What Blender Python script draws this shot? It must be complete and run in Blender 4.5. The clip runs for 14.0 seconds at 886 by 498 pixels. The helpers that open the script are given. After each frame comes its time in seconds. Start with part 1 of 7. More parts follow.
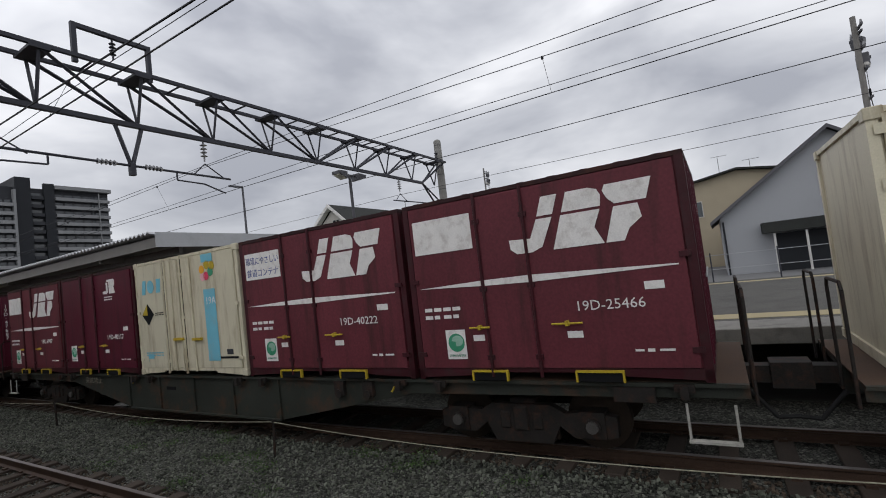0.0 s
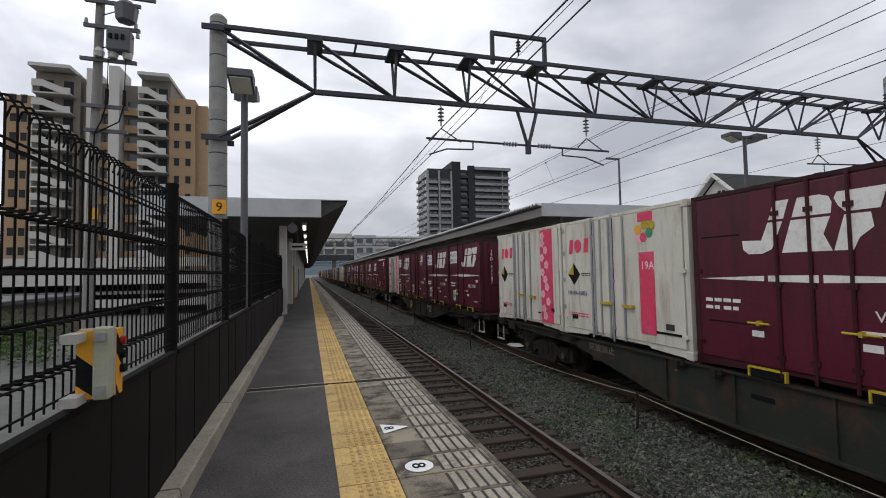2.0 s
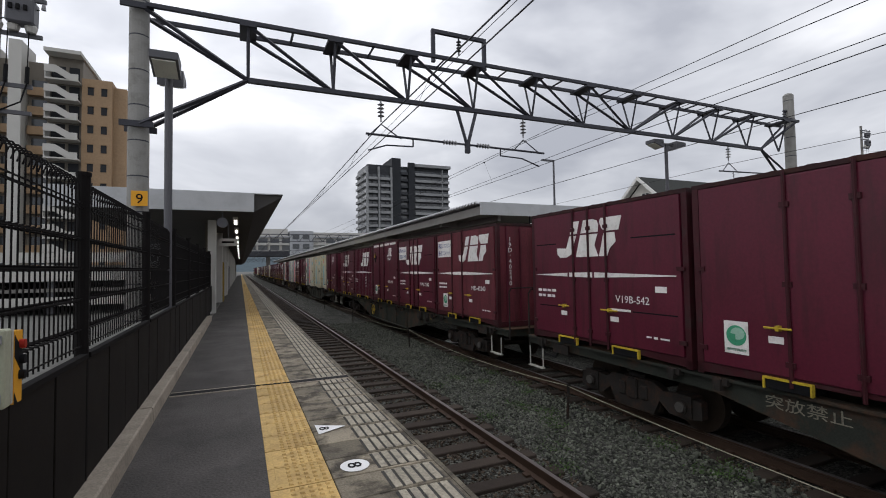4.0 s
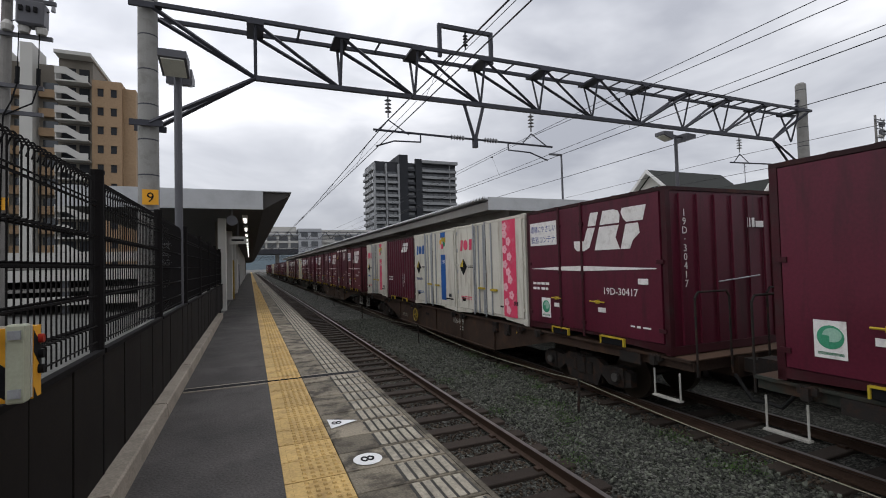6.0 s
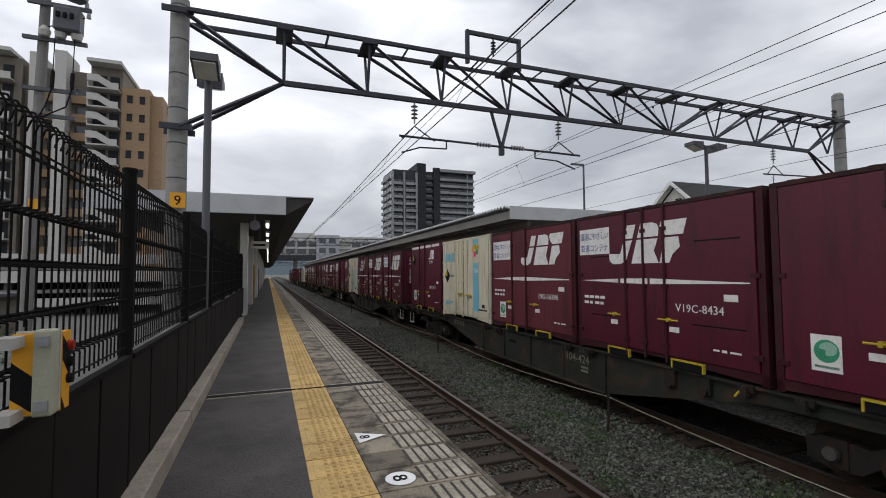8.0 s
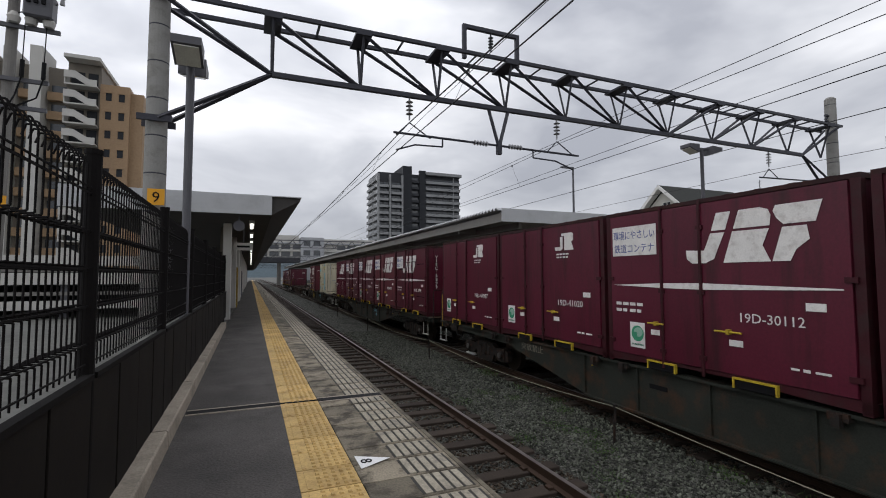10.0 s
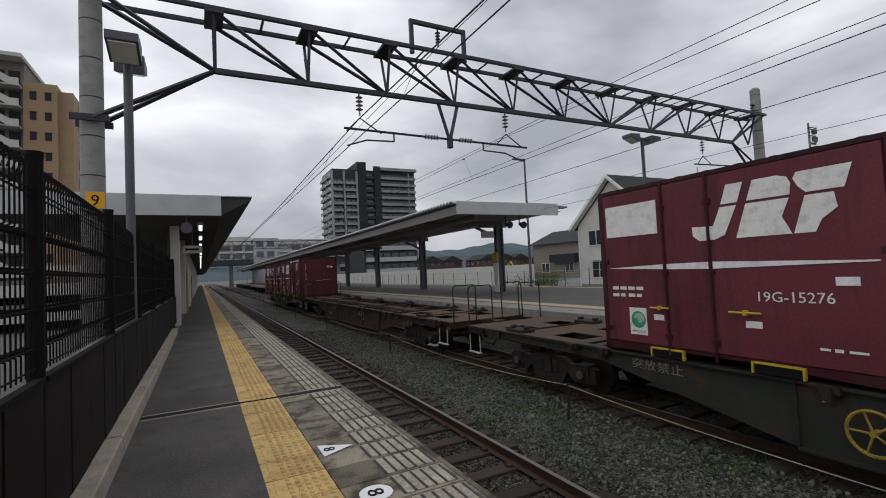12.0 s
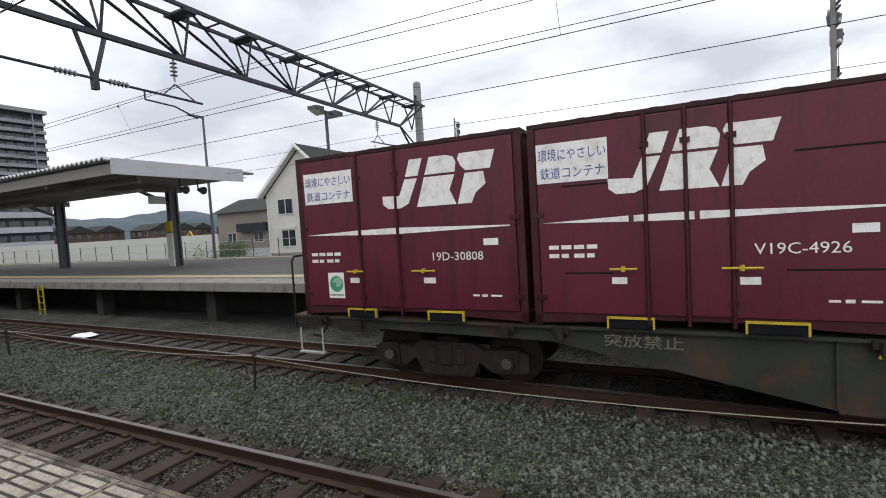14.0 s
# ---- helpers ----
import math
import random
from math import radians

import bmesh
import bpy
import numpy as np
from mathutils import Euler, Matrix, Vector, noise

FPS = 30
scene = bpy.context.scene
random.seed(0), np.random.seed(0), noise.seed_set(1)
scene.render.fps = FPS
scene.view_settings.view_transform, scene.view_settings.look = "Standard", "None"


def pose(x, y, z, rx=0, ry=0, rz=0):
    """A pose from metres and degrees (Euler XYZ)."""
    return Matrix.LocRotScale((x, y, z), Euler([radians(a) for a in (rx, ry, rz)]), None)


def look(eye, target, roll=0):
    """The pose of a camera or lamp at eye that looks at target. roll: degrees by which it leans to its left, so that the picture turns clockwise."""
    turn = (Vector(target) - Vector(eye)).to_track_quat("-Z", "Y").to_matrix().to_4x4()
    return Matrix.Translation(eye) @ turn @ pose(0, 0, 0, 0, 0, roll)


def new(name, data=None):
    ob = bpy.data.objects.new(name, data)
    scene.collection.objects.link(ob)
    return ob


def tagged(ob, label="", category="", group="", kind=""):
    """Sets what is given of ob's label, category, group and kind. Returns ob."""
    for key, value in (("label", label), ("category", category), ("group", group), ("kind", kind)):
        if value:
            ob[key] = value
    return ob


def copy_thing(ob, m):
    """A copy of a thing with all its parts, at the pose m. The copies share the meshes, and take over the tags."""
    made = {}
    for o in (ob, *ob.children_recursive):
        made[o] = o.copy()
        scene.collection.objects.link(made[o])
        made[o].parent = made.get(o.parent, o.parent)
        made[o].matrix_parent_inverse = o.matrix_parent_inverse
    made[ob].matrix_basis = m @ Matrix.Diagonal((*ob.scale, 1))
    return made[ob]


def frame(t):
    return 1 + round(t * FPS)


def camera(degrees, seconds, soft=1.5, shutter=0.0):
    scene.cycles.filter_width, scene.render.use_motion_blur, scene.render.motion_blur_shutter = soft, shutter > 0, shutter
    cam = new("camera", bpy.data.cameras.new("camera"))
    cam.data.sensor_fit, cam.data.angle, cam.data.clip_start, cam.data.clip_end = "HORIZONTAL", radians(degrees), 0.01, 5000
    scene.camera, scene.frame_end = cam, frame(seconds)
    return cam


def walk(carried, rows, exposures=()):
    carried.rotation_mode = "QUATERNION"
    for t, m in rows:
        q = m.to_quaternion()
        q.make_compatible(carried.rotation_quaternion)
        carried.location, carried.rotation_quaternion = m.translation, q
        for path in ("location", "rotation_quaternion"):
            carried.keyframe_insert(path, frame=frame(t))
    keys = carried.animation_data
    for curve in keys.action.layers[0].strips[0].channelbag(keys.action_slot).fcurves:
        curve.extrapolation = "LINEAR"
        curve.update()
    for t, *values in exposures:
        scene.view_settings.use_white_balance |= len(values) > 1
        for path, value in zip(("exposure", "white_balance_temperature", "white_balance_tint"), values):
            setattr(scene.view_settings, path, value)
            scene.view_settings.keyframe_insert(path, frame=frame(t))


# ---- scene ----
# ---- camera ----
cam = camera(87.1, 14.0, soft=1.0)
PATH = [
    (0.0, pose(0.105, -0.282, 1.444, 93.06, 6.76, -59.32)),
    (0.5, pose(0.057, -0.253, 1.429, 92.25, 6.55, -29.68)),
    (1.0, pose(0.154, -0.269, 1.428, 90.50, 3.72, -19.58)),
    (1.5, pose(0.137, -0.264, 1.443, 92.79, 2.22, -17.65)),
    (2.0, pose(0.076, -0.247, 1.432, 92.73, 1.09, -16.07)),
    (2.5, pose(0.057, -0.240, 1.427, 91.43, 0.24, -13.62)),
    (3.0, pose(0.068, -0.232, 1.413, 90.48, 0.55, -13.80)),
    (3.5, pose(0.092, -0.220, 1.432, 90.59, 0.87, -20.07)),
    (4.0, pose(0.085, -0.254, 1.433, 92.26, 0.93, -23.49)),
    (6.5, pose(0.062, -0.227, 1.414, 91.58, 2.11, -21.58)),
    (7.0, pose(0.021, -0.184, 1.424, 92.14, 1.57, -18.32)),
    (7.5, pose(-0.015, -0.118, 1.416, 91.88, 2.15, -19.14)),
    (8.0, pose(-0.021, -0.008, 1.417, 92.91, 0.35, -20.56)),
    (10.5, pose(-0.073, 0.499, 1.418, 93.49, 0.37, -22.58)),
    (11.0, pose(-0.064, 0.457, 1.389, 94.03, 0.84, -23.75)),
    (11.5, pose(-0.063, 0.353, 1.373, 93.10, 1.64, -27.95)),
    (12.0, pose(-0.087, 0.315, 1.373, 92.51, 2.79, -27.43)),
    (12.5, pose(-0.146, 0.311, 1.390, 93.90, 2.96, -26.08)),
    (13.0, pose(-0.174, 0.366, 1.382, 92.51, 2.87, -26.16)),
    (13.5, pose(-0.168, 0.354, 1.383, 90.89, 1.95, -38.51)),
    (14.0, pose(-0.064, 0.192, 1.352, 86.65, 3.44, -64.15)),
]
walk(cam, PATH, exposures=[(0.0, -0.26), (0.5, -0.20), (3.0, -0.08), (8.0, -0.12), (10.5, -0.22), (11.5, -0.34), (13.0, -0.30), (13.5, -0.08), (14.0, 0.45)])

# ---- world and light: overcast daylight ----
world = bpy.data.worlds.new("overcast")
scene.world = world
world.use_nodes = True
wn, wl = world.node_tree.nodes, world.node_tree.links
wn.clear()
w_out = wn.new("ShaderNodeOutputWorld")
w_bg = wn.new("ShaderNodeBackground")
w_sky = wn.new("ShaderNodeTexSky")
w_sky.sky_type = "NISHITA"
w_sky.sun_disc = False
w_sky.sun_elevation, w_sky.sun_rotation = radians(55), radians(-115)
w_dim = wn.new("ShaderNodeVectorMath")
w_dim.operation = "SCALE"
w_dim.inputs["Scale"].default_value = 0.1
w_tc = wn.new("ShaderNodeTexCoord")
w_map = wn.new("ShaderNodeMapping")
w_map.inputs["Scale"].default_value = (1.0, 1.0, 2.4)
w_n1 = wn.new("ShaderNodeTexNoise")
w_n1.inputs["Scale"].default_value, w_n1.inputs["Detail"].default_value, w_n1.inputs["Roughness"].default_value = 2.3, 5.0, 0.5
w_n1.inputs["Distortion"].default_value = 0.4
w_ramp = wn.new("ShaderNodeValToRGB")
for e, (p, c) in zip((w_ramp.color_ramp.elements[0], w_ramp.color_ramp.elements[1]), ((0.33, (0.55, 0.57, 0.64, 1)), (0.66, (1.2, 1.21, 1.26, 1)))):
    e.position, e.color = p, c
w_mid = w_ramp.color_ramp.elements.new(0.48)
w_mid.color = (0.80, 0.82, 0.885, 1)
w_mix = wn.new("ShaderNodeMix")
w_mix.data_type = "RGBA"
w_mix.inputs["Factor"].default_value = 0.93
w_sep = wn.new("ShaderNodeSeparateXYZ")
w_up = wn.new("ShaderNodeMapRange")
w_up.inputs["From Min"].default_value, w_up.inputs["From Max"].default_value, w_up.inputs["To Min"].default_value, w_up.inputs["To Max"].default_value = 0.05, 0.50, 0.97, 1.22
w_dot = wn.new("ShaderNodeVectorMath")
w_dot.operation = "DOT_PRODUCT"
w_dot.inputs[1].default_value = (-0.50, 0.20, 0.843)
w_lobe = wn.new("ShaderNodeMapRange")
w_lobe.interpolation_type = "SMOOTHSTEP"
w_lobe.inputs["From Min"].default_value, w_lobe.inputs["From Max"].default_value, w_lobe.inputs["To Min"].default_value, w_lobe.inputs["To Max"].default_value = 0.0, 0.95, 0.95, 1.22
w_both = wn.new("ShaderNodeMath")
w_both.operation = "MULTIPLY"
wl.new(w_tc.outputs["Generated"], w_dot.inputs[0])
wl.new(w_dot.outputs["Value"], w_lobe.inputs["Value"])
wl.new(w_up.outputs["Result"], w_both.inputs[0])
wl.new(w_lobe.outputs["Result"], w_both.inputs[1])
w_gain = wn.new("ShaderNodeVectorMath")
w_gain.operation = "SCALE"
wl.new(w_tc.outputs["Generated"], w_sep.inputs["Vector"])
wl.new(w_sep.outputs["Z"], w_up.inputs["Value"])
wl.new(w_tc.outputs["Generated"], w_map.inputs["Vector"])
wl.new(w_map.outputs["Vector"], w_n1.inputs["Vector"])
wl.new(w_n1.outputs["Fac"], w_ramp.inputs["Fac"])
wl.new(w_sky.outputs["Color"], w_dim.inputs[0])
wl.new(w_dim.outputs["Vector"], w_mix.inputs["A"])
wl.new(w_ramp.outputs["Color"], w_mix.inputs["B"])
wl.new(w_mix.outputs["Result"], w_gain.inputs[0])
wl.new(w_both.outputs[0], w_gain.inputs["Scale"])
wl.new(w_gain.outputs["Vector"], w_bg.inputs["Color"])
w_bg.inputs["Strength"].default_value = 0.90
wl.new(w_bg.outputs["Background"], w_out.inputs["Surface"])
sun_data = bpy.data.lights.new("sun", "SUN")
sun_data.energy, sun_data.angle, sun_data.color = 0.3, radians(25), (1.0, 0.97, 0.93)
sun = new("sun", sun_data)
sun.matrix_world = look((0, 0, 60), (38, 17.8, 0))


# ---- materials ----
def material(name, color, rough=0.6, metal=0.0, vary=0.25, scale=3.0, grain=60.0, bump=0.0, dirt=None, dirt_amount=0.0, spec=0.22, island=0.0, streak=False, world_space=False, spread=(0.5, 0.72)):
    """Painted, stone or metal surface: broad and fine variation of the base colour, patches of dirt, fine relief."""
    m = bpy.data.materials.new(name)
    m.use_nodes = True
    n, l = m.node_tree.nodes, m.node_tree.links
    bsdf = n["Principled BSDF"]
    bsdf.inputs["Roughness"].default_value, bsdf.inputs["Metallic"].default_value = rough, metal
    bsdf.inputs["Specular IOR Level"].default_value = spec
    tc = n.new("ShaderNodeTexCoord")
    big, fine = n.new("ShaderNodeTexNoise"), n.new("ShaderNodeTexNoise")
    big.inputs["Scale"].default_value, big.inputs["Detail"].default_value = scale, 5
    fine.inputs["Scale"].default_value, fine.inputs["Detail"].default_value = grain, 3
    info = n.new("ShaderNodeObjectInfo")
    if world_space:
        coords = n.new("ShaderNodeNewGeometry").outputs["Position"]
    else:
        far = n.new("ShaderNodeMath")
        far.operation = "MULTIPLY"
        far.inputs[1].default_value = 53.0
        l.new(info.outputs["Random"], far.inputs[0])
        shift = n.new("ShaderNodeVectorMath")
        l.new(tc.outputs["Object"], shift.inputs[0])
        l.new(far.outputs[0], shift.inputs[1])
        coords = shift.outputs["Vector"]
    l.new(coords, big.inputs["Vector"])
    l.new(coords, fine.inputs["Vector"])
    add = n.new("ShaderNodeMath")
    add.operation = "ADD"
    l.new(big.outputs["Fac"], add.inputs[0])
    l.new(fine.outputs["Fac"], add.inputs[1])
    ramp = n.new("ShaderNodeMapRange")
    ramp.inputs["From Min"].default_value, ramp.inputs["From Max"].default_value = 0.6, 1.4
    ramp.inputs["To Min"].default_value, ramp.inputs["To Max"].default_value = 1 - vary, 1 + vary
    l.new(add.outputs[0], ramp.inputs["Value"])
    tint = n.new("ShaderNodeMapRange")
    tint.inputs["To Min"].default_value, tint.inputs["To Max"].default_value = 1 - island, 1 + island
    l.new(info.outputs["Random"], tint.inputs["Value"])
    both = n.new("ShaderNodeMath")
    both.operation = "MULTIPLY"
    l.new(ramp.outputs["Result"], both.inputs[0])
    l.new(tint.outputs["Result"], both.inputs[1])
    mul = n.new("ShaderNodeVectorMath")
    mul.operation = "SCALE"
    mul.inputs[0].default_value = color
    l.new(both.outputs[0], mul.inputs["Scale"])
    out = mul.outputs["Vector"]
    if dirt:
        dn = n.new("ShaderNodeTexNoise")
        dn.inputs["Scale"].default_value, dn.inputs["Detail"].default_value, dn.inputs["Roughness"].default_value = scale * 1.7, 8, 0.65
        if streak:
            mp = n.new("ShaderNodeMapping")
            mp.inputs["Scale"].default_value = (2.5, 2.5, 0.35)
            l.new(coords, mp.inputs["Vector"])
            l.new(mp.outputs["Vector"], dn.inputs["Vector"])
        else:
            l.new(coords, dn.inputs["Vector"])
        dr = n.new("ShaderNodeMapRange")
        dr.inputs["From Min"].default_value, dr.inputs["From Max"].default_value = spread
        dr.inputs["To Max"].default_value = dirt_amount
        l.new(dn.outputs["Fac"], dr.inputs["Value"])
        mix = n.new("ShaderNodeMix")
        mix.data_type = "RGBA"
        mix.inputs["B"].default_value = (*dirt, 1)
        l.new(dr.outputs["Result"], mix.inputs["Factor"])
        l.new(out, mix.inputs["A"])
        out = mix.outputs["Result"]
    l.new(out, bsdf.inputs["Base Color"])
    rr = n.new("ShaderNodeMapRange")
    rr.inputs["To Min"].default_value, rr.inputs["To Max"].default_value = max(0.02, rough - 0.12), min(1, rough + 0.12)
    l.new(big.outputs["Fac"], rr.inputs["Value"])
    l.new(rr.outputs["Result"], bsdf.inputs["Roughness"])
    if bump:
        b = n.new("ShaderNodeBump")
        b.inputs["Strength"].default_value, b.inputs["Distance"].default_value = bump, 0.01
        l.new(fine.outputs["Fac"], b.inputs["Height"])
        l.new(b.outputs["Normal"], bsdf.inputs["Normal"])
    return m


def glowing(name, color, strength):
    m = bpy.data.materials.new(name)
    m.use_nodes = True
    b = m.node_tree.nodes["Principled BSDF"]
    b.inputs["Base Color"].default_value = (*color, 1)
    b.inputs["Emission Color"].default_value, b.inputs["Emission Strength"].default_value = (*color, 1), strength
    return m


GRIME = (0.035, 0.03, 0.027)
RUST = (0.12, 0.045, 0.02)
M = dict(
    maroon=material("maroon_paint", (0.088, 0.0095, 0.023), 0.42, vary=0.22, scale=0.9, grain=30, bump=0.05, spec=0.35, dirt=(0.034, 0.009, 0.011), dirt_amount=0.85, island=0.06, streak=True),
    maroon_faded=material("faded_maroon_paint", (0.122, 0.027, 0.036), 0.55, vary=0.28, scale=0.9, grain=30, bump=0.06, dirt=(0.05, 0.018, 0.018), dirt_amount=0.9, island=0.06, streak=True),
    maroon_edge=material("maroon_edge", (0.046, 0.0095, 0.0135), 0.5, vary=0.3, scale=2, dirt=GRIME, dirt_amount=0.6, island=0.08),
    roof_dark=material("container_roof", (0.03, 0.012, 0.013), 0.7, vary=0.4, scale=2, dirt=RUST, dirt_amount=0.4),
    cream=material("cream_paint", (0.60, 0.555, 0.415), 0.42, vary=0.12, scale=1.2, bump=0.03, dirt=(0.23, 0.165, 0.09), dirt_amount=0.7, island=0.06, streak=True),
    white_paint=material("white_container_paint", (0.60, 0.575, 0.495), 0.5, vary=0.14, scale=1.2, bump=0.05, dirt=(0.27, 0.215, 0.15), dirt_amount=0.75, island=0.06, streak=True),
    decal=material("white_decal", (0.74, 0.72, 0.69), 0.5, vary=0.12, scale=5, dirt=(0.35, 0.3, 0.27), dirt_amount=0.5),
    decal_blue=material("blue_lettering", (0.045, 0.07, 0.24), 0.5),
    teal=material("pale_blue_decal", (0.17, 0.47, 0.58), 0.45, vary=0.1, dirt=(0.3, 0.35, 0.35), dirt_amount=0.4),
    blue=material("blue_decal", (0.02, 0.10, 0.33), 0.45, vary=0.1),
    pink=material("pink_decal", (0.68, 0.06, 0.13), 0.45, vary=0.12, dirt=(0.6, 0.3, 0.33), dirt_amount=0.4),
    pale_pink=material("pale_pink_decal", (0.8, 0.42, 0.47), 0.45),
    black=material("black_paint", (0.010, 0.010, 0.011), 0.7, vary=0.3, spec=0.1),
    yellow=material("yellow_paint", (0.47, 0.34, 0.03), 0.5, vary=0.2, scale=8, dirt=(0.2, 0.13, 0.03), dirt_amount=0.5),
    green=material("green_decal", (0.05, 0.27, 0.15), 0.5),
    grey_wagon=material("wagon_grey_green", (0.029, 0.032, 0.026), 0.65, vary=0.35, scale=1.5, bump=0.1, dirt=RUST, dirt_amount=0.55, island=0.15),
    brown_wagon=material("wagon_red_brown", (0.042, 0.026, 0.0185), 0.8, vary=0.6, scale=1.5, bump=0.2, dirt=(0.085, 0.043, 0.024), dirt_amount=0.7, island=0.15),
    deck_rust=material("rusty_deck_plate", (0.090, 0.056, 0.038), 0.8, vary=0.4, scale=1.2, bump=0.2, dirt=(0.10, 0.05, 0.027), dirt_amount=0.7, island=0.15),
    stencil_pale=material("pale_stencil_paint", (0.40, 0.39, 0.35), 0.6, vary=0.2, scale=6, dirt=(0.1, 0.09, 0.08), dirt_amount=0.6),
    bogie=material("bogie_grime", (0.021, 0.018, 0.016), 0.75, vary=0.4, scale=4, dirt=RUST, dirt_amount=0.35),
    wheel=material("wheel_steel", (0.06, 0.045, 0.035), 0.5, metal=0.6, vary=0.3),
    galv=material("galvanised_steel", (0.36, 0.37, 0.38), 0.5, metal=0.5, vary=0.15),
    white_steel=material("white_enamel", (0.46, 0.45, 0.42), 0.5, vary=0.1, dirt=(0.3, 0.26, 0.22), dirt_amount=0.4),
    asphalt=material("platform_asphalt", (0.086, 0.079, 0.074), 0.9, vary=0.55, scale=1.3, grain=55, bump=1.0, dirt=(0.050, 0.047, 0.045), dirt_amount=0.75, world_space=True),
    concrete=material("concrete", (0.22, 0.21, 0.195), 0.8, vary=0.22, scale=1.6, grain=70, bump=0.25, dirt=(0.14, 0.13, 0.12), dirt_amount=0.6),
    slab=material("edge_slab_concrete", (0.215, 0.185, 0.138), 0.75, vary=0.5, scale=2.3, grain=70, bump=0.35, dirt=(0.045, 0.038, 0.029), dirt_amount=0.9, spread=(0.46, 0.60), island=0.35, world_space=True),
    rib=material("worn_white_rib", (0.34, 0.305, 0.24), 0.75, vary=0.45, scale=4, dirt=(0.12, 0.11, 0.10), dirt_amount=0.8, world_space=True),
    tactile=material("yellow_tactile_tile", (0.54, 0.365, 0.14), 0.65, vary=0.28, scale=3, grain=45, bump=0.25, dirt=(0.27, 0.17, 0.065), dirt_amount=0.9, island=0.14, world_space=True),
    white_mark=material("white_marking", (0.78, 0.78, 0.77), 0.6, vary=0.06),
    kerb=material("kerb_concrete", (0.33, 0.285, 0.23), 0.8, vary=0.35, scale=3, bump=0.2, dirt=(0.2, 0.18, 0.15), dirt_amount=0.6, world_space=True),
    fence=material("dark_brown_fence_coating", (0.009, 0.008, 0.008), 0.9, vary=0.2, spec=0.12),
    fence_panel=material("dark_brown_panel", (0.0105, 0.0085, 0.0075), 0.75, vary=0.25, scale=2, dirt=(0.017, 0.015, 0.013), dirt_amount=0.5, spec=0.15),
    rail=material("rail_steel", (0.068, 0.043, 0.031), 0.55, metal=0.4, vary=0.3, scale=5),
    rail_top=material("polished_rail_head", (0.20, 0.18, 0.17), 0.45, metal=0.7, vary=0.1),
    sleeper=material("weathered_wood_sleeper", (0.044, 0.034, 0.027), 0.85, vary=0.35, scale=4, bump=0.3, island=0.3, dirt=(0.05, 0.035, 0.03), dirt_amount=0.6, world_space=True),
    ballast=material("ballast_bed", (0.042, 0.045, 0.042), 0.9, vary=0.5, scale=1.4, grain=26, bump=1.0, dirt=(0.03, 0.028, 0.025), dirt_amount=0.8, world_space=True),
    pole=material("pole_concrete", (0.27, 0.265, 0.25), 0.75, vary=0.15, scale=2.5, bump=0.15, dirt=(0.15, 0.145, 0.13), dirt_amount=0.7),
    gantry=material("dark_painted_steel", (0.046, 0.047, 0.058), 0.5, vary=0.25, scale=3),
    lamp_pole=material("grey_painted_steel", (0.10, 0.10, 0.11), 0.45, vary=0.12),
    insulator=material("insulator_porcelain", (0.30, 0.30, 0.31), 0.3, vary=0.15),
    wire=material("catenary_wire", (0.03, 0.03, 0.033), 0.5, metal=0.5),
    canopy=material("canopy_sheet", (0.46, 0.47, 0.48), 0.5, vary=0.1, scale=1.2, dirt=(0.3, 0.3, 0.3), dirt_amount=0.4),
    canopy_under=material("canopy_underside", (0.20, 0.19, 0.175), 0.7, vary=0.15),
    cream_wall=material("house_siding", (0.53, 0.515, 0.47), 0.75, vary=0.12, scale=0.8, grain=25, bump=0.2, dirt=(0.43, 0.41, 0.37), dirt_amount=0.5),
    beige_wall=material("beige_siding", (0.42, 0.36, 0.26), 0.75, vary=0.08, scale=1.0),
    roof_tile=material("dark_slate_roof", (0.034, 0.036, 0.033), 0.8, vary=0.25, scale=2.0, grain=20, bump=0.4),
    trim=material("white_trim", (0.58, 0.57, 0.54), 0.6, vary=0.06, world_space=True),
    glass=material("window_glass", (0.03, 0.038, 0.045), 0.08, vary=0.2, spec=0.8),
    tan_tile=material("tan_facade_tile", (0.33, 0.225, 0.135), 0.7, vary=0.14, scale=0.3, grain=4),
    grey_tile=material("grey_beige_facade", (0.20, 0.178, 0.148), 0.7, vary=0.1, scale=0.3, grain=4),
    white_facade=material("white_balcony", (0.47, 0.46, 0.43), 0.65, vary=0.08, scale=0.4),
    dark_facade=material("charcoal_facade", (0.022, 0.024, 0.028), 0.6, vary=0.2, scale=0.3),
    pale_facade=material("pale_grey_facade", (0.36, 0.37, 0.385), 0.65, vary=0.1, scale=0.3),
    ground=material("far_ground", (0.13, 0.13, 0.12), 0.9, vary=0.3, scale=0.05, grain=2),
    lot=material("parking_asphalt", (0.16, 0.16, 0.16), 0.9, vary=0.25, scale=0.4, grain=40),
    grass=material("grass", (0.07, 0.11, 0.03), 0.8, vary=0.4, scale=1.5, grain=40),
    leaf=material("shrub_leaf", (0.055, 0.10, 0.025), 0.6, vary=0.4, scale=3),
    hill=material("hazy_wooded_hill", (0.075, 0.10, 0.115), 0.9, vary=0.25, scale=0.012, grain=0.15),
    car_white=material("white_car_paint", (0.72, 0.72, 0.72), 0.25, vary=0.04),
    car_dark=material("dark_car_paint", (0.02, 0.024, 0.035), 0.2, vary=0.1),
    car_silver=material("silver_car_paint", (0.38, 0.42, 0.46), 0.28, metal=0.4, vary=0.05),
    rubber=material("tyre_rubber", (0.02, 0.02, 0.02), 0.85),
    tube_light=glowing("lamp_tube", (1.0, 0.97, 0.9), 3.0),
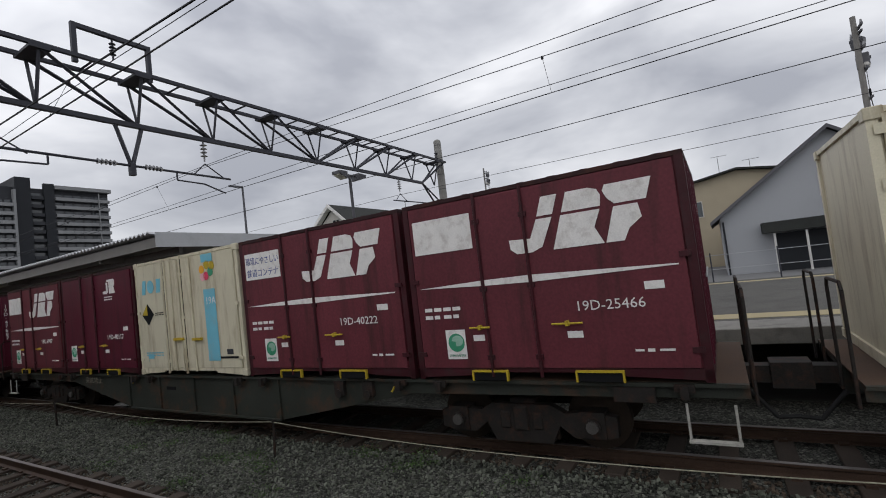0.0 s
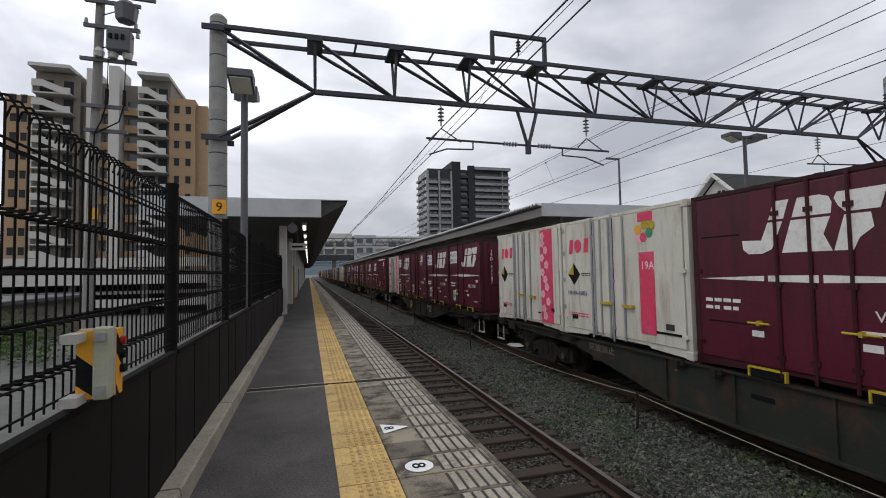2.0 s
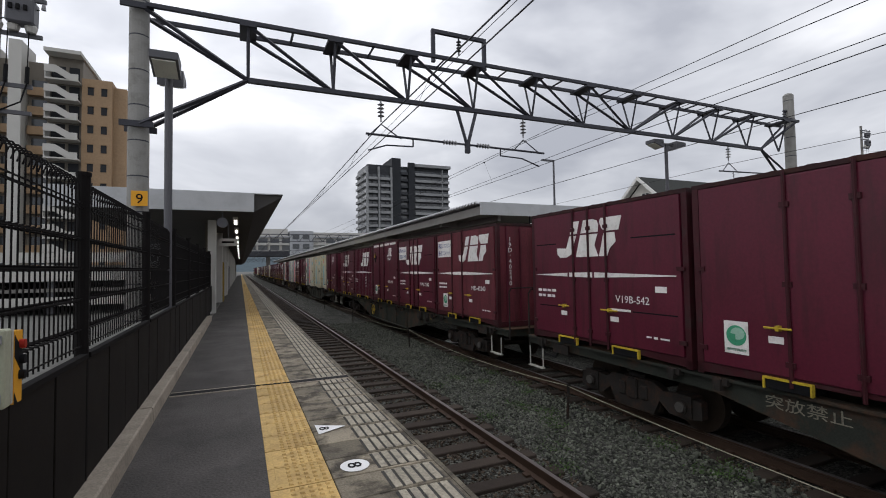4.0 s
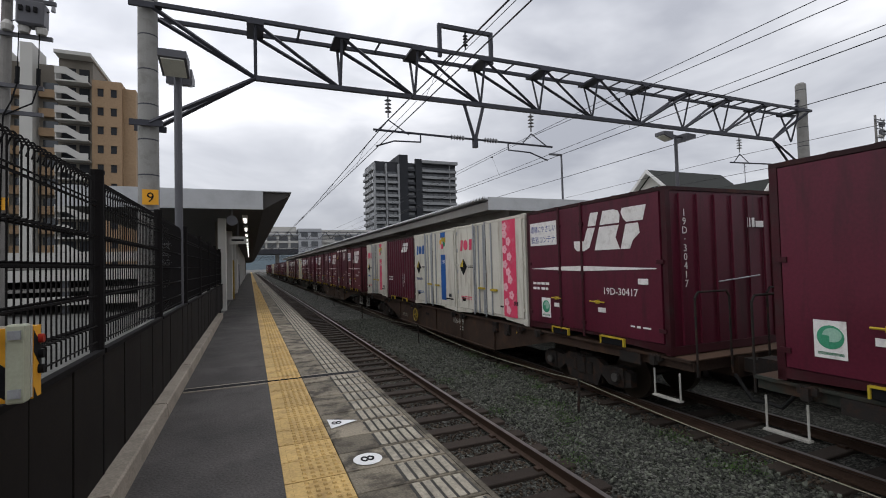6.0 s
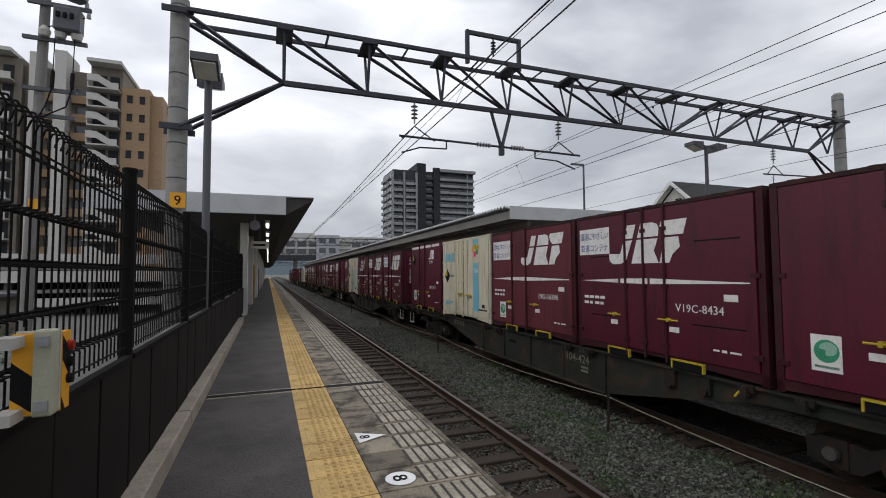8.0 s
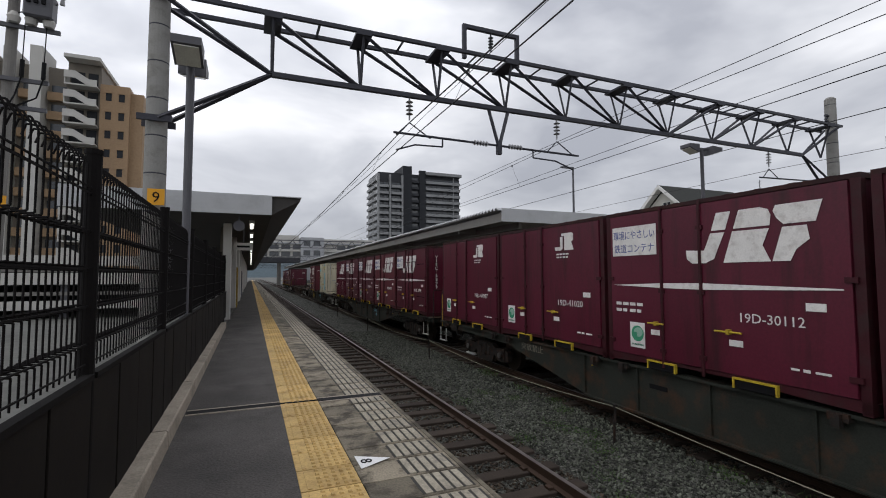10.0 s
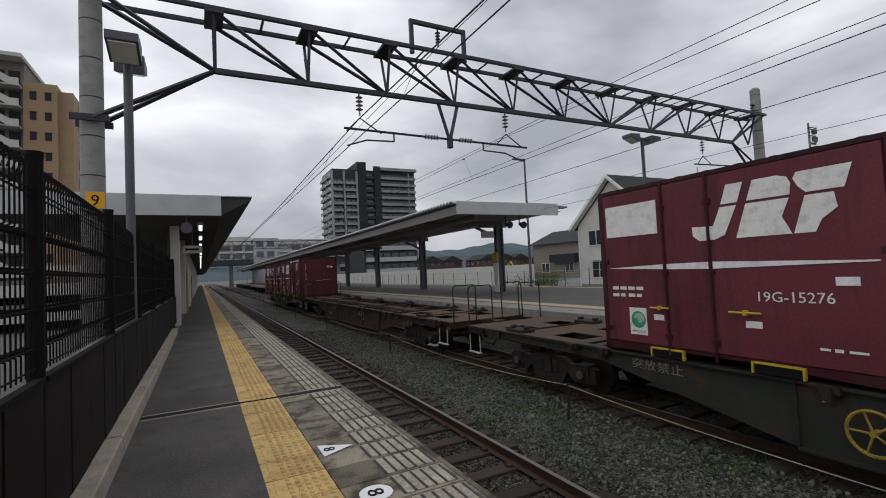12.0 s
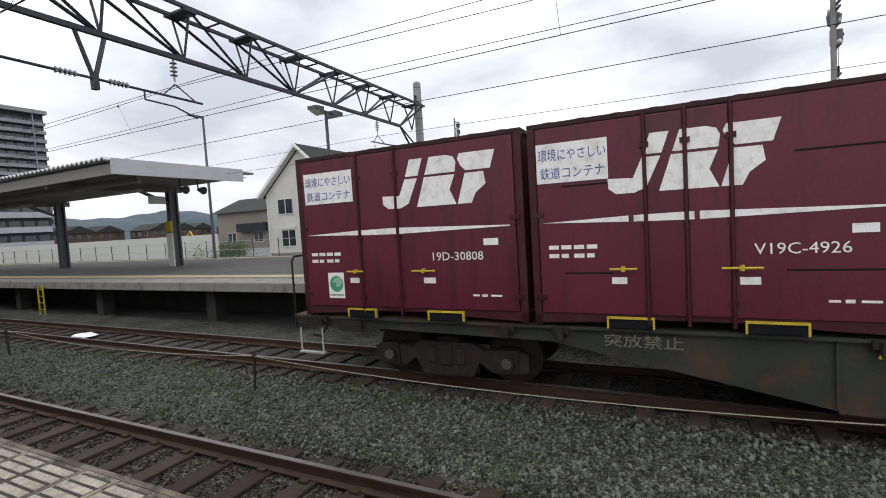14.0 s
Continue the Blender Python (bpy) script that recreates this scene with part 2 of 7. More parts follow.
    lamp_glass=material("lamp_glass", (0.68, 0.69, 0.62), 0.2, vary=0.2),
    orange=material("orange_sign", (0.75, 0.36, 0.03), 0.5, vary=0.06),
    asphalt_grey=material("far_platform_asphalt", (0.092, 0.088, 0.080), 0.85, vary=0.35, scale=0.9, grain=60, bump=0.5, dirt=(0.055, 0.052, 0.047), dirt_amount=0.7, world_space=True),
    edge_concrete=material("edge_beam_concrete", (0.22, 0.21, 0.19), 0.8, vary=0.2, scale=1.5, dirt=(0.08, 0.075, 0.068), dirt_amount=0.8, world_space=True),
    tactile_far=material("faded_yellow_strip", (0.36, 0.30, 0.17), 0.7, vary=0.2, scale=1.5, dirt=(0.3, 0.27, 0.2), dirt_amount=0.6),
    canopy_dark=material("shaded_eave", (0.06, 0.056, 0.053), 0.7, vary=0.2),
    back_wall=material("panelled_back_wall", (0.10, 0.09, 0.07), 0.7, vary=0.2),
    tower_wall=material("grey_tower_wall", (0.04, 0.042, 0.047), 0.65, vary=0.15, scale=0.3),
    stencil=material("worn_stencil_paint", (0.20, 0.185, 0.145), 0.6, vary=0.25, scale=6, dirt=(0.06, 0.05, 0.04), dirt_amount=0.8),
    axle_cap=material("axle_cap_grey", (0.075, 0.07, 0.065), 0.5, vary=0.3),
    emblem_pale=material("pale_green_decal", (0.28, 0.46, 0.36), 0.5),
    # grime, plus the shade below the far platform painted into the base tone
    concrete_dark=material("shaded_grimy_concrete", (0.055, 0.052, 0.048), 0.9, vary=0.35, scale=1.2, bump=0.3, dirt=(0.02, 0.019, 0.018), dirt_amount=0.7, world_space=True),
    tower_pale=material("weathered_pale_concrete", (0.25, 0.255, 0.26), 0.65, vary=0.15, scale=0.3),
    grey_render=material("grey_beige_render", (0.175, 0.165, 0.15), 0.8, vary=0.12, scale=0.5, dirt=(0.12, 0.112, 0.10), dirt_amount=0.5),
    pale_render=material("pale_grey_render", (0.27, 0.27, 0.265), 0.8, vary=0.1, scale=0.5, dirt=(0.2, 0.195, 0.185), dirt_amount=0.5),
    dull_yellow=material("dirty_yellow_paint", (0.30, 0.205, 0.03), 0.6, vary=0.3, scale=8, dirt=(0.08, 0.055, 0.02), dirt_amount=0.7),
    case_green=material("pale_green_enamel", (0.40, 0.41, 0.31), 0.45, vary=0.12, dirt=(0.28, 0.27, 0.2), dirt_amount=0.4),
    red_lamp=material("red_lens", (0.35, 0.03, 0.02), 0.3, vary=0.1),
    trim_white=material("white_bargeboard_paint", (0.70, 0.69, 0.66), 0.6, vary=0.06),
    brick=material("red_brown_house", (0.085, 0.058, 0.045), 0.8, vary=0.15),
)


# ---- building helpers ----
def box(bm, x0, x1, y0, y1, z0, z1):
    v = [bm.verts.new(p) for p in ((x0, y0, z0), (x1, y0, z0), (x1, y1, z0), (x0, y1, z0), (x0, y0, z1), (x1, y0, z1), (x1, y1, z1), (x0, y1, z1))]
    for f in ((3, 2, 1, 0), (4, 5, 6, 7), (0, 1, 5, 4), (1, 2, 6, 5), (2, 3, 7, 6), (3, 0, 4, 7)):
        bm.faces.new([v[i] for i in f])


def tube(bm, a, b, r, n=8, r2=None):
    a, b = Vector(a), Vector(b)
    r2 = r if r2 is None else r2
    d = (b - a).normalized()
    s = d.cross(Vector((0, 0, 1)) if abs(d.z) < 0.9 else Vector((1, 0, 0))).normalized()
    t = d.cross(s)
    ring = [[bm.verts.new(p + (s * math.cos(2 * math.pi * i / n) + t * math.sin(2 * math.pi * i / n)) * q) for i in range(n)] for p, q in ((a, r), (b, r2))]
    for i in range(n):
        bm.faces.new((ring[0][i], ring[0][(i + 1) % n], ring[1][(i + 1) % n], ring[1][i]))
    bm.faces.new(ring[0][::-1])
    bm.faces.new(ring[1])


def strand(bm, pts, r, n=5):
    """One unbroken cable through the points."""
    pts = [Vector(p) for p in pts]
    rings = []
    for i, p in enumerate(pts):
        d = (pts[min(i + 1, len(pts) - 1)] - pts[max(i - 1, 0)]).normalized()
        a = d.cross(Vector((0, 0, 1)) if abs(d.z) < 0.9 else Vector((1, 0, 0))).normalized()
        b = d.cross(a)
        rings.append([bm.verts.new(p + (a * math.cos(2 * math.pi * k / n) + b * math.sin(2 * math.pi * k / n)) * r) for k in range(n)])
    for u, v in zip(rings, rings[1:]):
        for k in range(n):
            bm.faces.new((u[k], u[(k + 1) % n], v[(k + 1) % n], v[k]))
    bm.faces.new(rings[0][::-1])
    bm.faces.new(rings[-1])


def beam(bm, a, b, w):
    tube(bm, a, b, w * 0.7071, 4)


def prism(bm, pts, lift, axis="x"):
    """A flat piece: pts are (along, up); lift: from and to across."""
    place = {"x": lambda c, p: (c, p[0], p[1]), "y": lambda c, p: (p[0], c, p[1]), "z": lambda c, p: (p[0], p[1], c)}[axis]
    rings = [[bm.verts.new(place(c, p)) for p in pts] for c in lift]
    n = len(pts)
    for i in range(n):
        bm.faces.new((rings[0][i], rings[0][(i + 1) % n], rings[1][(i + 1) % n], rings[1][i]))
    bm.faces.new(rings[0][::-1])
    bm.faces.new(rings[1])


def disc(cx, cy, rx, ry, n=24):
    return [(cx + rx * math.cos(2 * math.pi * i / n), cy + ry * math.sin(2 * math.pi * i / n)) for i in range(n)]


def mesh_of(name, bm, mat, bevel=0.0):
    if bevel:
        bmesh.ops.bevel(bm, geom=bm.edges[:], offset=bevel, segments=1, affect="EDGES")
    bmesh.ops.recalc_face_normals(bm, faces=bm.faces[:])
    me = bpy.data.meshes.new(name)
    bm.to_mesh(me)
    bm.free()
    me.materials.append(mat)
    return me


def part(name, bm, mat, parent, label="", bevel=0.0):
    ob = new(name, mesh_of(name, bm, mat, bevel))
    ob.parent = parent
    return tagged(ob, label)


def thing(name, label, category, group="", kind="", at=(0, 0, 0)):
    ob = new(name)
    ob.location = at
    return tagged(ob, label, category, group, kind)


def solid(name, bm, mat, label, category="", kind="structure", group="", bevel=0.0):
    return tagged(new(name, mesh_of(name, bm, mat, bevel)), label, category, group, kind)


def boxes(*rows):
    bm = bmesh.new()
    for r in rows:
        box(bm, *r)
    return bm


def piece(name, me, parent, loc, rot=(0, 0, 0)):
    ob = new(name, me)
    ob.location, ob.rotation_euler, ob.parent = loc, rot, parent
    return ob


TEXTS = {}


def lettering(name, words, size, mat, parent, m, align="LEFT", wide=1.0):
    """Flat letters as a mesh; m puts the letters' plane (x right, y up) in the parent's space."""
    key = (words, size, mat.name, align, wide)
    if key not in TEXTS:
        cu = bpy.data.curves.new(name, "FONT")
        cu.body, cu.size, cu.align_x, cu.extrude, cu.resolution_u = words, size, align, 0.0015, 2
        tmp = new("lettering_source", cu)
        me = bpy.data.meshes.new_from_object(tmp)
        bpy.data.objects.remove(tmp)
        bpy.data.curves.remove(cu)
        for v in me.vertices:
            v.co.x *= wide
        me.materials.clear()
        me.materials.append(mat)
        TEXTS[key] = me
    ob = new(name, TEXTS[key])
    ob.parent = parent
    ob.matrix_basis = m
    return ob


def stony(name, tones, size):
    """Packed crushed stone: cells of differing grey, relief, and shade painted into the gaps."""
    m = bpy.data.materials.new(name)
    m.use_nodes = True
    n, l = m.node_tree.nodes, m.node_tree.links
    b = n["Principled BSDF"]
    b.inputs["Roughness"].default_value, b.inputs["Specular IOR Level"].default_value = 0.9, 0.15
    geo = n.new("ShaderNodeNewGeometry")
    cell, edge, patch = n.new("ShaderNodeTexVoronoi"), n.new("ShaderNodeTexVoronoi"), n.new("ShaderNodeTexNoise")
    edge.feature = "DISTANCE_TO_EDGE"
    for v in (cell, edge):
        v.inputs["Scale"].default_value = 1 / size
        l.new(geo.outputs["Position"], v.inputs["Vector"])
    patch.inputs["Scale"].default_value, patch.inputs["Detail"].default_value = 0.9, 4
    l.new(geo.outputs["Position"], patch.inputs["Vector"])
    ramp = n.new("ShaderNodeValToRGB")
    ramp.color_ramp.elements[0].color, ramp.color_ramp.elements[1].color = (*tones[0], 1), (*tones[1], 1)
    sep = n.new("ShaderNodeSeparateColor")
    l.new(cell.outputs["Color"], sep.inputs["Color"])
    l.new(sep.outputs["Red"], ramp.inputs["Fac"])
    # shade between stones: the colour is darkened towards the cell edges
    gap = n.new("ShaderNodeMapRange")
    gap.inputs["From Max"].default_value, gap.inputs["To Min"].default_value = 0.18, 0.12
    l.new(edge.outputs["Distance"], gap.inputs["Value"])
    pr = n.new("ShaderNodeMapRange")
    pr.inputs["From Min"].default_value, pr.inputs["From Max"].default_value, pr.inputs["To Min"].default_value, pr.inputs["To Max"].default_value = 0.3, 0.7, 0.6, 1.35
    l.new(patch.outputs["Fac"], pr.inputs["Value"])
    mu = n.new("ShaderNodeMath")
    mu.operation = "MULTIPLY"
    l.new(gap.outputs["Result"], mu.inputs[0])
    l.new(pr.outputs["Result"], mu.inputs[1])
    sc = n.new("ShaderNodeVectorMath")
    sc.operation = "SCALE"
    l.new(ramp.outputs["Color"], sc.inputs[0])
    l.new(mu.outputs[0], sc.inputs["Scale"])
    l.new(sc.outputs["Vector"], b.inputs["Base Color"])
    bump = n.new("ShaderNodeBump")
    bump.inputs["Strength"].default_value, bump.inputs["Distance"].default_value = 0.9, 0.03
    l.new(edge.outputs["Distance"], bump.inputs["Height"])
    l.new(bump.outputs["Normal"], b.inputs["Normal"])
    return m


M["ballast"] = stony("packed_ballast", ((0.035, 0.036, 0.031), (0.15, 0.15, 0.13)), 0.045)

# ---- the train ----
SPEED, PITCH, TRACK2, RAIL = 22.78, 20.4, 6.95, -1.05
SPACING = 3.80
CL, CW, CH = 3.715, 2.45, 2.5
S0 = -CW / 2  # the side that faces the near platform


def along(u):
    return CL / 2 - u * CL


def side_piece(polys, mat, name, parent, lift=0.003, label=""):
    """Flat pieces on the container's side; polys in (share of the length, height)."""
    bm = bmesh.new()
    for p in polys:
        prism(bm, [(along(u), z) for u, z in p], (S0 - 0.022 - lift, S0 - 0.022))
    return part(name, bm, mat, parent, label)


def slant(u0, u1, z0, z1, lean=0.10):
    return [(u0, z0), (u1, z0), (u1 + lean * (z1 - z0), z1), (u0 + lean * (z1 - z0), z1)]


def block_logo(c, u0, u1, z0, z1, mat, name="logo"):
    """A broad slanted mark of plain rounded blocks, cut by a thin line."""
    w, h = u1 - u0, z1 - z0
    P = lambda pts: [(u0 + a * w, z0 + b * h) for a, b in pts]
    polys = [
        P([(-0.005, 0.28), (0.0, 0.10), (0.05, 0.0), (0.17, 0.0), (0.25, 0.08), (0.345, 0.60), (0.225, 0.60), (0.165, 0.26)]),
        P([(0.232, 0.65), (0.352, 0.65), (0.40, 1.0), (0.28, 1.0)]),
        P([(0.33, 0.0), (0.69, 0.0), (0.635, 0.30), (0.685, 0.60), (0.41, 0.60)]),
        P([(0.417, 0.65), (0.69, 0.65), (0.70, 0.84), (0.68, 0.95), (0.62, 1.0), (0.465, 1.0)]),
        P([(0.70, 0.0), (0.82, 0.0), (0.86, 0.20), (0.945, 0.36), (0.93, 0.60), (0.775, 0.60)]),
        P([(0.783, 0.65), (0.985, 0.65), (1.03, 1.0), (0.735, 1.0), (0.715, 0.90), (0.74, 0.76)]),
    ]
    return side_piece(polys, mat, name, c, label="white slanted block mark")


def small_logo(c, u0, z0, w, h, mat):
    """A small two-piece mark: a hook and a broad bent block."""
    P = lambda pts: [(u0 + a * w, z0 + b * h) for a, b in pts]
    hook = P([(0.0, 0.20), (0.02, 0.04), (0.08, 0.0), (0.34, 0.0), (0.44, 0.10), (0.44, 0.80), (0.31, 0.80), (0.31, 0.22)])
    block = P([(0.38, 0.84), (0.38, 1.0), (0.92, 1.0), (1.0, 0.92), (1.0, 0.58), (0.90, 0.46), (1.02, 0.0), (0.53, 0.0), (0.53, 0.84)])
    return side_piece([hook, block], mat, "logo", c, label="small white two-piece mark")


def bars(c, rows, mat, name, label=""):
    return side_piece([[(u0, z0), (u1, z0), (u1, z1), (u0, z1)] for u0, u1, z0, z1 in rows], mat, name, c, label=label)


def word_bars(c, u, z, h, n, mat, name, gap=0.018, w=0.014):
    """Short strokes and blocks that stand for a name, each cell differently filled."""
    rows = []
    for i in range(n):
        a = u + i * (w + gap)
        b = a + w * 1.75
        rows += [(a, b, z + h * 0.68, z + h), (a, b - w * 0.5 * (i % 2), z, z + h * 0.32)]
    return tagged(bars(c, rows, mat, name), kind="stuff")


def side_text(c, words, size, u, z, mat, wide=1.0, turn=0):
    m = Matrix.Translation((S0 - 0.0258, along(u), z)) @ Matrix(((0, 0, -1, 0), (-1, 0, 0, 0), (0, 1, 0, 0), (0, 0, 0, 1))) @ pose(0, 0, 0, 0, 0, turn)
    return lettering("lettering", words, size, mat, c, m, "LEFT", wide)


def end_text(c, words, size, x, z, mat):
    """The number in upright characters, one below the other."""
    for i, ch in enumerate(words):
        m = Matrix.Translation((x, -CL / 2 - 0.0045, z - i * size * 0.86)) @ pose(0, 0, 0, 90, 0, 0)
        lettering("end_character", ch, size, mat, c, m, "CENTER")


def base_container(label, paint, edge, ribs=False, top=CH, group="freight containers", bars_at=(0.318, 0.497)):
    c = thing("freight_container", label, "container", group)
    part("body", boxes((S0 + 0.03, -S0 - 0.03, -CL / 2 + 0.03, CL / 2 - 0.03, 0.10, top - 0.05)), M[paint], c)
    bm = bmesh.new()
    outline = [(-CL / 2, top - 0.055), (CL / 2, top - 0.055), (CL / 2, top)]
    for i in range(9):
        y = 1.6 - i * 0.4
        outline += [(y + 0.06, top), (y + 0.03, top + 0.006), (y - 0.03, top + 0.006), (y - 0.06, top)]
    outline += [(-CL / 2, top)]
    prism(bm, outline, (S0, -S0))
    part("roof", bm, M["roof_dark"] if paint[0] == "m" else M[paint], c, "weathered dark roof panel" if paint[0] == "m" else "")
    bm = bmesh.new()
    for y in (-CL / 2, CL / 2 - 0.09):
        prism(bm, [(y, 0.0), (y + 0.09, 0.0), (y + 0.09, 0.12), (y, 0.12)], (S0, -S0))
    for x in (S0, -S0 - 0.05):
        prism(bm, [(-CL / 2, 0.02), (-0.95, 0.06), (-0.9, 0.1), (0.9, 0.1), (0.95, 0.06), (CL / 2, 0.02), (CL / 2, 0.15), (-CL / 2, 0.15)], (x, x + 0.05))
    part("base_rail", bm, M[edge], c)
    post = mesh_of("corner_post", boxes((-0.045, 0.045, -0.045, 0.045, 0.0, top - 0.055)), M[edge])
    for x in (S0 + 0.045, -S0 - 0.045):
        for y in (-CL / 2 + 0.045, CL / 2 - 0.045):
            piece("corner_post", post, c, (x, y, 0))
    if ribs:
        rib = bmesh.new()
        prism(rib, [(-0.075, 0), (0.075, 0), (0.045, -0.0505), (-0.045, -0.0505)], (0.16, top - 0.06), "z")
        rib_me = bpy.data.meshes.new("side_rib")
        bmesh.ops.rotate(rib, verts=rib.verts[:], cent=(0, 0, 0), matrix=Matrix.Rotation(radians(-90), 3, "Z"))
        bmesh.ops.recalc_face_normals(rib, faces=rib.faces[:])
        rib.to_mesh(rib_me)
        rib.free()
        rib_me.materials.append(M[paint])
        for i in range(12):
            piece("side_rib", rib_me, c, (S0 + 0.03, along(0.055 + i * 0.081), 0))
    else:
        bm = boxes((S0 - 0.016, S0 + 0.03, along(0.97), along(0.03), 0.16, top - 0.07))
        part("side_panel", bm, M[paint], c)
        for u0, u1 in ((bars_at[0] + 0.006, bars_at[1] - 0.006),) if len(bars_at) == 2 else ((bars_at[0] + 0.006, bars_at[1] - 0.006), (bars_at[1] + 0.006, bars_at[2] - 0.006)):
            part("door_leaf", boxes((S0 - 0.0215, S0 - 0.001, along(u1), along(u0), 0.17, top - 0.08)), M[paint], c, bevel=0.004)
        rod = bmesh.new()
        tube(rod, (0, 0, 0.05), (0, 0, top - 0.02), 0.022, 6)
        for z in (0.3, 1.2, 2.1):
            box(rod, -0.01, 0.04, -0.05, 0.05, z - 0.03, z + 0.03)
        rod_me = mesh_of("locking_bar", rod, M[edge] if paint[0] == "m" else M["galv" if paint == "white_paint" else "cream"])
        for u in bars_at:
            piece("locking_bar", rod_me, c, (S0 - 0.035, along(u), 0))
        hm = mesh_of("hinge", boxes((-0.035, 0.0, -0.06, 0.06, -0.03, 0.03)), M[edge])
        for u in (0.03, 0.97):
            for z in (0.35, 1.38):
                piece("hinge", hm, c, (S0, along(u), z))
    return c


def foot_guards(c, spots=((0.235, 0.375), (0.61, 0.76)), handles=True):
    for u0, u1 in spots:
        a, b = along(u1), along(u0)
        bm = boxes((S0 - 0.05, S0 - 0.001, a, b, 0.108, 0.13), (S0 - 0.05, S0 - 0.001, b - 0.022, b, -0.005, 0.108), (S0 - 0.05, S0 - 0.001, a, a + 0.022, -0.005, 0.108))
        r = part("fork_pocket_rim", bm, M["yellow"], c, "yellow painted rim")
        # solid black block painted in place of the pocket's inner shade
        part("fork_pocket", boxes((S0 - 0.03, S0 + 0.30, a + 0.023, b - 0.023, 0.0, 0.107)), M["black"], r, "black block standing for the shade in the fork pocket")
    for u0, u1 in ((0.25, 0.33), (0.555, 0.655)) if handles else ():
        bm = bmesh.new()
        tube(bm, (S0 - 0.07, along(u0), 0.70), (S0 - 0.07, along(u1), 0.70), 0.014, 6)
        box(bm, S0 - 0.085, S0 - 0.02, along((u0 + u1) / 2) - 0.02, along((u0 + u1) / 2) + 0.02, 0.67, 0.73)
        part("door_handle", bm, M["yellow"], c, "yellow bar handle")


def sticker(c, u, z):
    s = bars(c, [(u, u + 0.082, z, z + 0.40)], M["decal"], "sticker", "white sticker with a green round emblem")
    side_piece([disc(u + 0.042, z + 0.225, 0.034, 0.125, 20)], M["green"], "emblem", s, 0.007)
    side_piece([disc(u + 0.047, z + 0.25, 0.024, 0.075, 14)], M["emblem_pale"], "emblem_face", s, 0.009)
    side_piece([[(u + 0.014, z + 0.16), (u + 0.04, z + 0.15), (u + 0.04, z + 0.24), (u + 0.014, z + 0.25)]], M["green"], "emblem_block", s, 0.011)
    bars(s, [(u + 0.008, u + 0.074, z + 0.035, z + 0.065)], M["green"], "caption")


def small_plates(c):
    for r in ((0.255, 0.30, 0.52, 0.60), (0.60, 0.65, 0.52, 0.60), (0.85, 0.905, 1.03, 1.12)):
        bars(c, [r], M["decal"], "data_plate")
    bars(c, [(0.80, 0.825, 0.345, 0.37), (0.835, 0.855, 0.34, 0.375), (0.868, 0.91, 0.345, 0.37)], M["decal"], "capacity_marking")


def tapered_stripe(c):
    side_piece([[(0.04, 1.275), (0.31, 1.315), (0.31, 1.245)], [(0.325, 1.317), (0.49, 1.325), (0.49, 1.235), (0.325, 1.243)], [(0.504, 1.325), (0.95, 1.285), (0.95, 1.27), (0.504, 1.235)]], M["decal"], "stripe", c, label="tapered white stripe")


def maker_name(c, u=0.06, z=0.84):
    word_bars(c, u, z, 0.155, 4, M["decal"], "maker_name", 0.022, 0.0185)


def vents(c, rows):
    for u0, u1, z in rows:
        # no opening is cut: the slot's shade is a black strip
        part("vent_slot", boxes((S0 - 0.0195, S0 + 0.001, along(u1), along(u0), z, z + 0.02)), M["black"], c, "thin black strip standing for the shade in a vent slot")


def labelled_container(words=True, lab="maroon steel container with white block mark, stripe and slogan panel", paint="maroon", vented=False):
    c = base_container(lab, paint, "maroon_edge", bars_at=(0.36, 0.47, 0.585) if vented else (0.318, 0.497))
    foot_guards(c)
    span = (0.03, 0.255) if vented else (0.045, 0.295)
    lp = bars(c, [(*span, 1.76, 2.24)], M["decal"], "slogan_panel", "white slogan panel with blue lettering" if words else "blank faded white panel")
    if words:
        side_text(lp, "環境にやさしい", 0.155, span[0] + 0.006, 2.04, M["decal_blue"], 0.74 if vented else 0.82)
        side_text(lp, "鉄道コンテナ", 0.155, span[0] + 0.010, 1.82, M["decal_blue"], 0.83 if vented else 0.92)
    if vented:
        block_logo(c, 0.255, 0.69, 1.57, 2.22, M["decal"])
        vents(c, ((0.73, 0.92, 1.86), (0.71, 0.93, 0.66), (0.11, 0.26, 0.64), (0.11, 0.26, 1.70)))
    else:
        block_logo(c, 0.44, 0.895, 1.60, 2.27, M["decal"])
        sticker(c, 0.14, 0.28)
    tapered_stripe(c)
    maker_name(c)
    small_plates(c)
    return c


def ventilated_container():
    c = base_container("maroon ventilated container with a white block mark and stripe", "maroon", "maroon_edge", bars_at=(0.36, 0.47, 0.585))
    foot_guards(c)
    block_logo(c, 0.235, 0.67, 1.60, 2.25, M["decal"])
    tapered_stripe(c)
    maker_name(c)
    small_plates(c)
    vents(c, ((0.73, 0.95, 1.86), (0.05, 0.22, 1.86), (0.73, 0.95, 0.70), (0.07, 0.25, 0.66)))
    bars(c, [(0.60, 0.72, 0.70, 0.735)], M["decal"], "capacity_line")
    return c


def upright_number(c, words, u, z, size=0.15):
    """A number in two columns of characters, one below the other."""
    half = (len(words) + 1) // 2
    for col, chars in enumerate((words[:half], words[half:])):
        for i, ch in enumerate(chars):
            side_text(c, ch, size, u + col * 0.055, z - i * size * 0.92, M["decal"], 1.1)


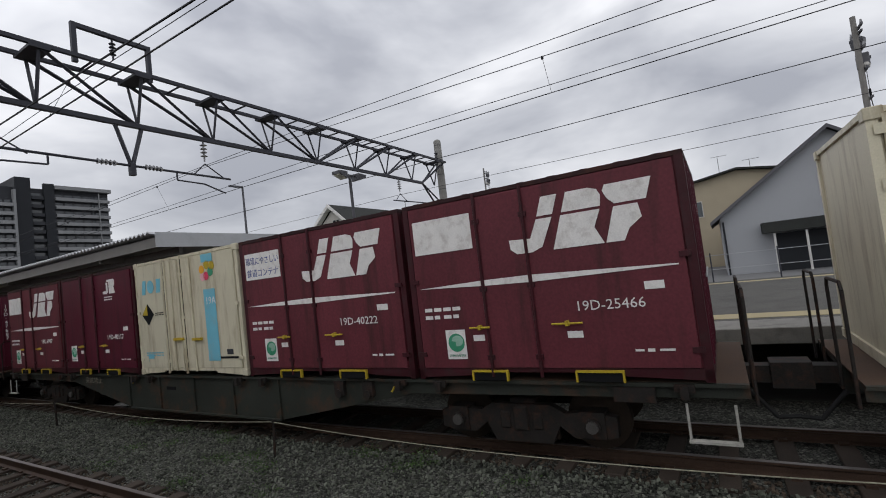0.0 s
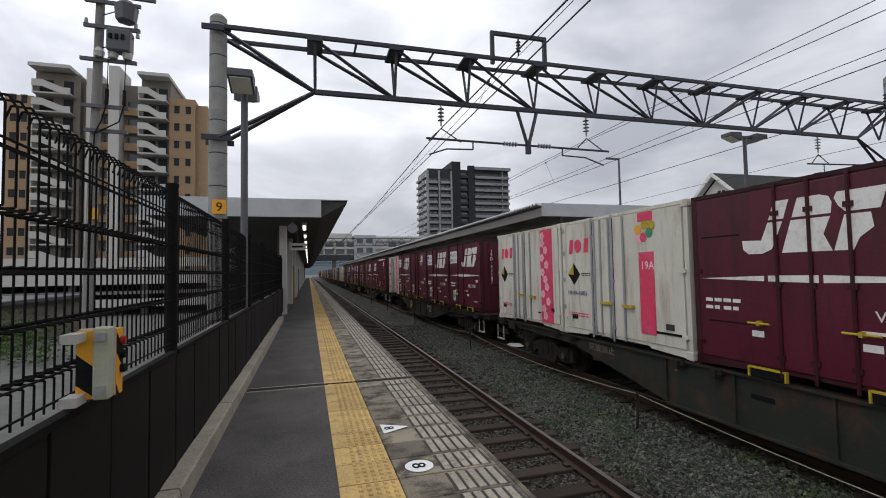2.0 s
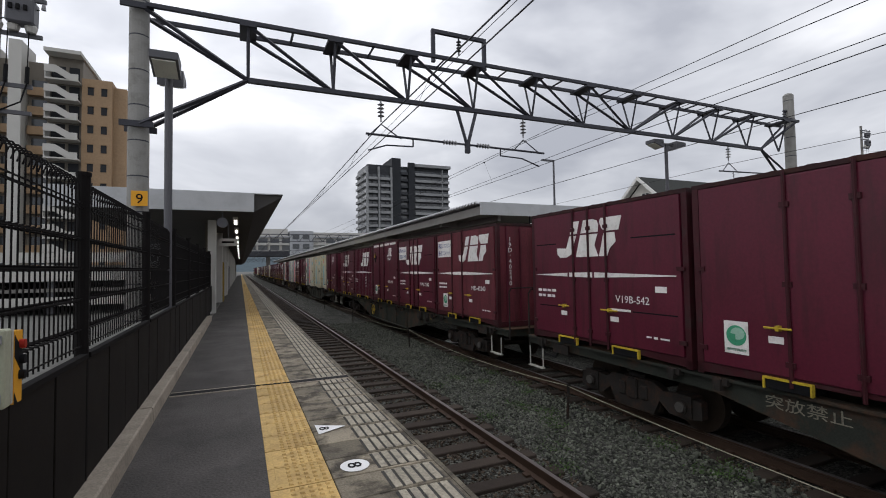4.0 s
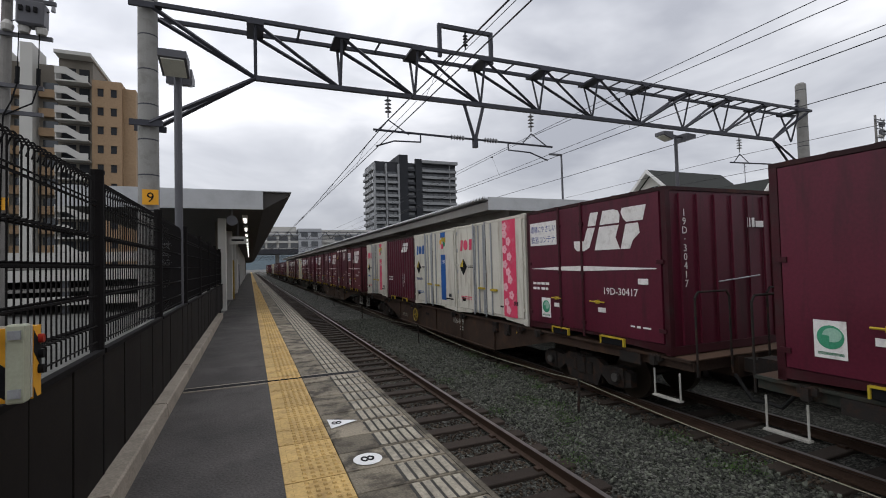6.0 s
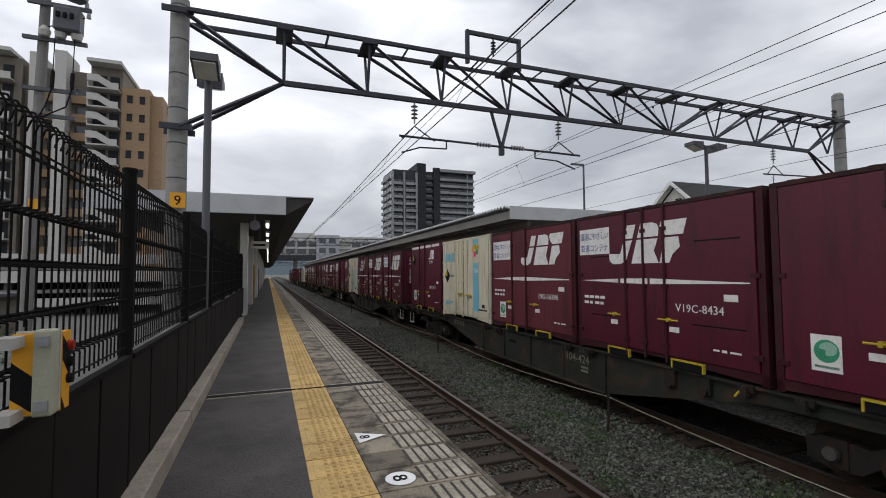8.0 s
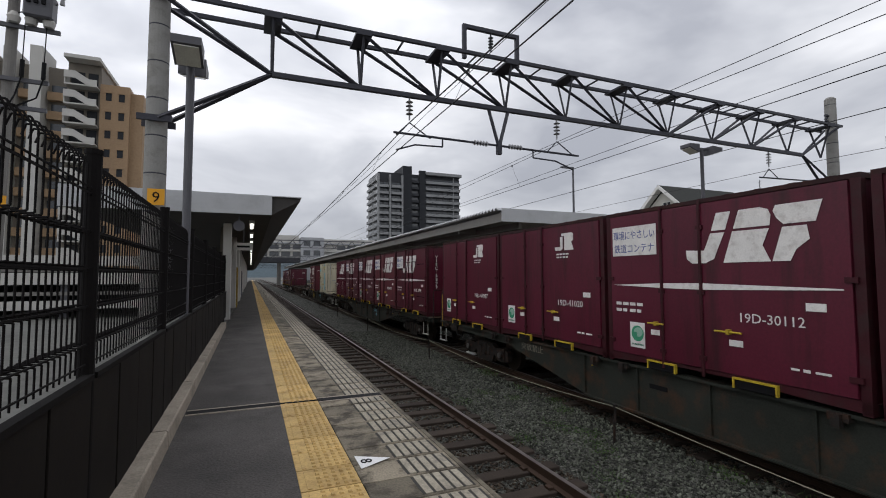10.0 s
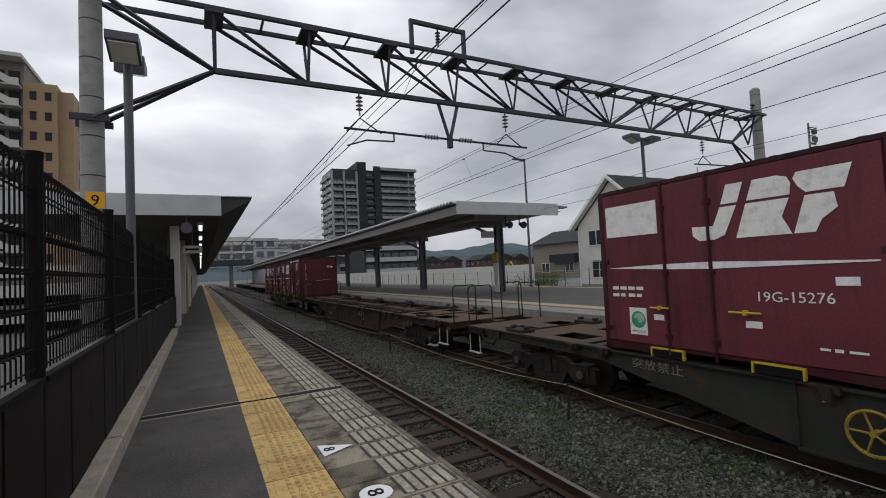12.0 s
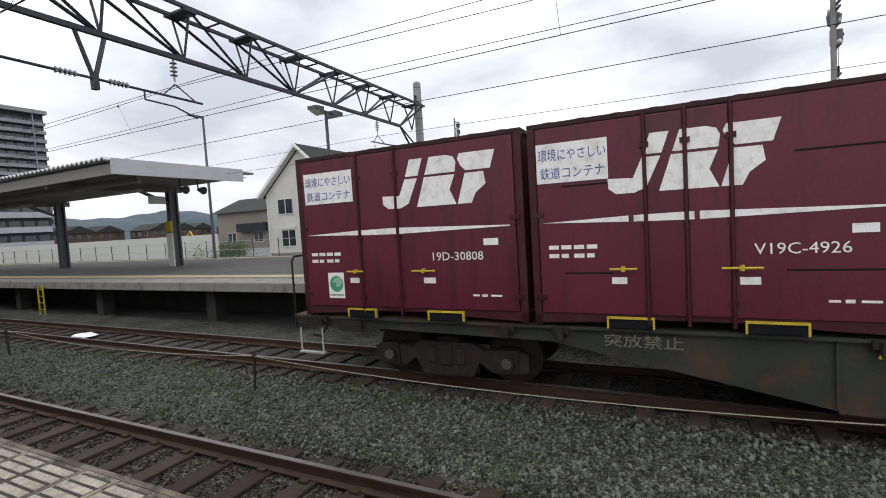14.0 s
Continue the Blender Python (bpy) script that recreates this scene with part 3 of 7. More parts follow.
def ribbed_container(kind="plain"):
    lab = {"marked": "maroon ribbed container with a white block mark and stripe", "vented": "faded maroon ribbed container with block mark, stripe and vent slots", "plain": "maroon ribbed container with a small white block mark"}[kind]
    c = base_container(lab, "maroon_faded" if kind == "vented" else "maroon", "maroon_edge", ribs=True)
    foot_guards(c, ((0.19, 0.33), (0.62, 0.76)), False)
    if kind == "plain":
        block_logo(c, 0.60, 0.83, 1.93, 2.28, M["decal"])
        maker_name(c, 0.11, 0.80)
    else:
        a, b = (0.24, 0.655) if kind == "vented" else (0.40, 0.83)
        block_logo(c, a, b, 1.58, 2.24, M["decal"])
        tapered_stripe(c)
        maker_name(c, 0.07, 0.78)
    if kind == "vented":
        vents(c, ((0.73, 0.96, 1.86), (0.05, 0.23, 1.80), (0.06, 0.24, 0.62)))
        bars(c, [(0.74, 0.80, 1.16, 1.24), (0.80, 0.86, 0.34, 0.40)], M["decal"], "data_plate")
    return c


def plain_container():
    c = base_container("plain maroon steel container with a small white mark", "maroon", "maroon_edge")
    foot_guards(c)
    small_logo(c, 0.62, 1.94, 0.16, 0.34, M["decal"])
    word_bars(c, 0.635, 1.79, 0.09, 4, M["decal"], "maker_name", 0.015, 0.0125)
    sticker(c, 0.11, 0.33)
    small_plates(c)
    return c


def diamond_of(c, u, z, r=0.24):
    k = r / CL
    d = side_piece([[(u - k, z), (u, z - r), (u + k, z), (u, z + r)]], M["black"], "hazard_diamond", c, label="black and yellow hazard diamond")
    side_piece([[(u - k * 0.95, z), (u - k * 0.05, z - r * 0.35 + r * 0.3), (u - k * 0.05, z + r * 0.9)]], M["yellow"], "yellow_field", d, 0.007)


def tall_container(ribs=False):
    top = 2.6
    c = base_container("tall maroon container with white dashes along its top edge" + (", ribbed" if ribs else ""), "maroon", "maroon_edge", ribs=ribs, top=top)
    foot_guards(c)
    for u0, u1 in ((0.05, 0.31), (0.33, 0.49), (0.52, 0.69), (0.72, 0.93)):
        bars(c, [(u0, u1, 2.40, 2.49)], M["decal"], "edge_dash")
    small_logo(c, 0.62, 1.94, 0.16, 0.34, M["decal"])
    word_bars(c, 0.635, 1.79, 0.09, 4, M["decal"], "maker_name", 0.015, 0.0125)
    diamond_of(c, 0.12, 1.95)
    sticker(c, 0.12, 0.32)
    small_plates(c)
    return c


def tank_line_container(paint, mark, band):
    """Pale refrigerated-style containers: vertical door rails, a hazard diamond and a coloured band."""
    lab = {"block_teal": "cream container with a pale blue band and coloured dots", "block_pink": "white container with a red band and coloured dots", "flowers": "white container with a pink blossom band", "block_blue": "white container with a dark blue band"}[band]
    c = base_container(lab, paint, paint)
    col = M[mark]
    side_piece([slant(0.080, 0.118, 1.78, 2.09, 0.05), disc(0.178, 1.94, 0.037, 0.145, 22), slant(0.236, 0.280, 1.79, 2.09, 0.03)], col, "company_mark", c, label="plain three-piece mark in the company's colour")
    bm = boxes(*[(S0 - 0.0245, S0 - 0.001, along(u) - 0.012, along(u) + 0.012, 0.16, 2.42) for u in (0.322, 0.50)])
    part("door_gasket", bm, M["black"], c, "dark rubber door gasket")
    fit = mesh_of("corner_casting", boxes((-0.075, 0.075, -0.075, 0.075, -0.06, 0.06)), M[paint], bevel=0.008)
    for x in (S0 + 0.06, -S0 - 0.06):
        for y in (-CL / 2 + 0.06, CL / 2 - 0.06):
            for z in (0.07, 2.45):
                piece("corner_casting", fit, c, (x, y, z))
    for z in (0.55, 1.15, 1.75, 2.25):
        bars(c, [(0.012, 0.035, z, z + 0.10)], M["galv" if paint == "white_paint" else "cream"], "hinge_plate")
    bars(c, [(0.10, 0.16, 0.36, 0.46), (0.10, 0.102, 0.30, 0.36)], M["teal" if paint == "cream" else "black"], "inspection_panel")
    bars(c, [(0.86, 0.91, 0.42, 0.52)], M["tower_wall"], "crest", "small dark crest")
    diamond_of(c, 0.13, 1.33)
    word_bars(c, 0.21, 1.30, 0.06, 5, M["black"], "caption", 0.01, 0.008)
    word_bars(c, 0.08, 0.42, 0.08, 7, col, "warning_line", 0.015, 0.012)
    for u in (0.345, 0.40, 0.475, 0.59):
        bm = bmesh.new()
        tube(bm, (S0 - 0.04, along(u), 0.1), (S0 - 0.04, along(u), 2.42), 0.02, 6)
        part("door_rod", bm, M["galv"] if paint == "white_paint" else M["cream"], c)
    for u0, u1, z in ((0.40, 0.50, 0.74), (0.58, 0.66, 0.72)):
        part("door_handle", boxes((S0 - 0.08, S0 - 0.03, along(u1), along(u0), z, z + 0.05)), M["yellow"], c, "yellow latch handle")
    dots = ((0.70, 2.12, "orange"), (0.745, 2.2, "yellow"), (0.775, 2.05, "green"), (0.735, 1.98, "pink"), (0.79, 2.17, "yellow"), (0.705, 1.97, "pale_pink"))
    if band.startswith("block"):
        bm_col = M[{"block_teal": "teal", "block_pink": "pink", "block_blue": "blue"}[band]]
        bars(c, [(0.70, 0.80, 0.30, 1.72), (0.70, 0.80, 2.26, 2.42)], bm_col, "colour_band")
        for u, z, k in dots:
            side_piece([disc(u, z, 0.023, 0.085, 14)], M[k], "coloured_dot", c)
        side_text(c, "19A", 0.20, 0.712, 1.42, M["decal"], 1.0)
    else:
        b = bars(c, [(0.74, 0.90, 0.14, 2.43)], M["pink"], "blossom_band")
        rng = random.Random(7)
        for i in range(12):
            u, z = 0.76 + rng.random() * 0.12, 0.3 + i * 0.18
            bm = bmesh.new()
            for k in range(5):
                a = k * 2 * math.pi / 5
                prism(bm, [(along(p), q) for p, q in disc(u + 0.017 * math.cos(a), z + 0.06 * math.sin(a), 0.013, 0.048, 8)], (S0 - 0.030 - 0.0004 * k, S0 - 0.026))
            part("blossom", bm, M["pale_pink"], b)
    bars(c, [(0.80 if band[0] == "b" else 0.69, 0.95 if band[0] == "b" else 0.73, 0.34, 0.38)], M["black"], "owner_line")
    return c


def end_doors(c, paint="cream"):
    """Bars and a small mark on the end face that faces the train's head."""
    bm = bmesh.new()
    for x in (-0.9, -0.3, 0.3, 0.9):
        tube(bm, (x, -CL / 2 - 0.03, 0.08), (x, -CL / 2 - 0.03, 2.44), 0.018, 6)
    for x in (-0.5, 0.1, 0.7):
        box(bm, x - 0.12, x + 0.12, -CL / 2 - 0.06, -CL / 2 - 0.02, 0.85, 0.9)
    part("end_door_rod", bm, M["galv"], c)


BUILT = {
    "A": labelled_container(), "B": labelled_container(False, "maroon container with a blank white panel and block mark", "maroon_faded"),
    "a": labelled_container(True, "faded brownish maroon container with white block mark and slogan panel", "maroon_faded"), "V": ventilated_container(),
    "W": labelled_container(True, "maroon ventilated container with slogan panel, block mark and stripe", "maroon", True),
    "R": ribbed_container("marked"), "S": ribbed_container("vented"), "G": ribbed_container("plain"), "J": plain_container(), "D": tall_container(), "E": tall_container(True),
    "c": tank_line_container("cream", "teal", "block_teal"), "p": tank_line_container("white_paint", "pink", "block_pink"),
    "f": tank_line_container("white_paint", "pink", "flowers"), "b": tank_line_container("white_paint", "blue", "block_blue"),
}
end_doors(BUILT["c"])
USED = set()

# wagons from the tail forwards: body colour, five places from the head side, their numbers
WAGONS = [
    ("grey", "DaVWA", ("20D-4410", "19D-40372", "V19B-1156", "V19C-4926", "19D-30808")),
    ("brown", "     ", ("", "", "", "", "")),
    ("grey", "  c  ", ("",) * 5),
    ("grey", "WaAWR", ("V19C-5899", "19D-40852", "19D-80714", "V19C-422", "19G16524")),
    ("grey", "ARAJJ", ("19D-24771", "19G15520", "19D-30112", "19D-41020", "19D-47987")),
    ("grey", "AAVcJ", ("19D-33282", "19D-28114", "V19B-2201", "", "19G-20117")),
    ("grey", "JWacD", ("V19C-9048", "V19C-8434", "19G-16396", "", "20D-3614")),
    ("brown", "aDaJa", ("19D-80435", "20D-8517", "19D-31902", "19G-22028", "19D-34998")),
    ("brown", "AfbGp", ("19D-30417", "", "UR19A-699", "19G5679", "UR19A-10577")),
    ("grey", "JccpJ", ("19G-20515", "", "", "", "19D-40117")),
    ("grey", "aWDRV", ("19D-40240", "V19C-2382", "20D-1092", "19G16110", "V19B-381")),
    ("grey", "ESSJV", ("20G-1081", "V19B993", "V19B2204", "19D-46335", "V19B-542")),
    ("grey", "AAJaf", ("19D-33187", "19D-38508", "19G-18816", "19D-38599", "UR19A-12776")),
    ("grey", "JVVpf", ("19D-44770", "V19B-2492", "V19B-2204", "UR19A-10853", "")),
    ("grey", "JSJGA", ("19D-47687", "", "19D-51816", "19G15578", "19D-24678")),
    ("grey", "BacJB", ("19D-25466", "19D-40222", "", "19D-40117", "19G-6987")),
    ("grey", "   Bc", ("", "", "", "19G-6990", "UR19A-2011")),
]
EXTRA, LATER, TRAIN = [], [], []


def wagon_model(paint):
    w = thing("container_wagon", f"{'red-brown' if paint == 'brown_wagon' else 'grimy grey-green'} flat container wagon on two bogies", "freight wagon", "wagons of the train")
    P = M[paint]
    top = 0.0  # the loading plane
    half = 9.75
    knee, flat = (6.4, 4.0) if paint == "brown_wagon" else (5.5, 2.6)  # where the belly begins to drop, and where it is deepest
    shape = [(-half, top - 0.03), (half, top - 0.03), (half, top - 0.18), (knee, top - 0.24), (flat, top - 0.79), (-flat, top - 0.79), (-knee, top - 0.24), (-half, top - 0.18)]
    for x in (-1.18, 1.06):
        bm = bmesh.new()
        prism(bm, shape, (x + 0.04, x + 0.08))
        box(bm, x - 0.02, x + 0.14, -half, half, top - 0.06, top - 0.02)
        prism(bm, [(-flat, top - 0.80), (flat, top - 0.80), (flat, top - 0.77), (-flat, top - 0.77)], (x - 0.02, x + 0.14))
        for y in (-flat, -flat * 0.5, 0.0, flat * 0.5, flat):
            lo = -0.75
            box(bm, x + 0.0, x + 0.12, y - 0.015, y + 0.015, top + lo, top - 0.05)
        part("side_sill", bm, P, w)
    part("centre_sill", boxes((-0.22, 0.22, -half, half, -0.36, -0.05)), P, w)
    cross = mesh_of("cross_member", boxes((-1.1, 1.1, -0.09, 0.09, -0.2, -0.045)), P)
    for y in (-9.6, -7.66, -5.75, -3.83, -1.9, 0, 1.9, 3.83, 5.75, 7.66, 9.6):
        piece("cross_member", cross, w, (0, y, 0))
    bm = bmesh.new()
    for a in (-5.75, -1.9, 1.9):
        beam(bm, (-1.05, a, -0.09), (1.05, a + 3.83, -0.09), 0.07)
    part("diagonal_brace", bm, P, w)
    for s in (-1, 1):
        span = lambda a, b: (min(s * a, s * b), max(s * a, s * b), -0.035, -0.018)
        part("end_deck", boxes((-1.15, 1.15, *span(8.75, half)), (-1.15, -0.86, *span(5.9, 8.75)), (0.86, 1.15, *span(5.9, 8.75)), (-0.30, 0.30, *span(5.9, 8.75)), (-0.86, -0.30, *span(7.0, 7.9)), (0.30, 0.86, *span(7.0, 7.9)), (-0.86, -0.30, *span(5.9, 6.2)), (0.30, 0.86, *span(5.9, 6.2))), M["deck_rust"], w, "rust-brown deck plate")
        for xa, xb in ((-1.12, -0.42), (0.42, 1.12)):
            bm = bmesh.new()
            for x in (xa, xb):
                tube(bm, (x, s * 9.80, -0.25), (x, s * 9.80, 0.86), 0.017, 6)
                tube(bm, (x, s * 9.80, 0.86), (x + (0.06 if x == xa else -0.06), s * 9.80, 0.94), 0.017, 6)
            tube(bm, (xa + 0.06, s * 9.80, 0.94), (xb - 0.06, s * 9.80, 0.94), 0.017, 6)
            part("handrail", bm, M["bogie"], w)
        bm = bmesh.new()
        for y in (9.15, 9.6):
            tube(bm, (-1.24, s * y, -0.22), (-1.24, s * y, -0.62), 0.014, 6)
        box(bm, -1.28, -1.20, min(s * 9.13, s * 9.62), max(s * 9.13, s * 9.62), -0.63, -0.605)
        part("foot_step", bm, M["stencil_pale"], w, "white stirrup step")
        bm = boxes((-0.1, 0.1, min(s * 9.7, s * 10.1), max(s * 9.7, s * 10.1), -0.28, -0.08), (-0.16, 0.16, min(s * 10.0, s * 10.2), max(s * 10.0, s * 10.2), -0.33, -0.03))
        part("coupler", bm, M["bogie"], w)
        bm = bmesh.new()
        tube(bm, (-0.3, s * 9.75, -0.3), (-0.3, s * 10.0, -0.62), 0.025, 6)
        tube(bm, (-0.3, s * 10.0, -0.62), (-0.3, s * 10.2, -0.6), 0.025, 6)
        part("air_hose", bm, M["rubber"], w)
        part("data_board", boxes((-1.21, -1.19, min(s * 8.4, s * 8.85), max(s * 8.4, s * 8.85), -0.24, -0.07)), M["bogie"], w)
        frame_side = [(-1.24, -0.52), (-0.95, -0.46), (-0.6, -0.50), (-0.42, -0.40), (0.42, -0.40), (0.6, -0.50), (0.95, -0.46), (1.24, -0.52), (1.24, -0.76), (0.98, -0.82), (0.70, -0.80), (0.52, -0.66), (0.40, -0.90), (-0.40, -0.90), (-0.52, -0.66), (-0.70, -0.80), (-0.98, -0.82), (-1.24, -0.76)]
        for x in (-0.93, 0.80):
            bm = bmesh.new()
            prism(bm, [(s * 7.1 + a, z) for a, z in frame_side], (x, x + 0.13))
            part("bogie_side_frame", bm, M["bogie"], w)
        b = part("bogie", boxes((-0.85, 0.85, s * 7.1 - 0.18, s * 7.1 + 0.18, -0.6, -0.34),
                 (-0.97, -0.74, s * 7.1 - 0.10, s * 7.1 + 0.10, -0.74, -0.42), (-0.96, -0.8, s * 7.1 + 0.16, s * 7.1 + 0.30, -0.72, -0.5), (-0.96, -0.8, s * 7.1 - 0.30, s * 7.1 - 0.16, -0.72, -0.5)), M["bogie"], w, bevel=0.015)
        for ax in (-0.95, 0.95):
            bm = bmesh.new()
            y = s * 7.1 + ax
            for x0, x1 in ((-0.60, -0.47), (0.47, 0.60)):
                tube(bm, (x0, y, -0.63), (x1, y, -0.63), 0.405, 28)
            tube(bm, (-0.7, y, -0.63), (0.7, y, -0.63), 0.07, 10)
            part("wheelset", bm, M["wheel"], b)
            bm = bmesh.new()
            box(bm, -0.96, -0.72, y - 0.15, y + 0.15, -0.78, -0.46)
            tube(bm, (-1.0, y, -0.63), (-0.94, y, -0.63), 0.10, 14)
            part("axle_box", bm, M["bogie"], b, bevel=0.0)
            bm = bmesh.new()
            tube(bm, (-1.03, y, -0.63), (-1.0, y, -0.63), 0.075, 12)
            part("axle_cap", bm, M["axle_cap"], b)
            bm = boxes((-0.86, -0.80, s * 7.1 + ax * 0.45 - 0.05, s * 7.1 + ax * 0.45 + 0.05, -0.86, -0.55))
            part("brake_block", bm, M["wheel"], b)
    lock = mesh_of("twist_lock", boxes((-0.09, 0.09, -0.1, 0.1, -0.1, -0.012), (-0.14, -0.06, -0.04, 0.04, -0.16, -0.02)), M["bogie"])
    for i in range(5):
        for dy in (-1.55, 1.55):
            piece("twist_lock", lock, w, (-1.15, (i - 2) * SPACING + dy, -0.012))
    # the hole's shade is drawn as a black strip on the sill
    part("sill_slot", boxes((-1.146, -1.10, 0.73, 1.07, -0.34, -0.27)), M["black"], w, "thin black strip standing for the shade in a slot")
    for y in (-4.1, -4.7):
        bm = boxes((-1.21, -1.14, y - 0.10, y + 0.10, -0.30, -0.07))
        tube(bm, (-1.24, y, -0.26), (-1.14, y, -0.26), 0.07, 10)
        part("valve_box", bm, M["bogie"], w)
    hook = bmesh.new()
    tube(hook, (-1.2, 0, -0.05), (-1.24, 0.1, -0.2), 0.016, 6)
    hook_me = mesh_of("release_lever", hook, M["yellow"])
    for y in (-5.3, 2.2):
        piece("release_lever", hook_me, w, (0, y, 0))
    m = Matrix.Translation((-1.145, -2.0, -0.55)) @ Matrix(((0, 0, -1, 0), (-1, 0, 0, 0), (0, 1, 0, 0), (0, 0, 0, 1)))
    ty, tz = (3.75, -0.60) if paint == "brown_wagon" else (4.85, -0.245)
    lettering("lettering", "突放禁止", 0.14 if paint == "brown_wagon" else 0.17, M["stencil"], w, Matrix.Translation((-1.145, ty, tz)) @ m.to_3x3().to_4x4(), wide=1.3)
    return w


def brake_wheel(w):
    wheel = bmesh.new()
    for i in range(24):
        a, b2 = 2 * math.pi * i / 24, 2 * math.pi * (i + 1) / 24
        tube(wheel, (-1.24, 1.9 + 0.22 * math.cos(a), -0.42 + 0.22 * math.sin(a)), (-1.24, 1.9 + 0.22 * math.cos(b2), -0.42 + 0.22 * math.sin(b2)), 0.018, 5)
    for i in range(5):
        a = 2 * math.pi * i / 5
        tube(wheel, (-1.24, 1.9, -0.42), (-1.24, 1.9 + 0.22 * math.cos(a), -0.42 + 0.22 * math.sin(a)), 0.012, 5)
    tube(wheel, (-1.27, 1.9, -0.42), (-1.1, 1.9, -0.42), 0.03, 8)
    part("brake_wheel", wheel, M["dull_yellow"], w, "yellow spoked handbrake wheel")


def deck_locks(w, ys):
    """Dark container lock bolsters that stand up from an empty deck."""
    me = mesh_of("lock_bolster", boxes((-0.16, 0.16, -0.30, 0.30, -0.02, 0.07), (-0.06, 0.06, -0.28, -0.18, 0.07, 0.13), (-0.06, 0.06, 0.18, 0.28, 0.07, 0.13)), M["bogie"], bevel=0.015)
    for y in ys:
        for x in (-0.98, 0.98):
            piece("lock_bolster", me, w, (x, y, -0.02))
        part("pull_rod", boxes((-0.9, 0.9, y - 0.02, y + 0.02, -0.03, 0.01)), M["bogie"], w)


def brake_stand(w, y):
    """Upright handbrake column with a flat wheel on top."""
    bm = bmesh.new()
    tube(bm, (-0.75, y, -0.05), (-0.75, y, 0.95), 0.045, 10)
    st = part("brake_column", bm, M["brown_wagon"], w, "rusty handbrake column")
    bm = bmesh.new()
    for i in range(20):
        a, b = 2 * math.pi * i / 20, 2 * math.pi * (i + 1) / 20
        tube(bm, (-0.75 + 0.28 * math.cos(a), y + 0.28 * math.sin(a), 0.98), (-0.75 + 0.28 * math.cos(b), y + 0.28 * math.sin(b), 0.98), 0.02, 5)
    for i in range(4):
        a = math.pi * i / 2
        tube(bm, (-0.75, y, 0.96), (-0.75 + 0.28 * math.cos(a), y + 0.28 * math.sin(a), 0.98), 0.014, 5)
    part("hand_wheel", bm, M["brown_wagon"], st, "flat rusty hand wheel")


MODEL = {"grey": wagon_model("grey_wagon"), "brown": wagon_model("brown_wagon")}
WAGON_TEXT = {1: "107-287", 3: "104-811", 6: "104-424", 8: "106-809", 7: "106-109", 11: "104-501", 2: "104-1661", 12: "104-1598", 13: "104-925", 14: "104-397", 0: "104-663"}
MOVING = []
TOP = RAIL + 1.03


def place_in_train(source, kind, dy, centre, first):
    ob = source if first else copy_thing(source, pose(0, 0, 0))
    MOVING.append((ob, centre + dy))
    return ob


# a blank place has no container; the fourth number shifts one that stands between two places
for n, (paint, row, numbers) in enumerate(WAGONS):
    centre = 315.0 - PITCH * n
    wg = place_in_train(MODEL[paint], paint, 0.0, centre, paint not in USED)
    USED.add(paint)
    TRAIN.append(wg)
    if n in WAGON_TEXT:
        LATER.append((wg, n))
    spots = [(k, (i - 2) * SPACING, numbers[i]) for i, k in enumerate(row) if k != " "]
    if n == 2:
        spots = [("c", -4.1, "UR19A-2067"), ("B", 3.4, "19G-15276")]
    for k, dy, number in spots:
        first = k not in USED
        USED.add(k)
        fresh = BUILT[k] if first else copy_thing(BUILT[k], pose(0, 0, 0))
        MOVING.append((fresh, centre + dy))
        EXTRA.append((fresh, k, number, dy < -7))
for fresh, k, number, front in EXTRA:
    if number:
        if k in "AaBVJDW":
            side_text(fresh, number, 0.165, 0.635, 0.84, M["decal"], 1.05)
        elif k in "SRG":
            upright_number(fresh, number, 0.665 if k == "S" else 0.63, 0.98)
        elif k in "cpfb":
            side_text(fresh, number, 0.13, 0.06, 0.88, M["black" if k == "c" else "decal_blue"], 1.0)
        if front and k not in "cpfb":
            end_text(fresh, number.replace("-", "·"), 0.155, -0.86, 2.06, M["decal"])
            bm = boxes((0.55, 0.62, -CL / 2 - 0.004, -CL / 2, 1.9, 2.05), (0.66, 0.72, -CL / 2 - 0.004, -CL / 2, 1.9, 2.05), (0.75, 0.95, -CL / 2 - 0.004, -CL / 2, 1.9, 2.0))
            part("end_mark", bm, M["decal"], fresh)
def end_sheet(c, x0, x1, z0, z1, mat, name, label=""):
    return part(name, boxes((x0, x1, -CL / 2 - 0.008, -CL / 2 - 0.002, z0, z1)), mat, c, label)


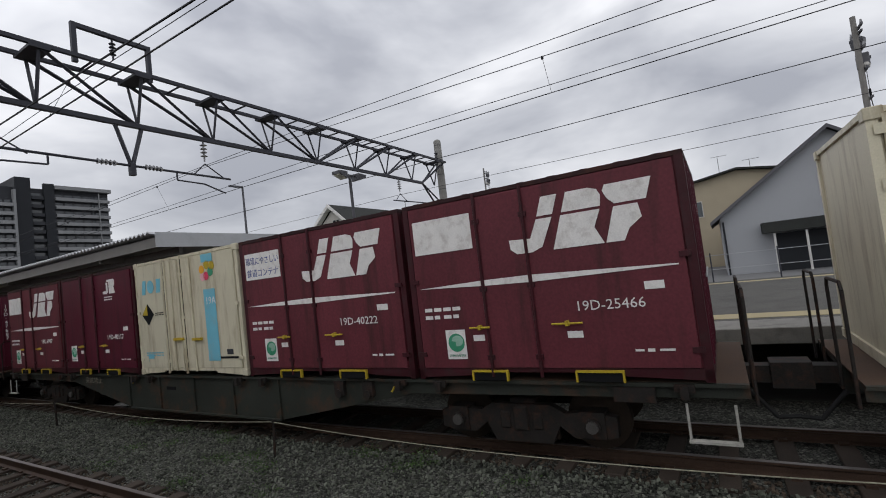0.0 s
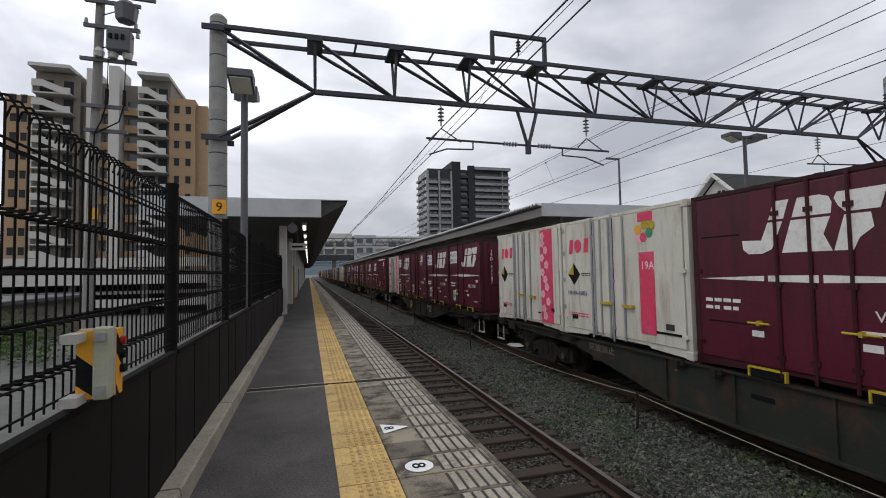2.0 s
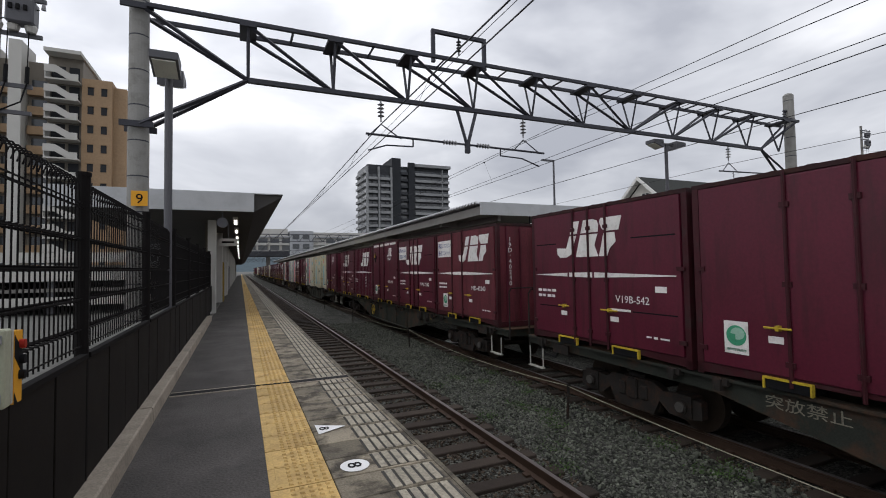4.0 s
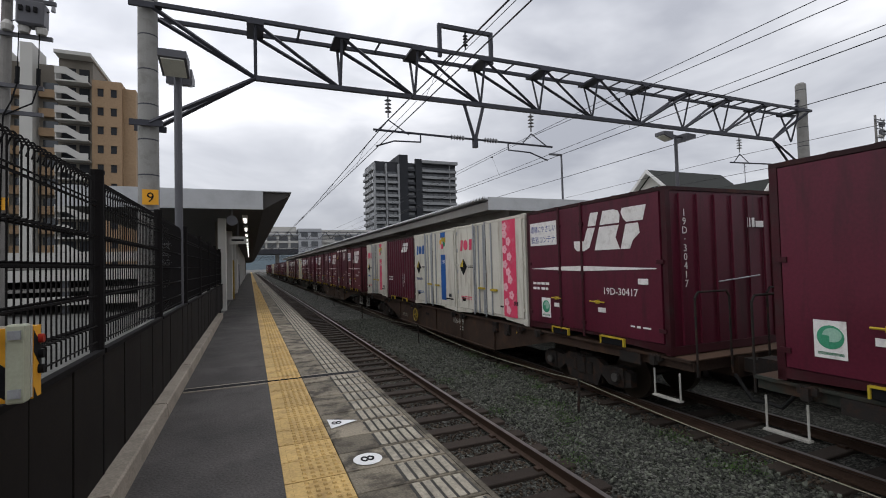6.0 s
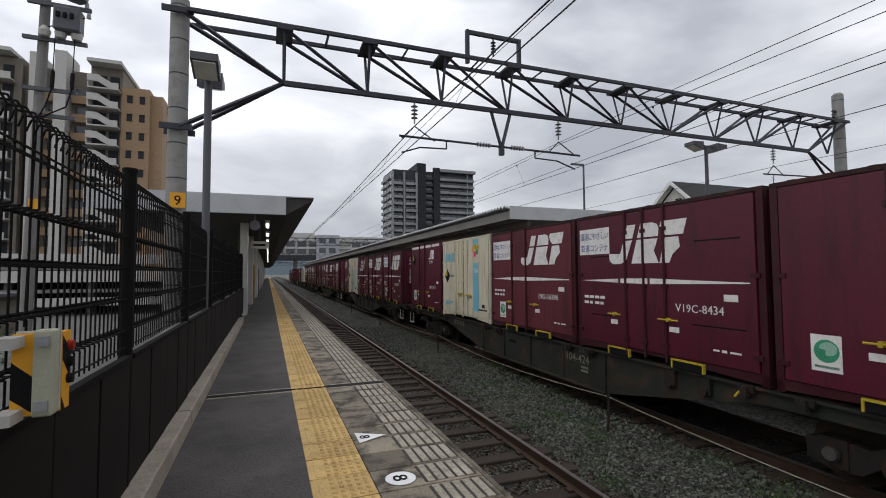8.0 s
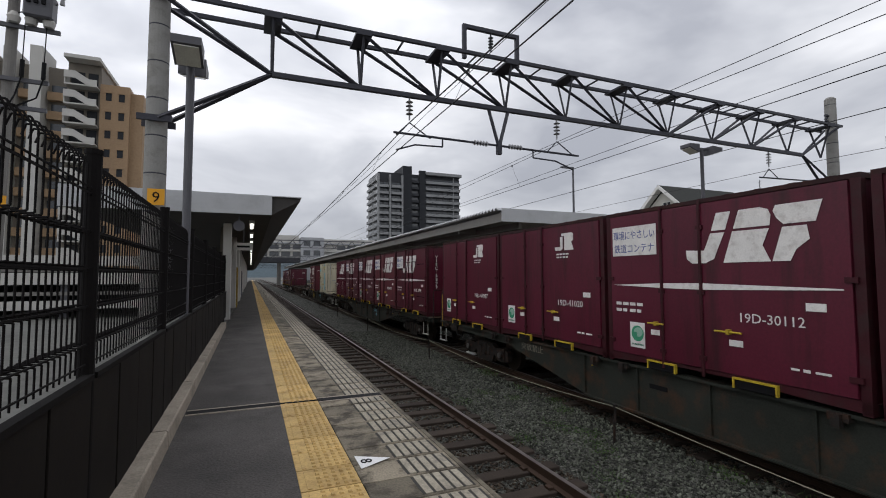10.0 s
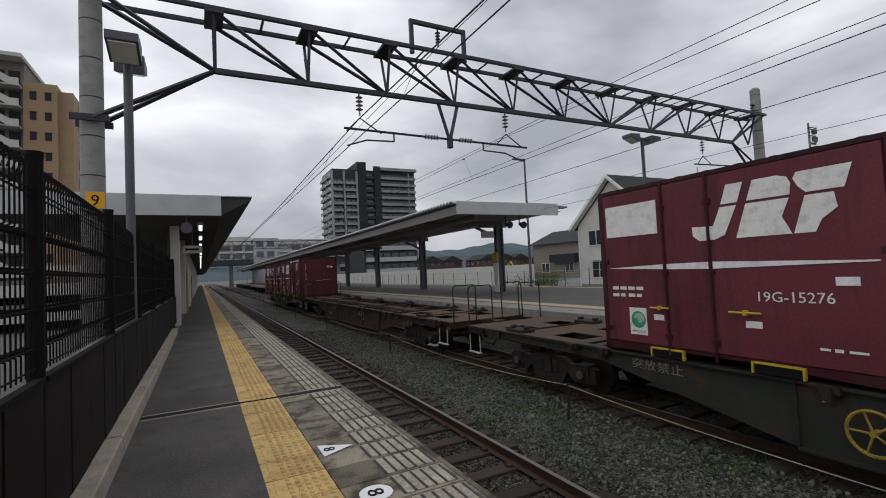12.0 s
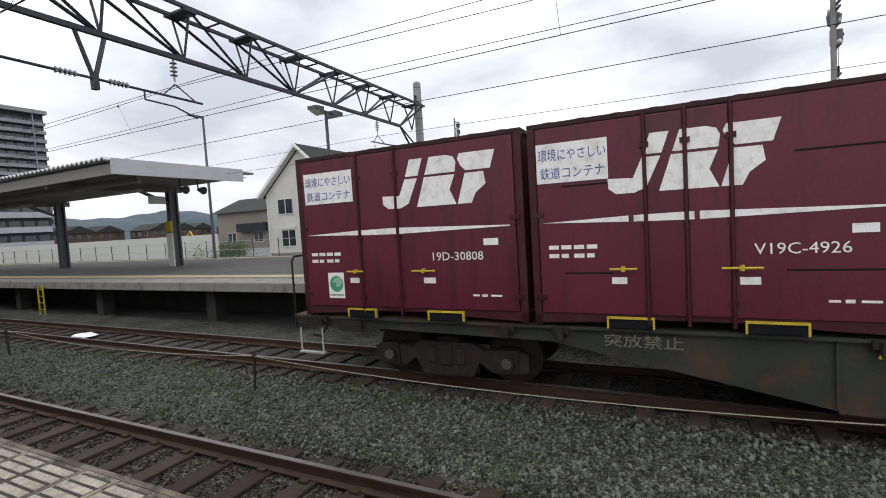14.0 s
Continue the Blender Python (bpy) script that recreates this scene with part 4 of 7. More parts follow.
for fresh, k, number, front in EXTRA:
    if k in "AaBVJDW" and front:
        for x in (-0.95, -0.57, -0.19, 0.19, 0.57, 0.95):
            part("end_stiffener", boxes((x - 0.012, x + 0.012, -CL / 2 - 0.012, -CL / 2 + 0.02, 0.14, 2.4)), M["maroon"], fresh)
        bm = bmesh.new()
        tube(bm, (-0.2, -CL / 2 - 0.03, 1.05), (0.75, -CL / 2 - 0.03, 1.12), 0.012, 5)
        part("end_grab_bar", bm, M["galv"], fresh)
    if k == "B" and number == "19G-15276":
        end_sheet(fresh, 0.2, 1.05, 1.42, 1.78, M["decal"], "end_panel", "blank white panel")
        end_sheet(fresh, 0.62, 0.98, 0.75, 1.2, M["decal"], "paper_notice", "white paper notice")
        end_sheet(fresh, 0.18, 0.75, 1.95, 2.2, M["decal"], "end_logo")
        m = Matrix.Translation((-1.0, -CL / 2 - 0.0085, 1.95)) @ pose(0, 0, 0, 90, 0, 0)
        lettering("end_number", number, 0.15, M["decal"], fresh, m)
    if k == "c":
        for a, b in ((0.30, 0.40), (0.44, 0.62), (0.66, 0.80)):
            end_sheet(fresh, a, b, 1.80, 2.0, M["brown_wagon"], "end_mark", "plain dark mark")
        for box_ in ((-1.12, -1.10, 0.16, 2.38), (1.10, 1.12, 0.16, 2.38), (-0.012, 0.012, 0.16, 2.38), (-1.10, 1.10, 2.36, 2.38), (-1.10, 1.10, 0.16, 0.18)):
            end_sheet(fresh, *box_, M["black"], "door_gasket", "dark rubber door gasket")
        if number:
            m = Matrix.Translation((-1.02, -CL / 2 - 0.0085, 2.02)) @ pose(0, 0, 0, 90, 0, 0)
            lettering("end_number", number, 0.15, M["brown_wagon"], fresh, m)
        for x in (-0.6, 0.0, 0.6):
            bm = boxes((x - 0.14, x + 0.14, -CL / 2 - 0.06, -CL / 2 - 0.004, 1.05, 1.10))
            part("end_latch", bm, M["galv"], fresh)
for wg, n in LATER:
    m = Matrix.Translation((-1.145, -1.36, -0.36)) @ Matrix(((0, 0, -1, 0), (-1, 0, 0, 0), (0, 1, 0, 0), (0, 0, 0, 1)))
    ink = M["teal" if n in (0, 2, 3) else "stencil" if n in (6, 7, 11) else "stencil_pale"]
    lettering("wagon_number", WAGON_TEXT[n], 0.23, ink, wg, m)
    lettering("wagon_type", "コキ", 0.11, ink, wg, Matrix.Translation((0, -0.42, 0.21)) @ m)
    for dy, dz, dw in ((0.5, -0.10, 0.22), (0.5, -0.17, 0.22)):
        tagged(part("data_line", boxes((-1.1455, -1.14, -1.36 - dy - dw, -1.36 - dy, -0.36 + dz, -0.36 + dz + 0.045)), ink, wg))
for k, (paint, row, numbers) in enumerate(WAGONS):
    if k in (2, 8, 10, 11, 12):
        brake_wheel(TRAIN[k])
for n in (1, 4):
    bm = bmesh.new()
    strand(bm, [(-1.14, 9.70, -0.2), (-1.14, 9.70, 0.80), (-1.08, 9.70, 0.88), (-0.55, 9.70, 0.88)], 0.016, 6)
    part("yellow_grab_rail", bm, M["dull_yellow"], TRAIN[n], "yellow bent grab rail")
deck_locks(TRAIN[1], (-7.66, -5.75, -1.9, 1.9, 5.75, 7.66))
deck_locks(TRAIN[2], (-8.4, -0.4, 0.6, 7.9))
brake_stand(TRAIN[1], 9.3)

# ---- ground, tracks ----
bm = bmesh.new()
bmesh.ops.create_grid(bm, x_segments=40, y_segments=40, size=3000)
ground = solid("ground", bm, M["ground"], "grey open ground around the station", "ground")
ground.location = (0, 0, -1.45)
bm = bmesh.new()
prism(bm, [(1.2, -1.44), (9.4, -1.44), (9.4, -1.245), (8.2, -1.245), (5.8, -1.245), (5.6, -1.20), (4.2, -1.20), (4.0, -1.245), (1.2, -1.245)], (-60, 420), "y")
solid("ballast_bed", bm, M["ballast"], "grey crushed-stone ballast bed under both tracks", "ballast")


def stones():
    """Loose crushed stone on the bed, joined."""
    rng = np.random.default_rng(3)
    n = 46000
    x = rng.uniform(1.5, 6.5, n)
    y = -3.5 + 26 * rng.random(n) ** 1.25
    inside = (np.abs(x - 2.915) < 1.03) | (np.abs(x - TRACK2) < 1.03)
    z = np.where(inside, -1.25, -1.205)
    phase = (y + 8 + 0.305) % 0.61 - 0.305
    keep = ~((np.abs(x - 3.48) < 0.075) | (np.abs(x - 6.365) < 0.075) | (inside & (np.abs(phase) < 0.13)))
    sx = rng.uniform(0.013, 0.033, n)
    base = np.array(((-1, -1, -1), (1, -1, -1), (1, 1, -1), (-1, 1, -1), (-1, -1, 1), (1, -1, 1), (1, 1, 1), (-1, 1, 1)), float) * 0.62
    faces = np.array(((4, 5, 6), (4, 6, 7), (0, 1, 5), (0, 5, 4), (1, 2, 6), (1, 6, 5), (2, 3, 7), (2, 7, 6), (3, 0, 4), (3, 4, 7)))
    x, y, z, sx = x[keep], y[keep], z[keep], sx[keep]
    n = len(x)
    v = base[None] * (sx[:, None, None] * rng.uniform(0.45, 1.3, (n, 8, 3)))
    a = rng.uniform(0, 6.283, n)
    c, s = np.cos(a)[:, None], np.sin(a)[:, None]
    vx, vy = v[:, :, 0] * c - v[:, :, 1] * s, v[:, :, 0] * s + v[:, :, 1] * c
    tilt = rng.normal(0, 0.5, n)[:, None]
    vz = v[:, :, 2] * 0.85 + vx * tilt
    co = np.stack((vx + x[:, None], vy + y[:, None], vz + z[:, None] + rng.uniform(0, 0.02, n)[:, None]), 2).reshape(-1, 3)
    f = (faces[None] + 8 * np.arange(n)[:, None, None]).reshape(-1, 3)
    rusty = np.repeat(inside[keep], 10)
    for sel, mat, lab in ((~rusty, M["stone"], "loose grey crushed stones lying between the tracks"), (rusty, M["stone_rust"], "rust-brown crushed stones lying between the sleepers")):
        me = bpy.data.meshes.new("ballast_stones")
        me.from_pydata(co.tolist(), [], f[sel].tolist())
        me.materials.append(mat)
        tagged(new("ballast_stones", me), lab, "ballast", kind="stuff")


def stone_material(name, color):
    m = material(name, color, 0.85, vary=0.25, scale=2.5, grain=80)
    n, l = m.node_tree.nodes, m.node_tree.links
    geo = n.new("ShaderNodeNewGeometry")
    r = n.new("ShaderNodeMapRange")
    r.inputs["To Min"].default_value, r.inputs["To Max"].default_value = 0.30, 1.95
    l.new(geo.outputs["Random Per Island"], r.inputs["Value"])
    mul = n.new("ShaderNodeVectorMath")
    mul.operation = "SCALE"
    b = n["Principled BSDF"]
    src = b.inputs["Base Color"].links[0].from_socket
    l.new(src, mul.inputs[0])
    l.new(r.outputs["Result"], mul.inputs["Scale"])
    l.new(mul.outputs["Vector"], b.inputs["Base Color"])
    return m


M["stone"] = stone_material("crushed_stone", (0.078, 0.083, 0.066))
M["stone_rust"] = stone_material("rusty_stone", (0.050, 0.038, 0.028))
stones()


def track(x, name, label):
    t = thing(name, label, "railway track", kind="structure")
    for s in (-1, 1):
        cx = x + s * 0.5335 + s * 0.032
        bm = bmesh.new()
        prism(bm, [(cx - 0.064, RAIL - 0.15), (cx + 0.064, RAIL - 0.15), (cx + 0.064, RAIL - 0.135), (cx + 0.012, RAIL - 0.115), (cx + 0.010, RAIL - 0.045), (cx + 0.032, RAIL - 0.03), (cx + 0.032, RAIL - 0.004), (cx - 0.032, RAIL - 0.004), (cx - 0.032, RAIL - 0.03), (cx - 0.010, RAIL - 0.045), (cx - 0.012, RAIL - 0.115), (cx - 0.064, RAIL - 0.135)], (-60, 420), "y")
        r = part("rail", bm, M["rail"], t, "rust-brown steel rail")
        part("rail_head", boxes((cx - 0.029, cx + 0.029, -60, 420, RAIL - 0.004, RAIL)), M["rail_top"], r, "polished running surface")
    me = mesh_of("sleeper", boxes((-1.0, 1.0, -0.11, 0.11, -0.14, 0.0)), M["sleeper"], bevel=0.01)
    clip = mesh_of("rail_fastening", boxes((-0.70, -0.63, -0.05, 0.05, 0.0, 0.03), (-0.52, -0.45, -0.05, 0.05, 0.0, 0.03), (0.45, 0.52, -0.05, 0.05, 0, 0.03), (0.63, 0.70, -0.05, 0.05, 0, 0.03)), M["rail"])
    rng = random.Random(int(x * 10))
    for i in range(150):
        y = -8 + i * 0.61
        sl = piece("sleeper", me, t, (x + rng.uniform(-0.03, 0.03), y, RAIL - 0.148), (0, 0, rng.uniform(-0.012, 0.012)))
        if i < 60:
            piece("rail_fastening", clip, sl, (0, 0, 0))
    bm = bmesh.new()
    for i in range(150, 420):
        y = -8 + i * 0.61
        box(bm, x - 1, x + 1, y - 0.11, y + 0.11, RAIL - 0.28, RAIL - 0.148)
    tagged(part("far_sleepers", bm, M["sleeper"], t), kind="stuff")
    return t


track(2.915, "track_near", "near railway track with wooden sleepers beside the platform")
track(TRACK2, "track_far", "railway track with wooden sleepers that carries the freight train")

# stakes and rope between the tracks
stake_ys = [-2.4, 6.3, 14.4, 22.8, 31.2, 39.6, 48.0, 56.4]
first_stake = None
for y in stake_ys:
    if first_stake is None:
        s = thing("rope_stake", "thin dark iron stake driven into the ballast", "stake", "stakes between the tracks")
        bm = bmesh.new()
        tube(bm, (0, 0, -0.1), (0, 0, 0.60), 0.022, 6)
        part("rod", bm, M["bogie"], s)
        bm = bmesh.new()
        tube(bm, (0, 0, 0.58), (0, 0, 0.63), 0.034, 8)
        part("cap", bm, M["bogie"], s)
        first_stake = s
        s.location = (5.2, y, -1.22)
    else:
        s = copy_thing(first_stake, pose(5.2, y, -1.22, random.uniform(-4, 4), random.uniform(-3, 3), 0))
bm = bmesh.new()
rope = []
for a, b in zip(stake_ys, stake_ys[1:]):
    rope += [(5.2, a + (b - a) * i / 12, -0.62 - 0.56 * i / 12 * (1 - i / 12)) for i in range(12)]
strand(bm, rope + [(5.2, stake_ys[-1], -0.62)], 0.006)
tagged(new("boundary_rope", mesh_of("boundary_rope", bm, material("pale_rope", (0.28, 0.27, 0.20), 0.8, vary=0.3, grain=40))), "thin pale rope strung between the stakes", "rope")

# ---- near platform ----
bm = boxes((-0.72, 0.262, -6, 190, -0.25, 0.0))
near = solid("platform_near", bm, M["asphalt"], "dark asphalt platform surface", "platform")
solid("platform_wall", boxes((-0.9, 1.30, -6, 190, -1.44, -0.252)), M["concrete"], "concrete retaining wall below the platform", "platform wall")
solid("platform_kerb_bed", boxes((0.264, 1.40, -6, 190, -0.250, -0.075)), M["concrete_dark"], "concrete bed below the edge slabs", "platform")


def tile_mesh():
    bm = boxes((0, 0.40, 0.005, 0.347, -0.07, 0.0))
    for i in range(5):
        for j in range(5):
            x, y = 0.135 + i * 0.056, 0.04 + j * 0.068
            r = 0.022
            lo = [bm.verts.new((x + r * math.cos(k * math.pi / 2 + 0.78), y + r * math.sin(k * math.pi / 2 + 0.78), 0.0005)) for k in range(4)]
            hi = [bm.verts.new((x + r * 0.62 * math.cos(k * math.pi / 2 + 0.78), y + r * 0.6 * math.sin(k * math.pi / 2 + 0.78), 0.0105)) for k in range(4)]
            for k in range(4):
                bm.faces.new((lo[k], lo[(k + 1) % 4], hi[(k + 1) % 4], hi[k]))
            bm.faces.new(hi)
    box(bm, 0.045, 0.075, 0.02, 0.335, 0.0003, 0.005)
    return mesh_of("tactile_tile", bm, M["tactile"])


tact = thing("tactile_paving", "yellow tactile paving strip with raised dots along the platform", "tactile paving", kind="structure")
tm = tile_mesh()
for i in range(160):
    y = -3.0 + i * 0.354
    piece("tactile_tile", tm, tact, (0.264, y, 0.002 + random.uniform(-0.0012, 0.0012)))
bm = boxes((0.264, 0.664, -3 + 160 * 0.354, 190, -0.07, 0.001))
tagged(part("far_tiles", bm, M["tactile"], tact), kind="stuff")

slab = thing("edge_slabs", "worn concrete platform edge slabs with grooved anti-slip ends", "paving", kind="structure")
slab_me = mesh_of("edge_slab", boxes((0, 0.735, 0.005, 0.329, -0.073, 0.0)), M["slab"], bevel=0.004)
ribbm = bmesh.new()
for i in range(5):
    x = 0.345 + i * 0.072
    box(ribbm, x, x + 0.050, 0.028, 0.308, 0.0006, 0.006)
rib_me = mesh_of("anti_slip_rib", ribbm, M["rib"])
groove_me = mesh_of("groove_bed", boxes((0.325, 0.705, 0.030, 0.306, 0.0002, 0.0018)), M["concrete_dark"])
for i in range(170):
    y = -3.0 + i * 0.335
    s = piece("edge_slab", slab_me, slab, (0.672, y, random.uniform(-0.002, 0.002)))
    piece("anti_slip_rib", rib_me, s, (0, 0, 0))
    piece("groove_bed", groove_me, s, (0, 0, 0))
bm = boxes((0.672, 1.407, -3 + 170 * 0.335, 190, -0.07, 0.0))
tagged(part("far_slabs", bm, M["slab"], slab), kind="stuff")
solid("platform_nosing", boxes((1.409, 1.445, -6, 190, -0.22, 0.0)), M["slab"], "concrete nosing of the platform edge", "platform edge")
bm = boxes((-0.66, 0.262, 5.965, 6.085, -0.01, 0.0085), (0.262, 0.666, 6.01, 6.04, -0.01, 0.0122), (0.666, 1.40, 5.965, 6.085, -0.01, 0.0085))
solid("expansion_joint", bm, M["black"], "black expansion joint across the platform", "joint")
for yj in (5.925, 6.088):
    solid("joint_strip", boxes((-0.66, 0.262, yj, yj + 0.036, -0.01, 0.0075), (0.668, 1.40, yj, yj + 0.030, -0.01, 0.0075)), M["kerb"], "pale strip beside the expansion joint", "trim")


def stop_mark(kind, x, y):
    m = thing("stopping_mark", f"white {'round' if kind == 'disc' else 'triangular'} floor marking with the figure 8", "floor marking", at=(x, y, 0.0))
    bm = bmesh.new()
    prism(bm, disc(0, 0, 0.105, 0.105, 32) if kind == "disc" else [(-0.10, 0.135), (-0.10, -0.125), (0.15, 0.0)], (0.0062, 0.0085), "z")
    part("field", bm, M["white_mark"], m)
    lettering("figure", "8", 0.145 if kind == "disc" else 0.125, M["black"], m, Matrix.Translation((-0.052 if kind == "disc" else -0.078, 0.0, 0.0115)) @ pose(0, 0, 0, 0, 0, -90), "CENTER", 1.35)
    return m


lt = thing("litter", "crumpled pale plastic litter lying on the far track", "litter", at=(6.9, 14.6, -1.16))
bm = bmesh.new()
bmesh.ops.create_icosphere(bm, subdivisions=2, radius=0.22)
for v in bm.verts:
    v.co = Vector((v.co.x * 1.3, v.co.y * 1.6, max(0.0, v.co.z) * 0.35)) * (1 + 0.35 * noise.noise(v.co * 6))
part("sheet", bm, M["white_mark"], lt)
stop_mark("disc", 0.85, 3.17)
stop_mark("tri", 0.81, 4.06)

# kerb along the fence
kerb = thing("kerb", "worn pale concrete kerb along the fence", "kerb", kind="structure")
kb = bmesh.new()
prism(kb, [(-0.80, 0.0), (-0.672, 0.0), (-0.680, 0.125), (-0.692, 0.14), (-0.80, 0.14)], (0.012, 1.988), "y")
kb_me = mesh_of("kerb_stone", kb, M["kerb"])
for i in range(9):
    piece("kerb_stone", kb_me, kerb, (0, -3.0 + i * 2.0, 0))

# ---- fence ----
FX, FP = -0.83, 2.17
fence_posts = [-0.98 + i * FP for i in range(9)]


def fence_bay():
    f = thing("fence_bay", "dark brown welded-mesh fence bay over a solid lower panel", "fence", "fence bays")
    bm = bmesh.new()
    tube(bm, (0, 0, 0.0), (0, 0, 2.05), 0.038, 10)
    tube(bm, (0, 0, 2.05), (0, 0, 2.075), 0.042, 10)
    part("post", bm, M["fence"], f)
    bm = bmesh.new()
    pts = [(0, 0.95)]
    for z in (1.08, 1.27, 1.46, 1.65):
        pts += [(0, z - 0.012), (-0.058, z - 0.006), (-0.058, z + 0.006), (0, z + 0.012)]
    pts += [(0, 1.985), (-0.025, 2.03), (-0.085, 2.035), (-0.10, 1.99)]
    for (xa, za), (xb, zb) in zip(pts, pts[1:]):
        beam(bm, (xa, 0, za), (xb, 0, zb), 0.0062)
    me = mesh_of("upright_wire", bm, M["fence"])
    for i in range(33):
        piece("upright_wire", me, f, (0, 0.05 + i * 0.0655, 0))
    cw = mesh_of("cross_wire", boxes((0.004, 0.0105, 0.03, FP - 0.03, -0.0035, 0.0035)), M["fence"])
    for z, x in ((0.98, 0), (1.08, 0), (1.08, -0.055), (1.27, 0.0), (1.27, -0.055), (1.46, 0.0), (1.46, -0.055), (1.65, 0.0), (1.65, -0.055), (1.84, 0.0), (1.855, -0.02), (1.87, 0.0)):
        piece("cross_wire", cw, f, (x, 0, z))
    half = FP / 2
    q = FP / 4
    me = mesh_of("solid_panel", boxes((0.012, 0.030, 0.016, q - 0.006, 0.10, 0.90)), M["fence_panel"], bevel=0.003)
    for i in range(4):
        piece("solid_panel", me, f, (0.003 * (i % 2), i * (q - 0.004), 0))
    part("panel_backing", boxes((-0.004, 0.004, 0.03, FP - 0.03, 0.08, 0.92)), M["fence"], f)
    part("panel_cap", boxes((0.0, 0.045, 0.03, FP - 0.03, 0.90, 0.93)), M["fence"], f)
    return f


bay = fence_bay()
bay.location = (FX, fence_posts[0], 0)
for y in fence_posts[1:]:
    copy_thing(bay, pose(FX, y, 0))


def alarm_box():
    """Striped emergency-stop box on two pale arms."""
    b = thing("emergency_box", "yellow and black striped emergency box on the fence", "emergency box", at=(-0.735, 1.98, 1.10))
    b.scale = (0.66, 0.50, 0.72)
    part("case", boxes((0.0, 0.085, -0.17, -0.07, -0.20, 0.19)), M["case_green"], b, "pale greenish case", bevel=0.008)
    part("backplate", boxes((-0.10, 0.085, -0.066, -0.04, -0.19, 0.18)), M["white_steel"], b)
    sp = part("striped_plate", boxes((-0.10, -0.004, -0.115, -0.07, -0.20, 0.17)), M["orange"], b, "amber plate with a black stripe")
    bm = bmesh.new()
    prism(bm, [(-0.099, -0.12), (-0.005, -0.19), (-0.005, -0.03), (-0.099, 0.045)], (-0.119, -0.116), "y")
    part("black_stripe", bm, M["black"], sp)
    sp = part("striped_plate", boxes((0.04, 0.088, -0.036, 0.10, -0.20, 0.17)), M["orange"], b, "amber plate with black stripes")
    bm = bmesh.new()
    prism(bm, [(-0.036, 0.04), (0.10, -0.06), (0.10, 0.06), (-0.036, 0.15)], (0.0885, 0.091), "x")
    prism(bm, [(-0.036, -0.2), (0.02, -0.2), (-0.036, -0.14)], (0.0885, 0.091), "x")
    part("black_stripe", bm, M["black"], sp)
    for z, mat in ((0.10, "red_lamp"), (0.02, "black"), (-0.06, "black")):
        bm = bmesh.new()
        tube(bm, (0.088, 0.055, z), (0.115, 0.055, z), 0.024, 12)
        part("push_button", bm, M[mat], b)
    for z in (-0.15, 0.14):
        part("latch", boxes((0.015, 0.07, -0.19, -0.171, z - 0.022, z + 0.022)), M["galv"], b)
    for z in (-0.19, 0.14):
        part("support_arm", boxes((-0.13, -0.046, -0.28, -0.10, z - 0.025, z + 0.025)), M["white_steel"], b, "pale steel arm")
    return b


alarm_box()

# ---- catenary gantry ----
GY, GT, GB = 9.25, 6.05, 5.06


def concrete_pole(x, top, r, plate):
    p = thing("catenary_pole", "ribbed grey concrete catenary pole" + (" with a number plate" if plate else ""), "utility pole", at=(x, GY, 0))
    bm = bmesh.new()
    tube(bm, (0, 0, -1.4), (0, 0, top), r * 1.08, 20, r * 0.93)
    part("shaft", bm, M["pole"], p)
    z = 0.6
    while z < top:
        bm = bmesh.new()
        tube(bm, (0, 0, z), (0, 0, z + 0.022), r * (1.085 - 0.15 * (z + 1.4) / (top + 1.4)), 20)
        part("band", bm, M["gantry"], p)
        z += 0.62
    bm = bmesh.new()
    tube(bm, (0, 0, top), (0, 0, top + 0.06), r * 0.9, 20, r * 0.6)
    part("cap", bm, M["pole"], p)
    if plate:
        bm = boxes((-0.06, 0.18, -r - 0.06, -r - 0.05, 2.56, 2.82))
        pl = part("number_plate", bm, M["orange"], p, "amber plate with a black 9")
        lettering("figure", "9", 0.24, M["black"], pl, Matrix.Translation((0.06, -r - 0.063, 2.605)) @ pose(0, 0, 0, 90, 0, 0), "CENTER")
    return p


concrete_pole(-1.55, 6.32, 0.165, True)
far_pole = concrete_pole(16.95, 7.0, 0.165, False)
bm = bmesh.new()
tube(bm, (0, 0, 2.75), (0, 0, 3.0), 0.178, 20)
part("warning_band", bm, M["orange"], far_pole, "faded orange band")
for k in range(16):
    part("step_bolt", boxes((0.10, 0.30, -0.012, 0.012, 0.8 + k * 0.38, 0.825 + k * 0.38)), M["gantry"], far_pole)
bm = bmesh.new()
beam(bm, (0.0, 0, 6.45), (-0.28, 0, 6.45), 0.07)
for z in (6.18, 6.26, 6.34):
    tube(bm, (-0.25, 0, z), (-0.25, 0, z + 0.04), 0.06, 10, 0.035)
part("insulator", bm, M["gantry"], far_pole)

